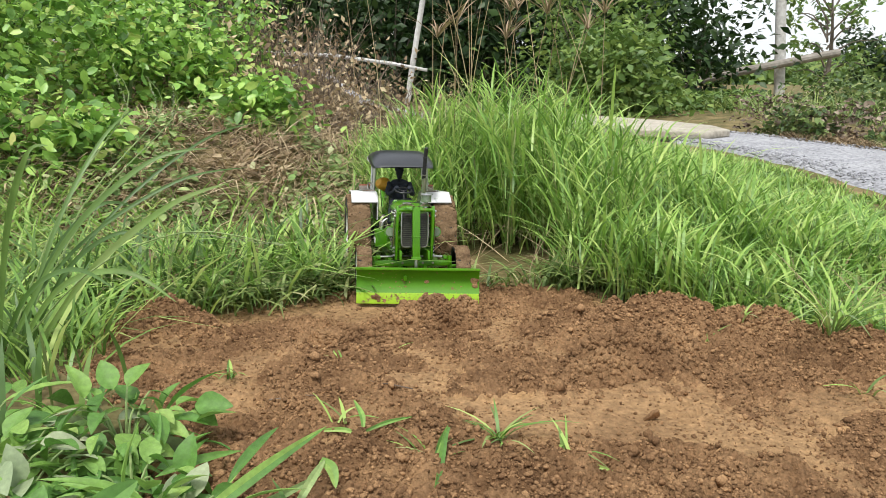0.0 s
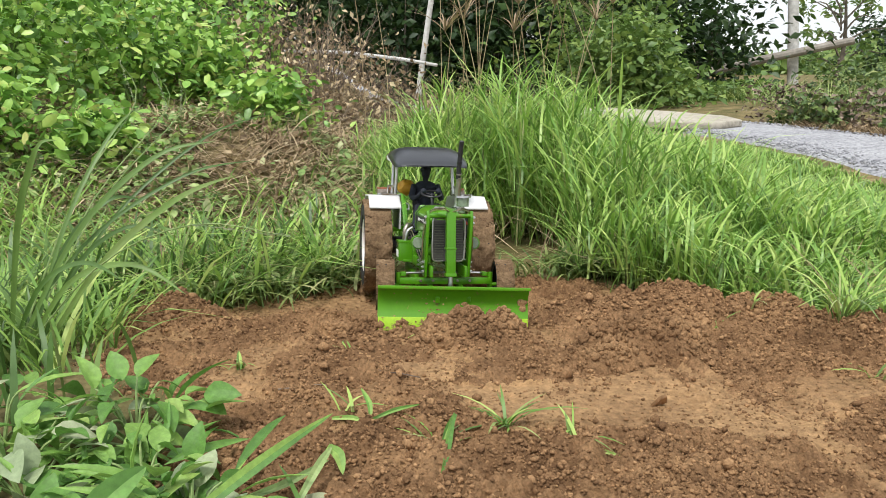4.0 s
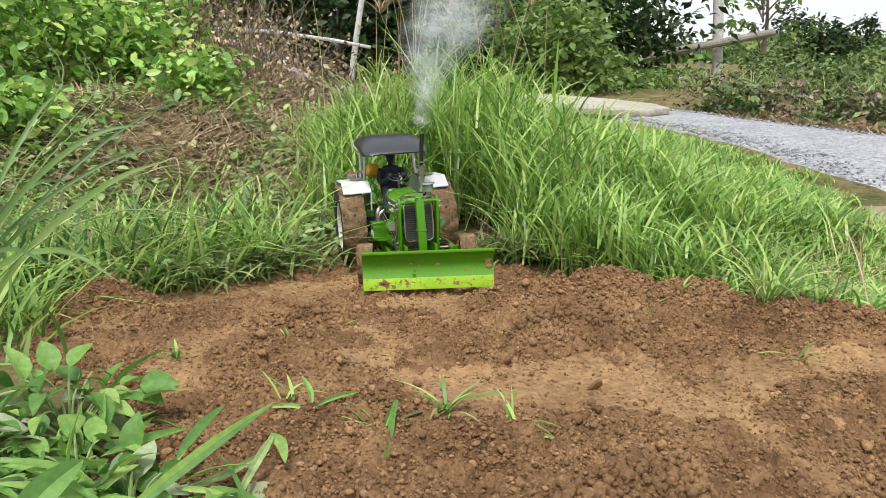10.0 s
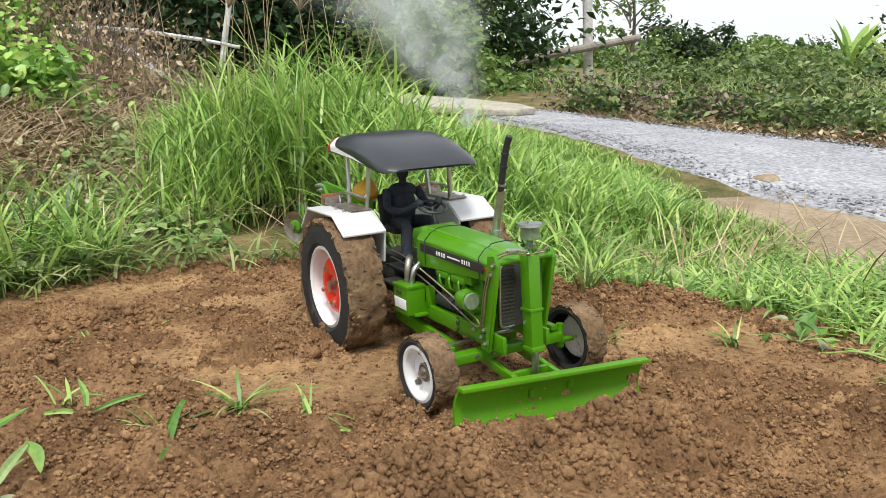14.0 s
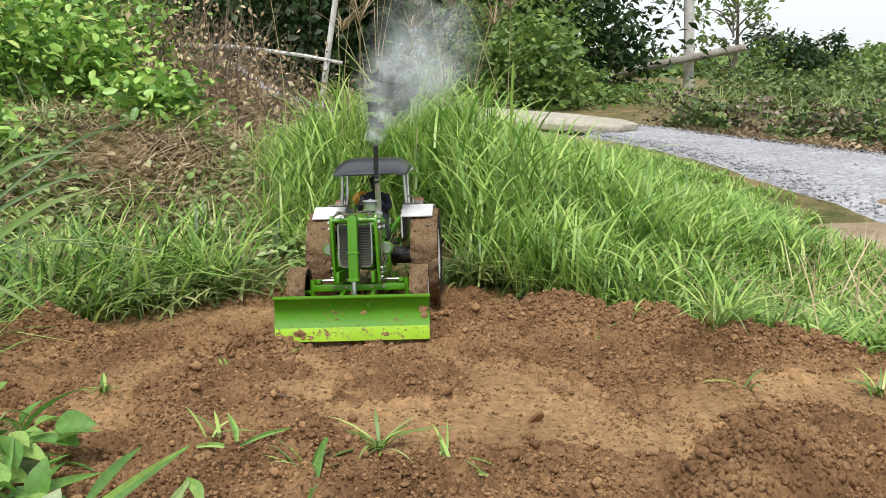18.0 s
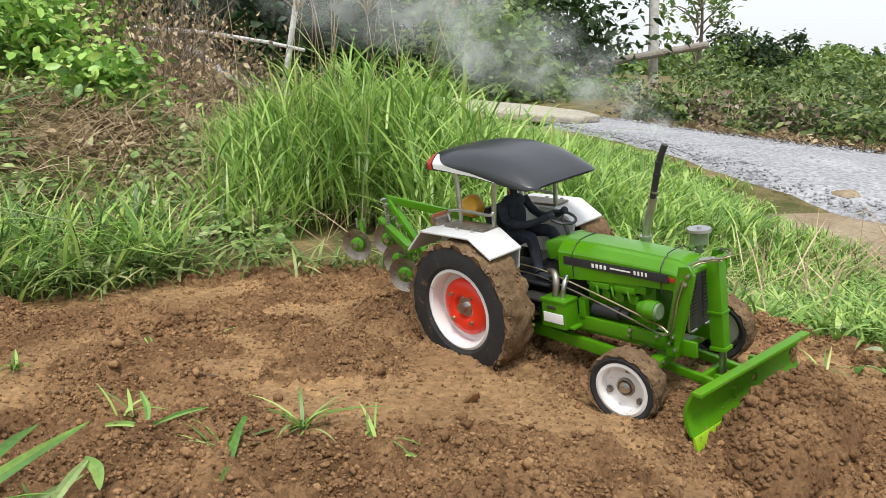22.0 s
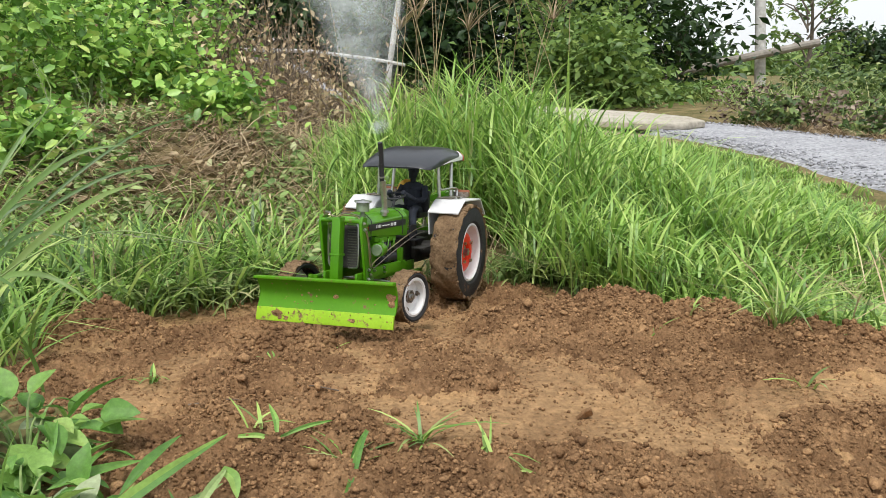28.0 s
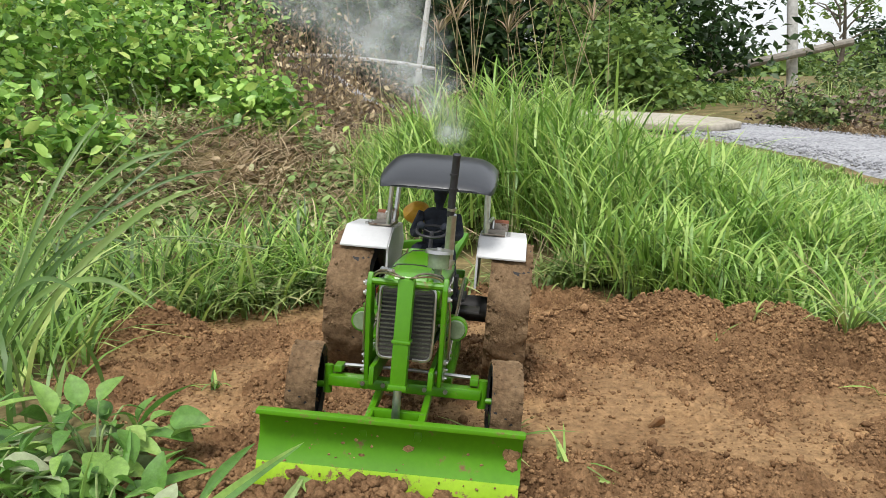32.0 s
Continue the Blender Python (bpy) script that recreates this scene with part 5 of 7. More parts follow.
def build_poles():
    post = thing("fence_post", "pale weathered post standing at the lane's far verge", "post", m=pose(7.17, 13.75, -0.1, 0, -4.6, 0))
    part("shaft", tube([(0, 0, 0), (0.01, 0, 1.2), (0, 0, 3.6)], 0.095, 12, 0.085), M_POLE, post)
    log = thing("fallen_log", "grey fallen log propped across the post", "log", m=pose(7.02, 13.6, 0.72))
    part("trunk", tube([(-1.85, 0.1, -0.48), (-0.9, 0.05, -0.26), (-0.25, 0, -0.13), (1.0, -0.1, 0.12)], 0.075, 10, 0.065), M_LOG, log)
    stick = thing("leaning_stake", "pale peeled stake leaning in the brush", "stake", m=pose(0.47, 9.6, float(lay(np.array(0.47), np.array(9.6)))))
    part("shaft", tube([(0, 0, -0.1), (0.08, 0, 0.5), (0.24, 0, 1.5)], 0.036, 8, 0.03), M_POLE, stick)
    rail = thing("bamboo_rail", "pale bamboo rail lying across the brush", "rail", m=pose(-0.05, 9.3, 0.60))
    part("cane", tube([(-1.1, 0, 0.05), (-0.3, 0, 0.03), (0.35, 0, -0.05), (0.75, 0, -0.12)], 0.022, 8, 0.018), M_POLE, rail)
    bm = plate([(0.6, 8.0), (1.2, 6.9), (1.7, 5.95), (2.05, 5.5), (2.35, 5.42), (2.58, 5.62), (2.66, 6.1), (2.5, 6.8), (2.0, 7.8), (1.1, 8.8)], 0.05, None, 0.008)
    tagged(part("concrete_slab", bm, M_PALE, None, m=pose(0, 0, 0.055, -90, 0, 0)), "pale cast concrete slab at the lane's bend", "slab", kind="structure")
    for x, y, s, lab in ((4.38, 4.97, 0.085, "pale rounded stone at the verge"), (2.40, 2.80, 0.06, "flat pale stone at the lane's edge"), (2.52, 2.72, 0.03, "small pale stone at the lane's edge")):
        bm = bmesh.new()
        bmesh.ops.create_icosphere(bm, subdivisions=3, radius=s)
        for v in bm.verts:
            v.co *= 1 + 0.25 * noise.noise(v.co * (1.8 / s))
            v.co.z *= 0.55
        tagged(part("stone", bm, M_SAND, None, m=pose(x, y, float(lay(np.array(x), np.array(y))) + s * 0.2)), lab, "stone")
    bm = plate([(-0.012, -0.010), (0.006, -0.012), (0.014, -0.004), (0.004, 0.012), (-0.006, 0.010)], 0.005, pose(0, 0, 0, 35, 0, 20), 0.0012)
    tagged(part("stone_chip", bm, M_CLOD, None, m=pose(0.385, 1.03, float(ground_z(np.array([0.385]), np.array([1.03]))[0]) + 0.008)), "flat dark brown stone chip in the soil", "stone")
    rng = np.random.default_rng(77)
    for x, y in ((1.75, 1.9), (1.9, 1.55), (0.02, 1.13), (-0.12, 1.10), (1.45, 1.3)):
        z = float(ground_z(np.array([x]), np.array([y]))[0])
        a = rng.uniform(0, 3.14)
        p = [Vector((math.cos(a) * k * 0.05 + rng.normal(0, 0.008), math.sin(a) * k * 0.05 + rng.normal(0, 0.008), 0.004 + rng.random() * 0.008)) for k in range(-2, 3)]
        s = 1.0 if x > 1 else 0.35
        tagged(part("dry_twig", tube([q * s for q in p], 0.003 * s, 5, 0.0015 * s), M_TWIG, None, m=pose(x, y, z)), "thin dry twig lying on the earth", "twig")


build_poles()

# ---- model tractor ----
REAR_R, FRONT_R, AXLE_X = 0.110, 0.052, 0.287


def wheel(name, radius, width, rim_r, lugs, parent, place, label, hub_red, flip):
    """A wheel that turns about y: tyre with its lugs, dished rim, hub and nuts. Its outside faces +y."""
    w = thing(name, "", "", m=place)
    w.parent = parent
    tagged(w, label)
    h = width / 2
    prof = [(rim_r, -h * 0.82), (rim_r + 0.006, -h * 0.98), (radius * 0.83, -h), (radius * 0.93, -h * 0.88), (radius * 0.945, -h * 0.6), (radius * 0.945, h * 0.6), (radius * 0.93, h * 0.88), (radius * 0.83, h), (rim_r + 0.006, h * 0.98), (rim_r, h * 0.82), (rim_r - 0.002, h * 0.5)]
    prof = [(r, y * flip) for r, y in prof]
    tyre = part("tyre", lathe(prof, 48), M_TYRE, w, "black rubber tyre")
    # lugs and caked mud as one tread skin
    bm = bmesh.new()
    rng = random.Random(4 if hub_red else 9)
    seg, rows = 176, 13
    grid = []
    for i in range(seg):
        a = 2 * math.pi * i / seg
        row = []
        for j in range(rows):
            q = j / (rows - 1) * 2 - 1
            ph = (a * lugs / (2 * math.pi) + (0.5 if q > 0 else 0) + 0.55 * abs(q)) % 1.0
            lug = max(0.0, min(1.0, 2.6 - abs(ph - 0.5) * 9)) * min(1.0, abs(q) * 5)
            v = Vector((math.cos(a) * 7, math.sin(a) * 7, q * 1.6))
            r = radius * (0.955 + 0.020 * lug + 0.022 * noise.noise(v) + 0.014 * noise.noise(v * 3.1) - 0.030 * abs(q) ** 6 * (1.4 - lug))
            row.append(bm.verts.new((r * math.sin(a), h * 1.0 * q, r * math.cos(a))))
        rag = radius * (0.895 + 0.03 * noise.noise(Vector((math.cos(a) * 11, math.sin(a) * 11, 4))))
        row.insert(0, bm.verts.new((rag * math.sin(a), -h * 0.93, rag * math.cos(a))))
        row.append(bm.verts.new((rag * math.sin(a), h * 0.93, rag * math.cos(a))))
        grid.append(row)
    for i in range(seg):
        for j in range(rows + 1):
            bm.faces.new((grid[i][j], grid[(i + 1) % seg][j], grid[(i + 1) % seg][j + 1], grid[i][j + 1]))
    for _ in range(160):
        a, yy = rng.uniform(0, 6.283), rng.choice((-1, 1)) * rng.uniform(0.1, 1.0) ** 0.5
        r = radius * (0.962 - 0.02 * abs(yy) ** 6)
        bmesh.ops.create_icosphere(bm, subdivisions=2, radius=rng.uniform(0.012, 0.030) * radius, matrix=Matrix.Translation((r * math.sin(a), h * yy, r * math.cos(a))))
    part("tread", bm, M_TREAD, w, "lugged tread caked with brown mud", smooth=1.4)
    rim = [(rim_r + 0.001, h * 0.84), (rim_r - 0.003, h * 0.9), (rim_r - 0.006, h * 0.8), (rim_r - 0.008, h * 0.1), (rim_r * 0.68, h * 0.05), (rim_r * 0.58, h * 0.25 if hub_red else h * 0.05), (rim_r * 0.2, h * (0.2 if hub_red else 0.1)), (0.0005, h * 0.2)]
    part("rim", lathe([(r, y * flip) for r, y in rim], 48), M_RIM, w, "white painted dished rim")
    if hub_red:
        part("hub", lathe([(r, y * flip) for r, y in [(rim_r * 0.70, h * 0.06), (rim_r * 0.70, h * 0.30), (rim_r * 0.66, h * 0.40), (rim_r * 0.54, h * 0.52), (rim_r * 0.36, h * 0.54), (rim_r * 0.30, h * 0.48), (rim_r * 0.26, h * 0.2), (0.0005, h * 0.2)]], 40), M_RED, w, "red painted hub disc")
    else:
        part("hub", lathe([(r, y * flip) for r, y in [(rim_r * 0.34, h * 0.08), (rim_r * 0.34, h * 0.3), (rim_r * 0.28, h * 0.34), (rim_r * 0.22, h * 0.12), (0.0005, h * 0.2)]], 32), M_DARKSTEEL, w, "dark steel hub")
    part("axle_nut", add_cyl(cyl(rim_r * 0.13, rim_r * 0.13, h * 0.5, at(0, flip * h * 0.42, 0, "y"), 6), rim_r * 0.22, rim_r * 0.22, h * 0.16, at(0, flip * h * 0.26, 0, "y"), 16), M_STEEL, w)
    nuts = 4 if hub_red else 3
    for k in range(nuts):
        a = 2 * math.pi * (k + 0.4) / nuts
        r = rim_r * (0.44 if hub_red else 0.70)
        part("wheel_nut", add_cyl(cyl(rim_r * (0.055 if hub_red else 0.075), rim_r * (0.055 if hub_red else 0.075), h * 0.34, at(r * math.sin(a), flip * h * (0.54 if hub_red else 0.26), r * math.cos(a), "y"), 6), rim_r * (0.08 if hub_red else 0.14), rim_r * (0.08 if hub_red else 0.14), h * 0.08, at(r * math.sin(a), flip * h * (0.47 if hub_red else 0.14), r * math.cos(a), "y"), 14), M_BRASS if hub_red else M_DARKSTEEL, w)
    return w


def rounded_section(x, half, z0, z1, crown, r=0.010):
    """A hood's cross-section at x: flat sides, bevelled shoulders and a raised centre panel."""
    right = [(half, z0), (half, z1 - 0.0125), (half - 0.0012, z1 - 0.0100), (half - 0.0105, z1 - 0.0010), (half - 0.0130, z1), (half * 0.56, z1 + crown * 0.3), (half * 0.52, z1 + crown * 0.75), (half * 0.26, z1 + crown * 0.95)]
    pts = [(-y, z) for y, z in right] + [(0, z1 + crown)] + right[::-1]
    return [Vector((x, y, z)) for y, z in pts]


def build_tractor():
    T = thing("toy_tractor", "green and white model farm tractor with front blade and plough", "model tractor")
    wheels = {}
    for side, nm in ((-1, "rear_wheel"), (1, "rear_wheel")):
        wheels[("r", side)] = wheel("rear_wheel", REAR_R, 0.060, 0.064, 16, T, pose(0, side * 0.117, REAR_R), "large rear wheel with a red hub", True, side)
        wheels[("f", side)] = wheel("front_wheel", FRONT_R, 0.036, 0.037, 14, T, pose(AXLE_X, side * 0.120, FRONT_R), "small front wheel with a white rim", False, side)
    # chassis
    bm = box((0.10, 0.060, 0.065), at=(0.0, 0, 0.115), bevel=0.006)
    add_cyl(bm, 0.020, 0.020, 0.17, at(0, 0, REAR_R, "y"), 18)
    add_box(bm, (0.10, 0.042, 0.06), at=(0.09, 0, 0.115), bevel=0.005)
    part("gearbox", bm, M_DARK, T, "dark rear axle housing")
    bm = bmesh.new()
    for s in (-1, 1):
        part("chassis_rail", box((0.27, 0.006, 0.022), at=(0.205, s * 0.034, 0.083), bevel=0.0015), M_GREEN, T, "green steel chassis rail")
        part("lower_rail", box((0.18, 0.010, 0.018), pose(0.15, s * 0.048, 0.060, 0, 4, 0), bevel=0.0015), M_GREEN, T)
    bm = box((0.115, 0.046, 0.06), at=(0.215, 0, 0.125), bevel=0.004)
    part("engine_block", bm, M_GREEN, T, "green engine block")
    for s in (-1, 1):
        part("rocker_cover", add_box(add_box(box((0.088, 0.014, 0.013), at=(0.212, s * 0.030, 0.1585), bevel=0.004), (0.034, 0.018, 0.010), at=(0.190, s * 0.031, 0.150), bevel=0.003), (0.034, 0.018, 0.010), at=(0.232, s * 0.031, 0.150), bevel=0.003), M_GREEN, T, "green cast engine cover")
        for k in range(3):
            x = 0.187 + 0.026 * k
            part("fuel_pipe", tube(arc_points([(x - 0.006, s * 0.034, 0.152), (x, s * 0.0405, 0.148), (x + 0.003, s * 0.0405, 0.136), (x + 0.004, s * 0.030, 0.128)], 4), 0.0016, 6), M_GREEN, T)
        part("side_beam", box((0.098, 0.008, 0.020), at=(0.195, s * 0.046, 0.092), bevel=0.0015), M_GREEN, T, "green side beam of the blade frame")
        part("beam_gusset", box((0.012, 0.010, 0.034), pose(0.165, s * 0.045, 0.112, 0, 0, 0), bevel=0.001), M_GREEN, T)
        part("starter", add_cyl(cyl(0.009, 0.009, 0.045, at(0.200, s * 0.036, 0.112, "x"), 16), 0.006, 0.006, 0.012, at(0.230, s * 0.036, 0.112, "x"), 12), M_BLACK, T, "black starter motor")
        part("manifold_pipe", tube(arc_points([(0.180, s * 0.030, 0.160), (0.200, s * 0.036, 0.166), (0.222, s * 0.030, 0.160)], 4), 0.0028, 8), M_REDDECAL, T, "red rubber hose")
    bm = bmesh.new()
    for k in range(4):
        add_cyl(bm, 0.0075, 0.0075, 0.016, at(0.175 + k * 0.023, -0.027, 0.137, "y"), 12)
        add_tube(bm, arc_points([(0.175 + k * 0.023, -0.030, 0.137), (0.178 + k * 0.023, -0.036, 0.147), (0.183 + k * 0.023, -0.030, 0.152)], 3), 0.0018, 6)
        add_cyl(bm, 0.0075, 0.0075, 0.016, at(0.175 + k * 0.023, 0.027, 0.137, "y"), 12)
    add_box(bm, (0.10, 0.014, 0.012), at=(0.215, -0.029, 0.153), bevel=0.003)
    add_box(bm, (0.10, 0.014, 0.012), at=(0.215, 0.029, 0.153), bevel=0.003)
    part("cylinder_head", bm, M_GREEN, T)
    part("fuel_pump", add_cyl(cyl(0.010, 0.009, 0.02, at(0.268, -0.030, 0.118, "y"), 18), 0.006, 0.006, 0.02, at(0.268, -0.030, 0.105), 10), M_GREEN, T)
    bm = bmesh.new()
    for k in range(4):
        add_tube(bm, arc_points([(0.20 + k * 0.012, 0.024, 0.10), (0.205 + k * 0.012, 0.040, 0.125 + 0.005 * k), (0.19 + k * 0.014, 0.030, 0.155)], 4), 0.0026, 6)
    part("engine_hose", bm, M_BLACK, T, "black rubber engine hoses")
    part("battery_tray", box((0.05, 0.03, 0.004), at=(0.140, -0.055, 0.088), bevel=0.001), M_GREEN, T)
    # hood
    secs = [rounded_section(x, hw, z0, z1, 0.005) for x, hw, z0, z1 in ((0.118, 0.039, 0.150, 0.203), (0.16, 0.0395, 0.154, 0.2035), (0.24, 0.0385, 0.160, 0.201), (0.305, 0.037, 0.162, 0.197), (0.318, 0.036, 0.163, 0.193), (0.322, 0.034, 0.165, 0.186))]
    hood = part("hood", section_loft(secs), M_GREEN_HOOD, T, "glossy green engine hood", smooth=0.35)
    for x in (0.145, 0.292):
        sec = rounded_section(x, 0.0402, 0.156, 0.2035, 0.0055)
        part("panel_seam", tube(sec, 0.0008, 5), M_BLACK, hood)
    bm = box((0.035, 0.060, 0.030), pose(0.105, 0, 0.190, 0, -14, 0), bevel=0.005)
    part("dashboard", bm, M_GREEN, T, "green dash cowl")
    for s in (-1, 1):
        dec = part("decal_strip", box((0.176, 0.0012, 0.0125), pose(0.216, s * 0.0402, 0.1795, 0, 0.4, s * 0.7), 0.0004), M_BLACK, hood, "dark decal strip along the hood")
        for x, w, hgt in ((0.182, 0.005, 0.006), (0.189, 0.005, 0.006), (0.196, 0.005, 0.006), (0.203, 0.005, 0.006), (0.252, 0.004, 0.006), (0.258, 0.004, 0.006), (0.264, 0.004, 0.006), (0.270, 0.004, 0.006)):
            part("mark_bar", box((w * 0.8, 0.0006, hgt), pose(x, s * 0.0412, 0.1795, 0, 0.4, s * 0.7), 0.0002), M_LABEL, hood)
        part("mark_bar", box((0.034, 0.0006, 0.0022), pose(0.228, s * 0.0411, 0.1795, 0, 0.4, s * 0.7), 0.0002), M_LABEL, hood)
        part("red_stripe", box((0.022, 0.0008, 0.006), pose(0.302, s * 0.0390, 0.1775, 0, 0.4, s * 1.0), 0.0003), M_REDDECAL, hood)
    # grille
    grille = part("grille", box((0.008, 0.062, 0.088), pose(0.320, 0, 0.146, 0, -3, 0), 0.002), M_DARK, T, "dark radiator grille")
    for s in (-1, 1):
        bm = bmesh.new()
        for k in range(16):
            part("grille_slat", box((0.0016, 0.022, 0.0018), pose(0.3255, s * 0.019, 0.108 + k * 0.0050, 0, -3, 0), 0), M_MESH, grille)
    bm = bmesh.new()
    for s in (-1, 1):
        add_tube(bm, arc_points([(0.329, s * 0.008, 0.186), (0.330, s * 0.016, 0.188), (0.329, s * 0.030, 0.186), (0.329, s * 0.032, 0.17), (0.327, s * 0.032, 0.12), (0.326, s * 0.028, 0.104), (0.326, s * 0.010, 0.103)], 4), 0.0018, 6)
    part("grille_trim", bm, M_STEEL, grille, "chrome grille surround")
    # lamps
    for s in (-1, 1):
        lamp = part("headlight", add_cyl(cyl(0.0135, 0.0135, 0.016, at(0.288, s * 0.056, 0.137, "x"), 24), 0.009, 0.0135, 0.012, at(0.274, s * 0.056, 0.137, "x"), 20), M_GREEN, T, "round green headlight")
        part("lens", cyl(0.0118, 0.0105, 0.004, at(0.2975, s * 0.056, 0.137, "x"), 24), M_GLASS, lamp, "clear ribbed headlight lens")
        part("lamp_arm", tube([(0.282, s * 0.034, 0.137), (0.282, s * 0.046, 0.137)], 0.0025, 6), M_DARKSTEEL, lamp)
    # front axle
    bm = box((0.020, 0.185, 0.013), at=(AXLE_X, 0, 0.060), bevel=0.002)
    for s in (-1, 1):
        add_cyl(bm, 0.0055, 0.0055, 0.034, at(AXLE_X, s * 0.094, 0.060), 12)
        add_cyl(bm, 0.004, 0.004, 0.024, at(AXLE_X, s * 0.104, 0.052, "y"), 10)
        add_box(bm, (0.024, 0.010, 0.008), at=(AXLE_X - 0.010, s * 0.083, 0.073), bevel=0.001)
    part("front_axle", bm, M_GREEN, T, "green front axle beam")
    part("tie_rod", tube([(AXLE_X - 0.02, -0.083, 0.073), (AXLE_X - 0.024, 0, 0.074), (AXLE_X - 0.02, 0.083, 0.073)], 0.0025, 8), M_STEEL, T)
    for y in (-0.05, -0.025, 0.025, 0.05):
        part("axle_bolt", cyl(0.0028, 0.0028, 0.004, at(AXLE_X + 0.011, y, 0.061, "x"), 8), M_DARKSTEEL, T)
    # loader frame for the blade
    outline_f = [(0.300, 0.072), (0.318, 0.070), (0.345, 0.190), (0.338, 0.203), (0.322, 0.200), (0.300, 0.100)]
    frame_part = part("loader_frame", plate(outline_f, 0.006, at(0, -0.043, 0), 0.001), M_GREEN, T, "green blade lift frame")
    part("frame_plate", plate(outline_f, 0.006, at(0, 0.043, 0), 0.001), M_GREEN, frame_part)
    for s in (-1, 1):
        part("side_rail", box((0.105, 0.006, 0.018), at=(0.262, s * 0.043, 0.092), bevel=0.0015), M_GREEN, frame_part)
        for x, z in ((0.337, 0.190), (0.333, 0.178), (0.312, 0.100), (0.306, 0.090), (0.314, 0.082), (0.288, 0.096), (0.245, 0.097), (0.243, 0.088)):
            part("bolt", add_cyl(cyl(0.0032, 0.0032, 0.003, at(x, s * 0.0475, z, "y"), 6), 0.0018, 0.0018, 0.006, at(x, s * 0.048, z, "y"), 8), M_STEEL, frame_part)
    part("cross_bar", tube([(0.338, -0.043, 0.193), (0.338, 0.043, 0.193)], 0.0045, 10), M_GREEN, frame_part)
    mast = part("lift_mast", add_box(add_box(box((0.020, 0.018, 0.125), pose(0.352, 0, 0.138, 0, -3, 0), bevel=0.002), (0.023, 0.021, 0.004), pose(0.352, 0, 0.130, 0, -3, 0), bevel=0.001), (0.023, 0.021, 0.006), pose(0.3555, 0, 0.079, 0, -3, 0), bevel=0.001), M_GREEN, T, "square green lift cylinder mast")
    part("piston_rod", cyl(0.0048, 0.0048, 0.05, pose(0.358, 0, 0.058), 12), M_STEEL, mast, "bare steel piston rod")
    for s in (-1, 1):
        for k in (0, 1):
            y, dz = s * (0.0505 - 0.001 * k), 0.011 * k
            part("hydraulic_line", tube(arc_points([(0.352, s * (0.006 - 0.003 * k), 0.201), (0.364, s * (0.016 - 0.004 * k), 0.209 - 0.004 * k), (0.345, s * 0.030, 0.207 - 0.003 * k), (0.331 + 0.004 * k, s * 0.041, 0.197 - 0.003 * k), (0.320 + 0.004 * k, s * 0.0490, 0.160), (0.309 + 0.004 * k, y, 0.110), (0.303, y, 0.103 + dz * 0.5), (0.290, y, 0.104 + dz), (0.20, y, 0.128 + dz), (0.10, y, 0.150 + dz), (0.05, y, 0.154 + dz)], 5), 0.0012, 6), M_BRASS if k else M_DARKSTEEL, T, "thin metal hydraulic line")
    bm = bmesh.new()
    for k in range(9):
        add_cyl(bm, 0.0026, 0.0026, 0.0016, pose(0.3555 - 0.0015 * k, -0.016 - 0.0017 * k, 0.2085, 0, 90, 45), 8)
    part("hose_spring", bm, M_STEEL, T)
    # push arms and blade
    bm = bmesh.new()
    for s in (-1, 1):
        part("push_arm", box((0.115, 0.008, 0.012), pose(0.335, s * 0.030, 0.043, 0, 8, 0), bevel=0.0015), M_GREEN, T, "green push arm of the blade")
    part("push_frame_bar", box((0.008, 0.068, 0.012), at=(0.345, 0, 0.042), bevel=0.0015), M_GREEN, T)
    blade = thing("dozer_blade", "", "", m=pose(0.392, 0, 0.004))
    blade.parent = T
    tagged(blade, "muddy green dozer blade with a lime cutting edge")
    prof = []
    for k in range(9):
        q = k / 8
        prof.append((0.014 - 0.018 * math.sin(math.pi * (0.15 + 0.7 * q)), 0.024 + 0.056 * q))
    outline = prof + [(x - 0.0045, z) for x, z in prof[::-1]]
    bm = bmesh.new()
    rows_b = []
    for j in range(15):
        y = -0.144 + 0.288 * j / 14
        rows_b.append([bm.verts.new((x, y, z)) for x, z in outline])
    nn = len(outline)
    for a, b in zip(rows_b, rows_b[1:]):
        for k in range(nn):
            bm.faces.new((a[k], a[(k + 1) % nn], b[(k + 1) % nn], b[k]))
    bm.faces.new(rows_b[0])
    bm.faces.new(rows_b[-1][::-1])
    bmesh.ops.recalc_face_normals(bm, faces=bm.faces)
    part("moldboard", bm, M_BLADE, blade, "curved green moldboard spotted with mud")
    part("cutting_edge", box((0.005, 0.286, 0.026), pose(0.0085, 0, 0.012, 0, -14, 0), 0.001), M_LIME, blade, "lime cutting edge smeared with mud")
    part("top_flange", box((0.014, 0.290, 0.005), at=(0.0085, 0, 0.0815), bevel=0.001), M_BLADE, blade)
    bm = bmesh.new()
    for s in (-1, 1):
        part("back_rib", box((0.010, 0.006, 0.050), at=(-0.0185, s * 0.045, 0.045), bevel=0.001), M_GREEN, blade)
    rng = random.Random(17)

    def face_x(z):
        q = min(max((z - 0.024) / 0.056, 0), 1)
        return 0.014 - 0.018 * math.sin(math.pi * (0.15 + 0.7 * q)) if z > 0.024 else 0.011

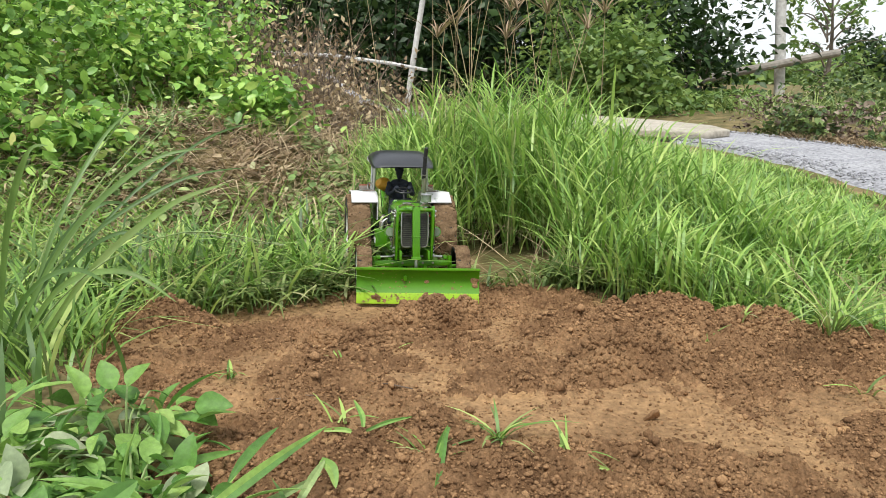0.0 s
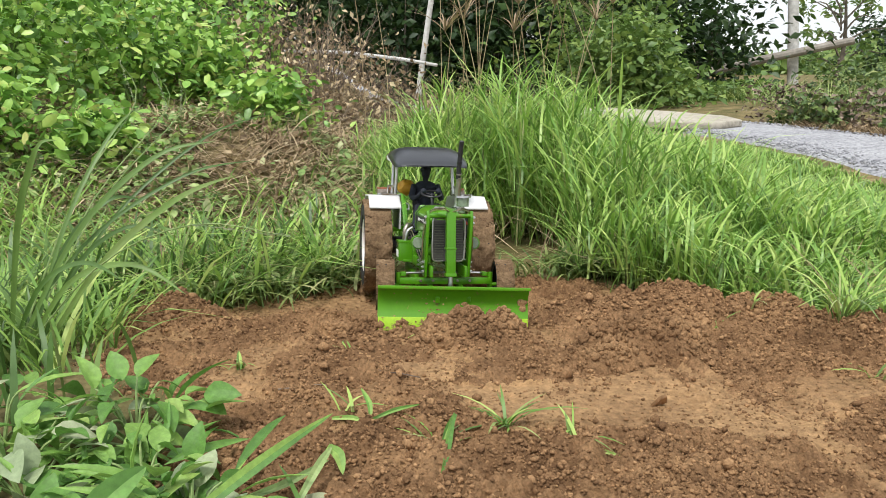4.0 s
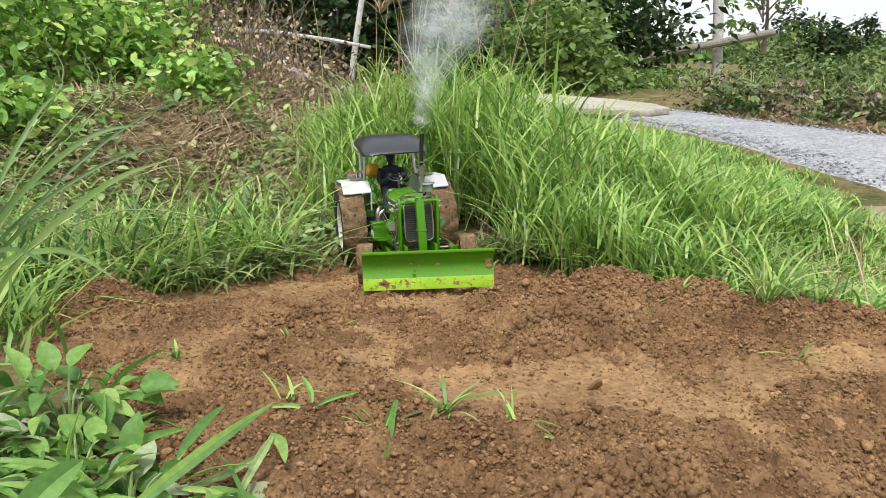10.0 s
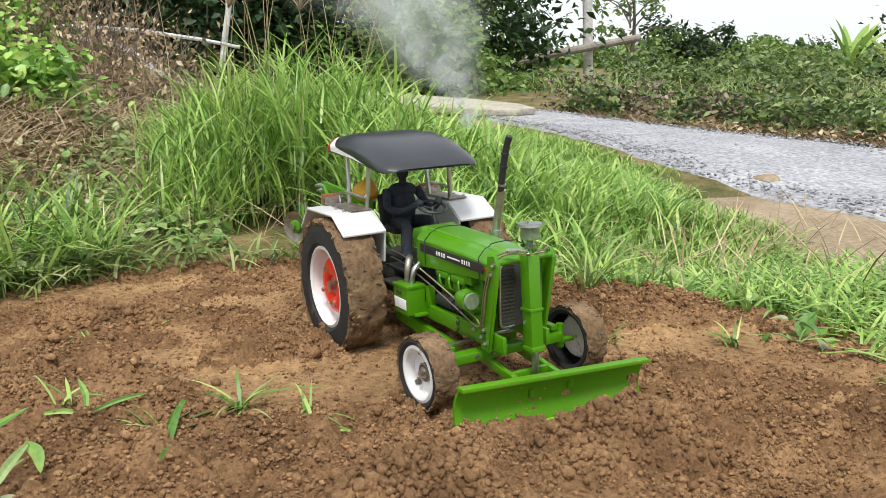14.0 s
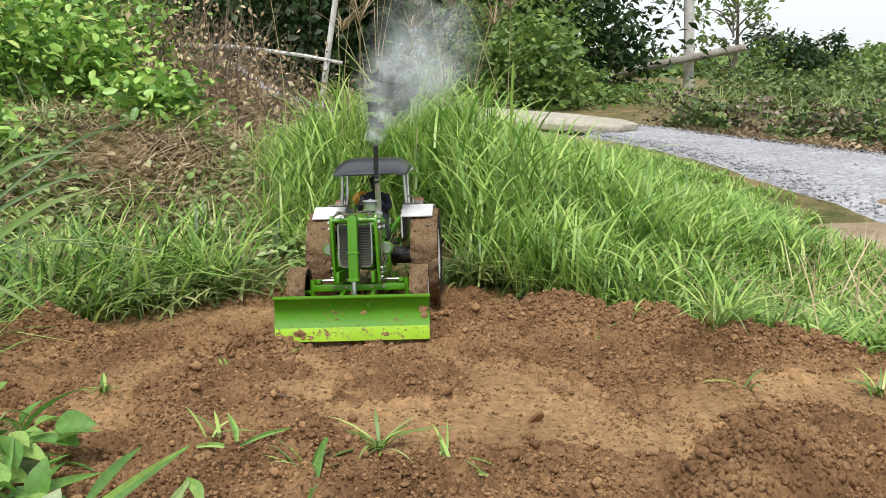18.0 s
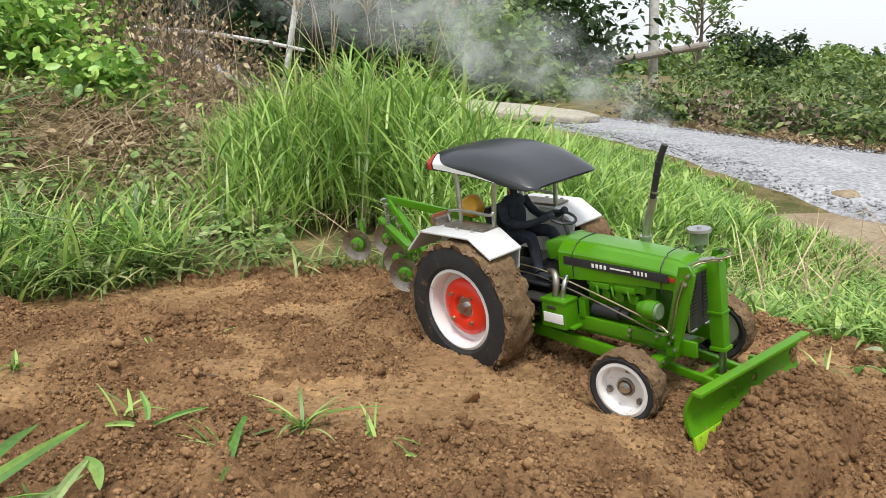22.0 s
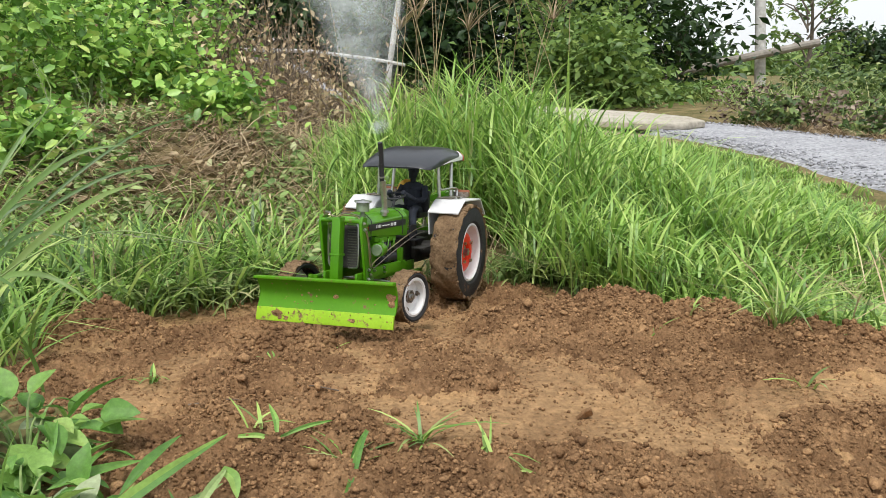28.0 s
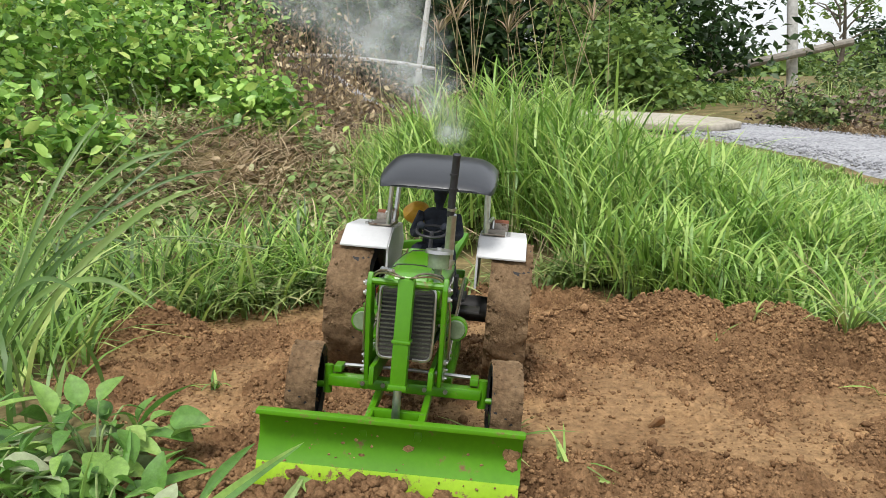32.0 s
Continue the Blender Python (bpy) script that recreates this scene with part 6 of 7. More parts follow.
    def mud(y, z, size, wide):
        bm = bmesh.new()
        bmesh.ops.create_icosphere(bm, subdivisions=3 if size > 0.004 else 1, radius=size, matrix=Matrix.Translation((face_x(z), y, z)) @ Matrix.Diagonal((0.35, wide, 1, 1)))
        for v in bm.verts:
            v.co += 0.45 * size * noise.noise_vector(v.co * (1.1 / size)) + 0.2 * size * noise.noise_vector(v.co * (3.5 / size))
        part("mud_lump", bm, M_CLOD, blade)

    for y, z, size, wide in ((0.132, 0.054, 0.0085, 1.1), (0.134, 0.043, 0.007, 1.0), (-0.098, 0.014, 0.007, 1.5), (-0.085, 0.006, 0.006, 2.2), (0.02, 0.050, 0.004, 1.8), (-0.03, 0.038, 0.003, 1.4), (0.06, 0.010, 0.005, 1.5)):
        mud(y, z, size, wide)
    for k in range(64):
        z = rng.uniform(0.003, 0.026) if k % 3 else rng.uniform(0.026, 0.072)
        mud(rng.uniform(-0.14, 0.14), z, rng.uniform(0.0008, 0.0021), rng.uniform(0.8, 1.5))
    # exhaust and air cleaner
    stack = part("exhaust_pipe", add_cyl(tube([(0.222, 0.034, 0.198), (0.2235, 0.035, 0.222), (0.2365, 0.036, 0.268)], 0.0062, 14, 0.0058), 0.009, 0.009, 0.005, at(0.222, 0.034, 0.207), 16), M_STEEL, T, "steel exhaust stack")
    part("tail_pipe", tube(arc_points([(0.2362, 0.034, 0.266), (0.243, 0.035, 0.300), (0.248, 0.036, 0.322), (0.256, 0.037, 0.342)], 4), 0.0048, 12), M_BLACK, stack, "black upper exhaust pipe")
    for z, x in ((0.275, 0.2385), (0.300, 0.2435), (0.318, 0.2475)):
        part("pipe_clamp", cyl(0.0058, 0.0058, 0.003, pose(x, 0.0352, z, 0, 13, 0), 14), M_STEEL if z < 0.28 else M_BLACK, stack)
    ac = part("air_cleaner", add_cyl(add_cyl(cyl(0.0125, 0.0125, 0.017, at(0.309, 0.030, 0.219), 28), 0.0045, 0.0045, 0.014, at(0.309, 0.030, 0.206), 14), 0.0065, 0.0065, 0.004, at(0.309, 0.030, 0.200), 16), M_GLASS, T, "clear air pre-cleaner bowl")
    part("cap", add_cyl(cyl(0.0165, 0.0160, 0.004, at(0.309, 0.030, 0.2295), 28), 0.003, 0.003, 0.003, at(0.309, 0.030, 0.2325), 10), M_STEEL, ac, "grey pre-cleaner cap")
    # fenders
    for s in (-1, 1):
        prof = [(-0.112, 0.190), (-0.075, 0.226), (0.030, 0.226), (0.072, 0.200)]
        bm = bmesh.new()
        for yy, thick in ((0.101, 0.070),):
            outline = prof + [(x * 0.985, z - 0.0035) for x, z in prof[::-1]]
            add_plate(bm, outline, thick, at(0, s * yy, 0), 0.0008)
        fender = part("fender", bm, M_WHITE, T, "white angular rear fender")
        part("fender_side", add_plate(bmesh.new(), [(-0.108, 0.190), (-0.075, 0.224), (0.030, 0.224), (0.068, 0.200), (0.060, 0.150), (-0.06, 0.150)], 0.003, at(0, s * 0.066, 0)), M_WHITE, fender)
        part("rubber_mat", box((0.085, 0.034, 0.003), at=(-0.012, s * 0.086, 0.2285), bevel=0.001), M_DARKSTEEL, fender, "grey rail base plate")
        part("tail_board", box((0.004, 0.034, 0.016), pose(-0.078, s * 0.090, 0.236, 0, 0, 0), 0.0008), M_REDWOOD, fender, "red-brown reflector board")
        part("tail_block", box((0.010, 0.034, 0.012), pose(-0.071, s * 0.090, 0.233, 0, 0, 0), 0.0008), M_DARKSTEEL, fender)
        for x in (-0.02, 0.012):
            part("bolt", cyl(0.003, 0.003, 0.004, at(x, s * 0.108, 0.2285), 6), M_STEEL, fender)
        part("hand_rail", tube(arc_points([(-0.062, s * 0.082, 0.230), (-0.062, s * 0.082, 0.246), (-0.02, s * 0.080, 0.248), (0.020, s * 0.078, 0.246), (0.028, s * 0.076, 0.250)], 4), 0.0025, 8), M_STEEL, T, "bent steel hand rail")
        for x, dx in ((-0.045, -0.006), (0.026, 0.006)):
            part("canopy_post", tube([(x, s * 0.074, 0.228), (x + dx, s * 0.070, 0.316)], 0.0038, 10), M_STEEL, T, "round steel canopy post")
    # canopy
    stations = ((-0.1122, 0.070, 0.318, 0.004), (-0.1095, 0.079, 0.327, 0.015), (-0.0994, 0.082, 0.336, 0.026), (-0.0552, 0.0835, 0.3405, 0.032), (0.0000, 0.084, 0.3395, 0.035), (0.0460, 0.084, 0.331, 0.033), (0.0782, 0.0825, 0.318, 0.026), (0.0994, 0.079, 0.306, 0.017), (0.1086, 0.073, 0.299, 0.009), (0.1122, 0.062, 0.294, 0.003))
    secs = []
    n_side = 9
    for x, hw, zt, th in stations:
        ys = [hw * math.sin(math.pi * (k / (n_side * 2 - 2) - 0.5)) for k in range(n_side * 2 - 1)]
        top = [Vector((x, y, zt - th * 0.6 * abs(y / hw) ** 6)) for y in ys]
        bot = [Vector((x, y, zt - th + (0.003 if abs(y) < hw * 0.95 else 0))) for y in ys[::-1]]
        secs.append(top + bot)
    canopy = part("canopy", section_loft(secs), M_CANOPY, T, "black domed sun canopy", smooth=1.0)

    def on_canopy(x, side, v):
        """A point just outside the canopy's side: v runs from its lower edge up over the shoulder."""
        xs = [q[0] for q in stations]
        hw, zt, th = [float(np.interp(x, xs, [q[k] for q in stations])) for k in (1, 2, 3)]
        if v < 0.4:
            return Vector((x, side * (hw + 0.0011), zt - th + v * th))
        q = 1 - (v - 0.4) / 0.6 * 0.24
        return Vector((x, side * (hw * q + 0.0008), zt - th * 0.6 * q ** 6 + 0.0008))

    def stripe(name, x0, x1, low, high, material, label):
        for s in (-1, 1):
            bm = bmesh.new()
            rows_c = []
            for i in range(25):
                x = x0 + (x1 - x0) * i / 24
                a, b = low(x), high(x)
                rows_c.append([bm.verts.new(on_canopy(x + 0.006 * (0.5 - v), s, v)) for v in [a + (b - a) * j / 8 for j in range(9)]])
            for ra, rb in zip(rows_c, rows_c[1:]):
                for j in range(8):
                    bm.faces.new((ra[j], rb[j], rb[j + 1], ra[j + 1]))
            part(name, bm, material, canopy, label)

    stripe("red_stripe", -0.104, -0.092, lambda x: 0.04, lambda x: 0.92, M_REDDECAL, "red canopy stripe")
    stripe("white_stripe", -0.089, 0.045, lambda x: 0.10 - 0.06 * min(1.0, max(0.0, (x + 0.089) / 0.05)), lambda x: 0.05 + 0.30 * (0.045 - x) / 0.134 + 0.55 * math.exp(-max(0.0, x + 0.084) / 0.011), M_LABEL, "white swept canopy stripe")
    # seat, wheel and load
    part("seat", add_box(box((0.05, 0.052, 0.012), at=(-0.005, 0, 0.186), bevel=0.004), (0.012, 0.052, 0.05), pose(-0.034, 0, 0.215, 0, -10, 0), bevel=0.004), M_BLACK, T, "black padded seat")
    bm = bmesh.new()
    ring = [(0.0215 * math.cos(a), 0.0215 * math.sin(a), 0) for a in [2 * math.pi * k / 24 for k in range(25)]]
    m = pose(0.098, 0, 0.232, 0, 18, 0)
    add_tube(bm, [m @ Vector(p) for p in ring], 0.0022, 6)
    for k in range(3):
        a = 2 * math.pi * k / 3
        add_tube(bm, [m @ Vector((0, 0, -0.003)), m @ Vector((0.021 * math.cos(a), 0.021 * math.sin(a), 0))], 0.0014, 5)
    add_tube(bm, [m @ Vector((0, 0, 0)), (0.112, 0, 0.198)], 0.003, 8)
    part("steering_wheel", bm, M_BLACK, T, "black steering wheel")
    bm = bmesh.new()
    bmesh.ops.create_icosphere(bm, subdivisions=3, radius=1, matrix=pose(-0.052, -0.040, 0.243) @ Matrix.Diagonal((0.020, 0.020, 0.020, 1)))
    for v in bm.verts:
        v.co += 0.005 * noise.noise_vector(v.co * 60)
    part("amber_bag", bm, M_YELLOW, T, "crumpled amber yellow bag")
    part("floor_plate", add_box(box((0.07, 0.11, 0.004), at=(0.075, 0, 0.140), bevel=0.001), (0.03, 0.004, 0.03), at=(0.09, 0.04, 0.156)), M_BLACK, T)
    for s in (-1, 1):
        part("step", box((0.045, 0.03, 0.004), at=(0.09, s * 0.062, 0.124), bevel=0.001), M_DARK, T)
    # battery box and intake
    bat = part("battery_box", add_box(box((0.044, 0.030, 0.042), at=(0.135, -0.064, 0.108), bevel=0.002), (0.046, 0.032, 0.005), at=(0.135, -0.064, 0.1285), bevel=0.001), M_GREEN, T, "green battery box with a white label")
    part("label", box((0.036, 0.001, 0.015), at=(0.135, -0.0795, 0.103), bevel=0.0002), M_LABEL, bat)
    part("label", box((0.016, 0.001, 0.005), at=(0.132, -0.0795, 0.119), bevel=0.0002), M_MESH, bat)
    part("intake_pipe", tube(arc_points([(0.128, -0.063, 0.130), (0.130, -0.062, 0.152), (0.122, -0.055, 0.163), (0.105, -0.045, 0.160)], 5), 0.0052, 12), M_DARKSTEEL, T, "bent grey metal pipe")
    part("intake_pipe", tube(arc_points([(0.140, -0.062, 0.130), (0.142, -0.058, 0.150), (0.138, -0.047, 0.158)], 5), 0.004, 12), M_STEEL, T)
    # disc plough
    bm = bmesh.new()
    for s in (-1, 1):
        add_tube(bm, [(-0.05, s * 0.035, 0.085), (-0.15, s * 0.042, 0.13)], 0.005, 6)
    part("linkage", bm, M_GREEN, T, "green three-point linkage arms")
    bm = box((0.21, 0.007, 0.014), pose(-0.193, -0.014, 0.2225, 0, 4.5, 2), bevel=0.001)
    link = part("top_link", bm, M_GREEN, T, "flat green top link bar")
    for x in (-0.293, -0.098):
        part("pin", cyl(0.003, 0.003, 0.022, at(x, -0.014, 0.222 + 0.0075 * (x < -0.2), "y"), 8), M_STEEL, link)
    bm = box((0.012, 0.012, 0.135), pose(-0.243, -0.020, 0.178, 0, -42, 0), bevel=0.001)
    add_box(bm, (0.24, 0.013, 0.013), pose(-0.252, -0.046, 0.176, 0, 0, -27), bevel=0.001)
    add_box(bm, (0.013, 0.10, 0.013), at=(-0.150, -0.01, 0.140), bevel=0.001)
    add_box(bm, (0.11, 0.010, 0.012), pose(-0.20, 0.020, 0.172, 0, 28, -14), bevel=0.001)
    plough = part("plough_frame", bm, M_GREEN, T, "green plough frame carried behind")
    for k, (x, y, z) in enumerate(((-0.170, -0.097, 0.128), (-0.227, -0.062, 0.136), (-0.301, -0.022, 0.154), (-0.345, -0.062, 0.149))):
        m = pose(x, y, z, 0, 0, 24)
        disc = part("plough_disc", lathe([(0.0005, 0.004), (0.010, 0.0035), (0.022, 0.0), (0.030, -0.005), (0.030, -0.0062), (0.022, -0.0015), (0.0005, 0.002)], 36, m), M_DARKSTEEL, plough, "worn steel plough disc")
        part("disc_hub", lathe([(0.0135, -0.001), (0.0135, -0.005), (0.010, -0.007), (0.0005, -0.007)], 24, m), M_GREEN, disc, "round green disc hub")
        part("hub_nut", cyl(0.005, 0.005, 0.007, m @ at(0, -0.009, 0, "y"), 10), M_STEEL, disc)
        for j in range(4):
            a = 2 * math.pi * (j + 0.3) / 4
            part("hub_bolt", cyl(0.0016, 0.0016, 0.003, m @ at(0.0095 * math.sin(a), -0.0075, 0.0095 * math.cos(a), "y"), 6), M_STEEL, disc)
        part("disc_standard", tube([m @ Vector((0, 0.004, 0)), m @ Vector((0.004, 0.016, 0.010)), m @ Vector((0, 0.020, 0.040))], 0.0045, 8), M_GREEN, disc)
        for j in (-1, 1):
            part("clamp_bolt", cyl(0.0022, 0.0022, 0.018, m @ at(0.008 * j, 0.019, 0.036), 6), M_STEEL, plough)
    for z in (0.231, 0.222, 0.200, 0.186):
        part("clamp_bolt", add_cyl(cyl(0.0035, 0.0035, 0.008, at(-0.296 + 0.9 * (0.231 - z), -0.028, z, "y"), 6), 0.002, 0.002, 0.030, at(-0.296 + 0.9 * (0.231 - z), -0.022, z, "y"), 6), M_STEEL, plough)
    bm = bmesh.new()
    add_tube(bm, [(-0.300 + 0.004 * math.cos(k * 1.3), -0.020 + 0.004 * math.sin(k * 1.3), 0.225 - 0.0011 * k) for k in range(44)], 0.0011, 5)
    part("lift_spring", bm, M_DARKSTEEL, plough)
    return T, wheels, blade


TRACTOR, WHEELS, BLADE = build_tractor()


def build_driver():
    """The toy driver: one plain mesh."""
    bm = bmesh.new()

    def limb(pts, r, r2=None):
        add_tube(bm, arc_points(pts, 4), r, 10, r2)

    def lump(c, s, n=2):
        bmesh.ops.create_icosphere(bm, subdivisions=n, radius=1, matrix=Matrix.Translation(c) @ Matrix.Diagonal((*s, 1)))

    lump((0.002, 0, 0.222), (0.014, 0.022, 0.034), 3)
    lump((0.000, 0, 0.247), (0.013, 0.026, 0.014), 3)
    lump((0.000, 0, 0.198), (0.019, 0.023, 0.012), 3)
    lump((0.004, 0, 0.279), (0.0115, 0.010, 0.0145), 3)
    lump((0.002, 0, 0.2865), (0.013, 0.0125, 0.009), 3)
    limb([(0.003, 0, 0.255), (0.004, 0, 0.268)], 0.006)
    for s in (-1, 1):
        limb([(-0.001, s * 0.026, 0.250), (0.016, s * 0.034, 0.225), (0.050, s * 0.028, 0.222), (0.086, s * 0.018, 0.236)], 0.0075, 0.0050)
        lump((0.090, s * 0.017, 0.238), (0.007, 0.006, 0.006))
        limb([(0.0, s * 0.014, 0.196), (0.045, s * 0.022, 0.200), (0.060, s * 0.026, 0.190), (0.070, s * 0.032, 0.160), (0.076, s * 0.036, 0.150)], 0.0105, 0.0075)
        lump((0.086, s * 0.037, 0.1465), (0.017, 0.008, 0.0065))
    for v in bm.verts:
        v.co += 0.0014 * noise.noise_vector(v.co * 120)
    ob = part("toy_driver", bm, M_CLOTH, None)
    tagged(ob, "dark-clothed toy driver figure seated on the tractor", "figurine")
    return ob


DRIVER = build_driver()


def build_smoke():
    """Puffs of smoke, each of a few bent, ragged sheets; older puffs are wider."""
    puffs = []
    rng = np.random.default_rng(91)
    for k, age in enumerate((0.04, 0.11, 0.21, 0.33, 0.47, 0.63, 0.82, 1.05)):
        r = 0.014 + 0.105 * min(age, 1.1) ** 0.75
        bm = bmesh.new()
        for turn in (-14, 16):
            q = Vector(rng.normal(0, 0.12, 3)) * r
            n, rows_s = 13, []
            m = Matrix.Translation(q) @ pose(0, 0, 0, rng.uniform(-20, 20), rng.uniform(-40, 40), turn)
            for i in range(n):
                row = []
                for j in range(n):
                    u, v = (i / (n - 1) * 2 - 1) * r * 1.15, (j / (n - 1) * 2 - 1) * r
                    row.append(bm.verts.new(m @ Vector((u, 0.35 * r * noise.noise(Vector((u, v, turn)) * (1.4 / r)), v))))
                rows_s.append(row)
            for i in range(n - 1):
                for j in range(n - 1):
                    bm.faces.new((rows_s[i][j], rows_s[i + 1][j], rows_s[i + 1][j + 1], rows_s[i][j + 1]))
        ob = part("smoke_puff", bm, M_SMOKE, None, smooth=3.0)
        tagged(ob, "thin pale blue-grey exhaust smoke puff", "smoke", "smoke from the exhaust")
        puffs.append((ob, age))
    return puffs


SMOKE = build_smoke()


def build_heap(seed, length, depth, height):
    """A loose ridge of soil that the blade pushes along, crumbs and all."""
    rng = np.random.default_rng(seed)
    nx, ny = 120, 60
    u, v = [g.ravel() for g in np.meshgrid(np.linspace(-1, 1, nx), np.linspace(-1, 1, ny), indexing="ij")]

    def top(u, v):
        x, y = v * depth, u * length
        e = np.maximum(0.0, 1 - np.abs(u) ** 3) * np.maximum(0.0, 1 - v * v)
        return height * e * (0.75 + 1.2 * fractal(x, y, 18, 2, seed)) + 1.2 * e ** 0.5 * (clumps(x + seed, y) - 0.006) - 0.010 - 0.035 * (1 - e) ** 3

    verts = np.stack([v * depth, u * length, top(u, v)], 1)
    i, j = np.meshgrid(np.arange(nx - 1), np.arange(ny - 1), indexing="ij")
    a = (i * ny + j).ravel()
    quads = np.stack([a, a + 1, a + ny + 1, a + ny], 1)
    base = bmesh.new()
    bmesh.ops.create_icosphere(base, subdivisions=1, radius=1)
    bv = np.array([q.co[:] for q in base.verts])
    bf = np.array([[q.index for q in f.verts] for f in base.faces])
    base.free()
    n = 1500
    u, v = rng.uniform(-0.97, 0.97, n), np.clip(rng.normal(0, 0.5, n), -0.97, 0.97)
    r = np.clip(rng.lognormal(-5.75, 0.4, n), 0.0012, 0.009)
    c = np.stack([v * depth, u * length, top(u, v) + r * 0.35], 1)
    lumps = bv[None] * (1 + rng.uniform(-0.3, 0.3, (n, len(bv), 1))) * (r[:, None] * rng.uniform(0.65, 1.3, (n, 3)))[:, None] + c[:, None]
    tris = (bf[None] + (len(verts) + np.arange(n) * len(bv))[:, None, None]).reshape(-1, 3)
    ob = new("soil_mound", raw("soil_mound", np.concatenate([verts, lumps.reshape(-1, 3)]), quads.tolist() + tris.tolist(), M_DAMP, True))
    return tagged(ob, "loose mound of brown soil pushed up by the blade", "soil mound", "pushed soil mounds")


HEAPS = [build_heap(3, 0.120, 0.055, 0.048), build_heap(7, 0.150, 0.070, 0.058), build_heap(11, 0.125, 0.060, 0.050)]

# ---- what moves ----
# seconds, x, y, z, roll, pitch, heading of the tractor
DRIVE = [
    (0, 0.078, 2.225, -0.085, -1.4, -6.3, -85.8),
    (1, 0.076, 2.205, -0.082, -1.7, -5.9, -86.0),
    (2, 0.074, 2.212, -0.084, -2.8, -6.3, -86.2),
    (3, 0.099, 1.822, -0.058, -3.5, -8.6, -85.4),
    (6, 0.101, 1.938, -0.068, -0.5, -4.6, -84.5),
    (7, 0.174, 1.343, -0.011, -3.3, -4.1, -81.4),
    (7.5, 0.212, 1.143, -0.005, -3.3, -0.8, -81.2),
    (8, 0.203, 1.231, -0.008, -3.7, -2.2, -82.3),
    (9, 0.184, 1.652, -0.036, -2.8, -6.4, -100.4),
    (10, 0.212, 2.078, -0.088, 3.4, -5.3, -86.0),
    (11, 0.172, 2.197, -0.084, 4.3, -4.0, -73.8),
    (12, 0.246, 1.858, -0.065, 4.9, -7.0, -76.6),
    (12.5, 0.303, 1.610, -0.036, 3.5, -4.5, -73.6),
    (13, 0.397, 1.387, -0.029, 6.1, -4.4, -72.5),
    (13.5, 0.459, 1.176, -0.017, 3.5, -2.6, -74.4),
    (16, 0.321, 2.025, -0.072, 1.5, -3.5, -92.1),
    (17, 0.309, 2.206, -0.075, 7.8, -6.3, -100.2),
    (18, 0.254, 1.842, -0.067, 3.1, -10.5, -103.8),
    (19, 0.252, 1.853, -0.069, 4.1, -8.5, -105.2),
    (20, 0.268, 2.172, -0.080, 6.9, -6.8, -95.0),
    (21, 0.321, 1.707, -0.050, 4.2, -4.0, -70.1),
    (21.5, 0.436, 1.483, -0.043, 5.8, -5.3, -62.5),
    (22, 0.541, 1.269, -0.022, 7.7, -3.5, -59.9),
    (23, 0.654, 1.072, -0.027, 6.8, 3.7, -64.4),
    (23.5, 0.554, 1.178, -0.021, 5.3, -0.6, -63.0),
    (24, 0.389, 1.482, -0.039, 2.4, -8.8, -86.1),
    (25, 0.333, 1.984, -0.068, 6.8, -6.6, -113.2),
    (28, 0.204, 1.825, -0.053, 0.3, -6.4, -117.9),
    (29, 0.276, 2.021, -0.081, 4.4, -8.1, -113.0),
    (30, 0.234, 1.916, -0.063, 0.6, -6.2, -100.0),
    (31, 0.213, 1.749, -0.050, 0.2, -8.5, -100.0),
    (32, 0.091, 1.254, -0.006, -5.1, -6.2, -99.6),
]
# seconds, turn of the blade on the tractor in degrees, its height, its lean to one side
BLADE_ROWS = [(0, -9, -0.023, 0), (1, -8, -0.027, 0), (2, -7, -0.030, 1), (3, 1, -0.030, -1), (6, -15, -0.001, -1), (7, -3, -0.011, -0), (7.5, 3, 0.002, -3), (8, -2, -0.009, -1), (9, 2, -0.030, -1), (10, -11, 0.007, -2), (11, -15, -0.014, -1), (12, -8, -0.007, -4), (12.5, 1, -0.022, -4), (13, -1, -0.029, -3), (13.5, -0, -0.025, -5), (16, -2, -0.030, -0), (17, 4, -0.030, -1), (18, 8, -0.030, -1), (19, 9, -0.030, -3), (20, -1, -0.030, -2), (21, -4, -0.017, -2), (21.5, -5, -0.011, -6), (22, -1, -0.014, -4), (23, -1, -0.009, -2), (23.5, -4, -0.001, -5), (24, -15, -0.030, 5), (25, 12, -0.001, -8), (28, -0, 0.006, 2), (29, 12, 0.003, -2), (30, 5, -0.029, -1), (31, -10, -0.030, -4), (32, 2, -0.030, -0)]
STEER = [(0, 0), (3, -8), (5.5, 0), (6.5, -18), (7.5, 10), (9, 0), (10.3, -15), (12, -10), (13.5, 0), (15.5, 10), (17, -5), (20, 15), (22, 5), (24, -8), (28, -10), (30, 0), (32, 5)]


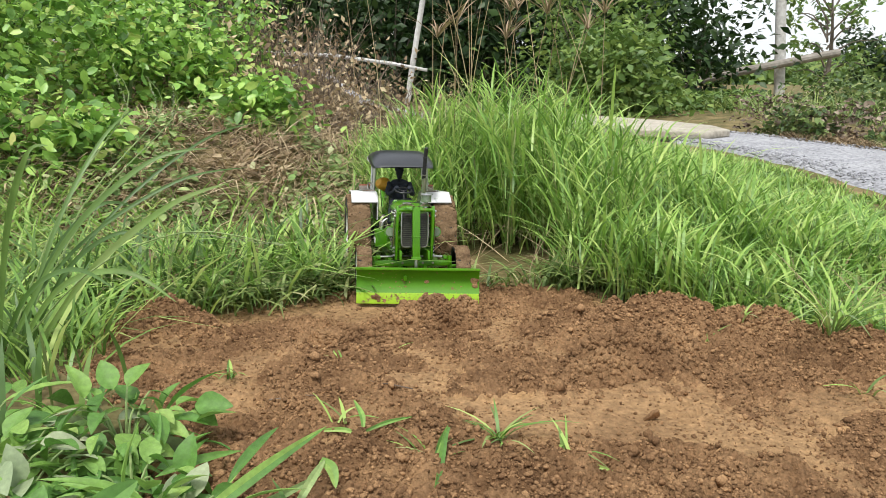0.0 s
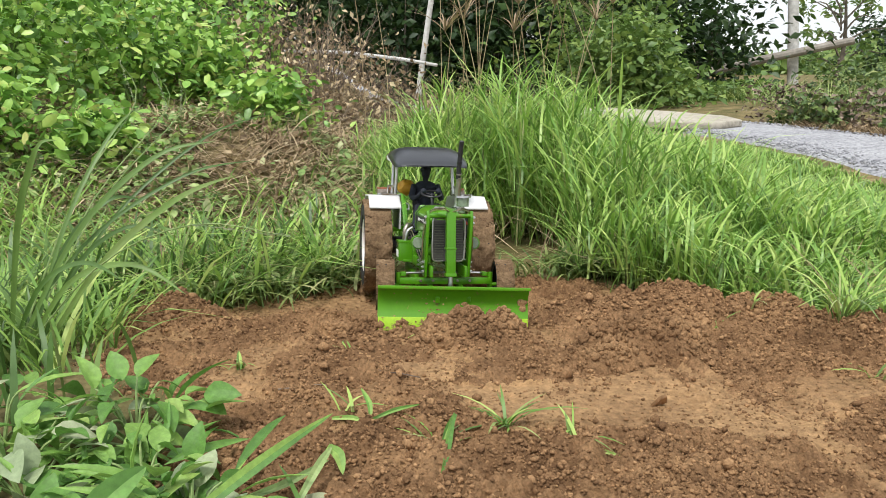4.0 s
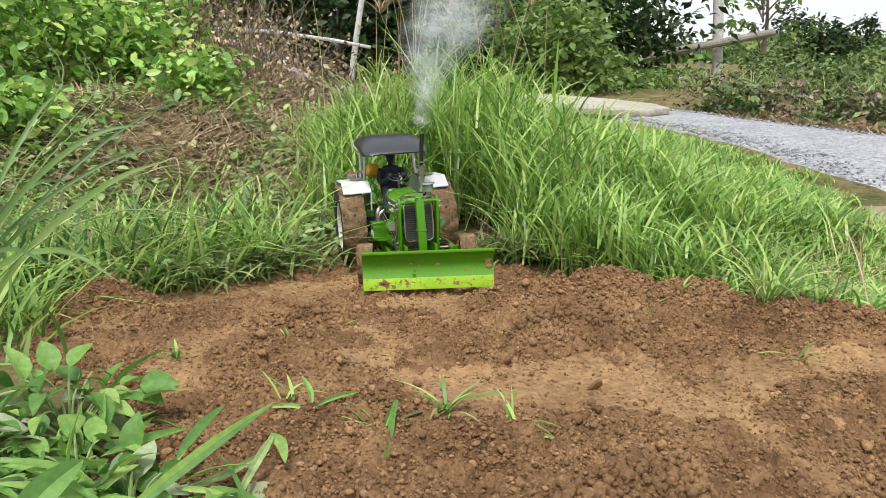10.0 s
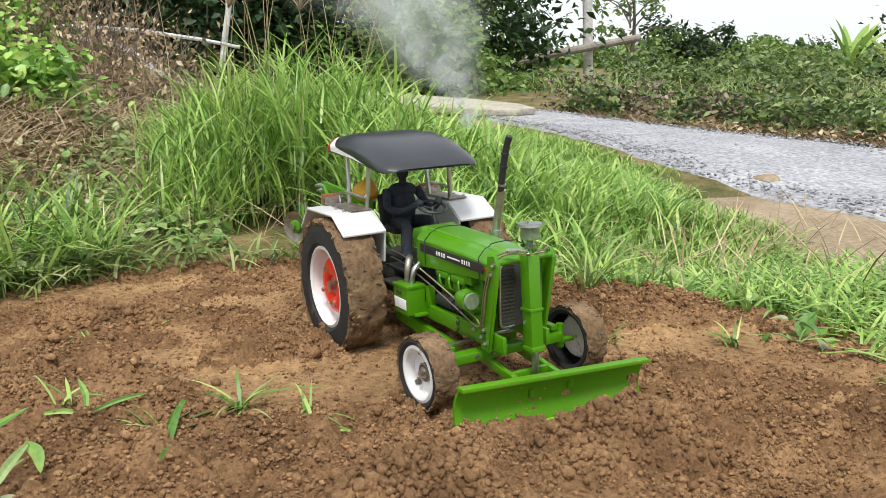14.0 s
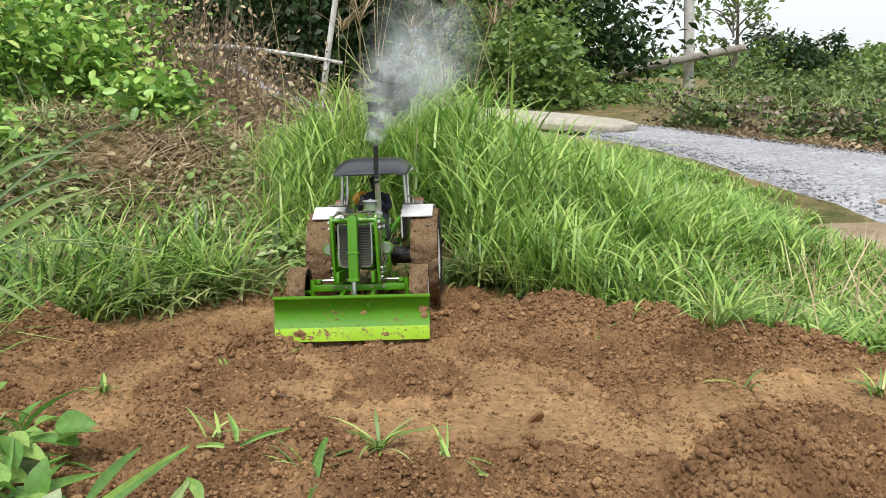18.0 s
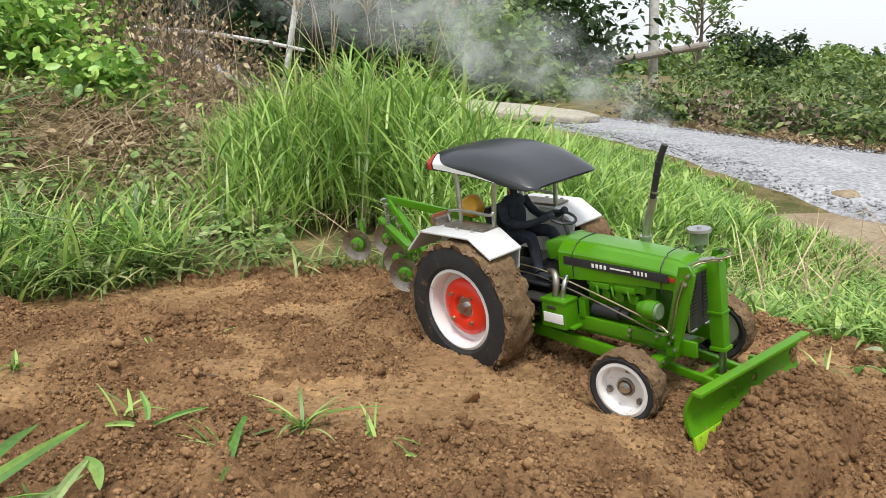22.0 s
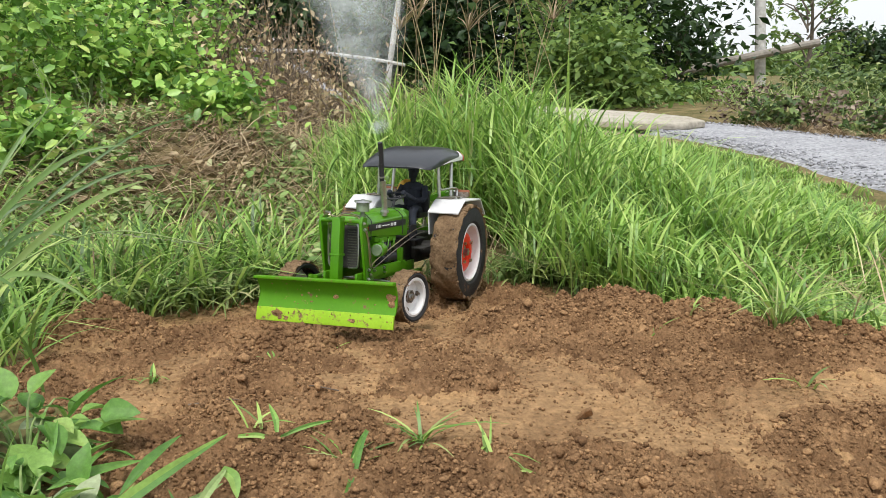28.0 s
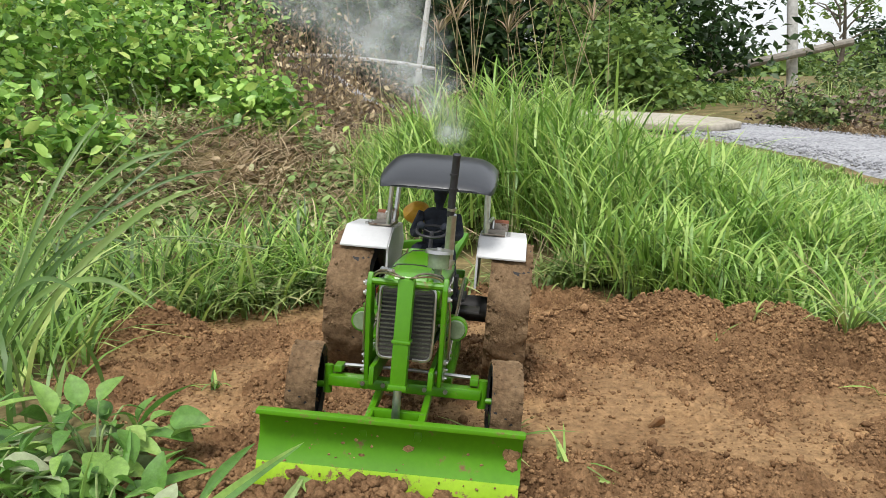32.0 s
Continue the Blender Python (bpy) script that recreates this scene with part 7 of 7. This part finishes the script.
# seconds, metres that the smoke drifts along x and rises while it ages by a second
DRIFT = [(2, -0.10, 0.15), (7.4, -0.10, 0.24), (8, 0.02, 0.26), (8.5, 0.2, 0.24), (9, 0.38, 0.26), (10, 0.03, 0.34), (11, -0.05, 0.40), (12, -0.12, 0.27), (13, -0.2, 0.28), (13.5, -0.2, 0.26), (15.5, 0.25, 0.27), (16, 0.28, 0.32), (17, 0.30, 0.16), (18, 0.08, 0.2), (19, 0.05, 0.27), (20, 0.03, 0.34),
         (21, -0.25, 0.22), (22, -0.62, 0.24), (22.5, -0.2, 0.24), (23, 0.25, 0.27), (24, 0.80, 0.22), (25, 0.30, 0.22), (28, -0.10, 0.38), (29, -0.10, 0.42), (30, 0.02, 0.32), (31, -0.22, 0.30), (32, -0.25, 0.30)]


def between(rows, t):
    ts = [r[0] for r in rows]
    return [float(np.interp(t, ts, [r[k] for r in rows])) for k in range(1, len(rows[0]))]


def drive_pose(row):
    t, x, y, z, roll, pitch, head = row
    return Matrix.LocRotScale((x, y, z), Euler((radians(roll), radians(pitch), radians(head))), None)


def motions():
    walk(TRACTOR, [(r[0], drive_pose(r)) for r in DRIVE])
    walk(DRIVER, [(r[0], drive_pose(r)) for r in DRIVE])
    walk(BLADE, [(t, pose(0.392, 0, z, lean, 0, turn)) for t, turn, z, lean in BLADE_ROWS])
    step = 0.1
    n = round(32 / step)
    way, last, run = [0.0], None, 0.0
    for k in range(n + 1):
        x, y, z, ro, pi, h = between(DRIVE, k * step)
        if last is not None:
            run += (x - last[0]) * math.cos(radians(h)) + (y - last[1]) * math.sin(radians(h))
            way.append(run)
        last = (x, y)
    for (kind, side), ob in WHEELS.items():
        r = REAR_R if kind == "r" else FRONT_R
        rows = []
        for k in range(n + 1):
            roll = math.degrees(way[k] / r)
            if kind == "r":
                rows.append((k * step, pose(0, side * 0.117, REAR_R, 0, roll, 0)))
            else:
                rows.append((k * step, pose(AXLE_X, side * 0.120, FRONT_R, 0, 0, between(STEER, k * step)[0]) @ pose(0, 0, 0, 0, roll, 0)))
        walk(ob, rows)
    # heaps lie still, are pushed along before the blade for a while, and stay where it leaves them
    for ob, spans, shift in ((HEAPS[0], ((2.3, 3.2), (6.3, 7.5)), 0.02), (HEAPS[1], ((12.4, 13.6), (22.0, 22.8)), 0.0), (HEAPS[2], ((27.4, 28.0), (31.0, 32.0)), -0.06)):
        rows = []
        for a, b in spans:
            for k in range(7):
                t = a + (b - a) * k / 6
                x, y, z, ro, pi, h = between(DRIVE, t)
                turn = between(BLADE_ROWS, t)[0]
                p = drive_pose((0, x, y, z, 0, 0, h)) @ Vector((0.458, shift, 0))
                gz = float(ground_z(np.array([p.x]), np.array([p.y]))[0])
                rows.append((t, pose(p.x, p.y, max(gz, -0.05) + 0.004, 0, 0, h + turn)))
        if rows[0][0] > 0:
            rows.insert(0, (0.0, rows[0][1]))
        if rows[-1][0] < 32:
            rows.append((32.0, rows[-1][1]))
        walk(ob, rows)
    for i, (ob, age) in enumerate(SMOKE):
        rows = []
        for k in range(129):
            t = k * 0.25
            if t < 7.25 and not (i == 2 and 2.0 <= t <= 3.0):
                rows.append((t, pose(0.42 + 0.03 * i, 2.9 + 0.02 * i, 0.12)))
                continue
            x, y, z, ro, pi, h = between(DRIVE, t)
            tip = drive_pose((0, x, y, z, ro, pi, h)) @ Vector((0.257, 0.037, 0.345))
            vx, vz = between(DRIFT, t - 0.25 * age)
            rows.append((t, Matrix.Translation(tip + Vector((vx * age ** 1.15, 0.12 * age, vz * age ** 0.8 + 0.01))) @ pose(0, 0, 0, 0, 25 * math.sin(0.8 * t + i), 12 * math.sin(t + i))))
        walk(ob, rows)


motions()
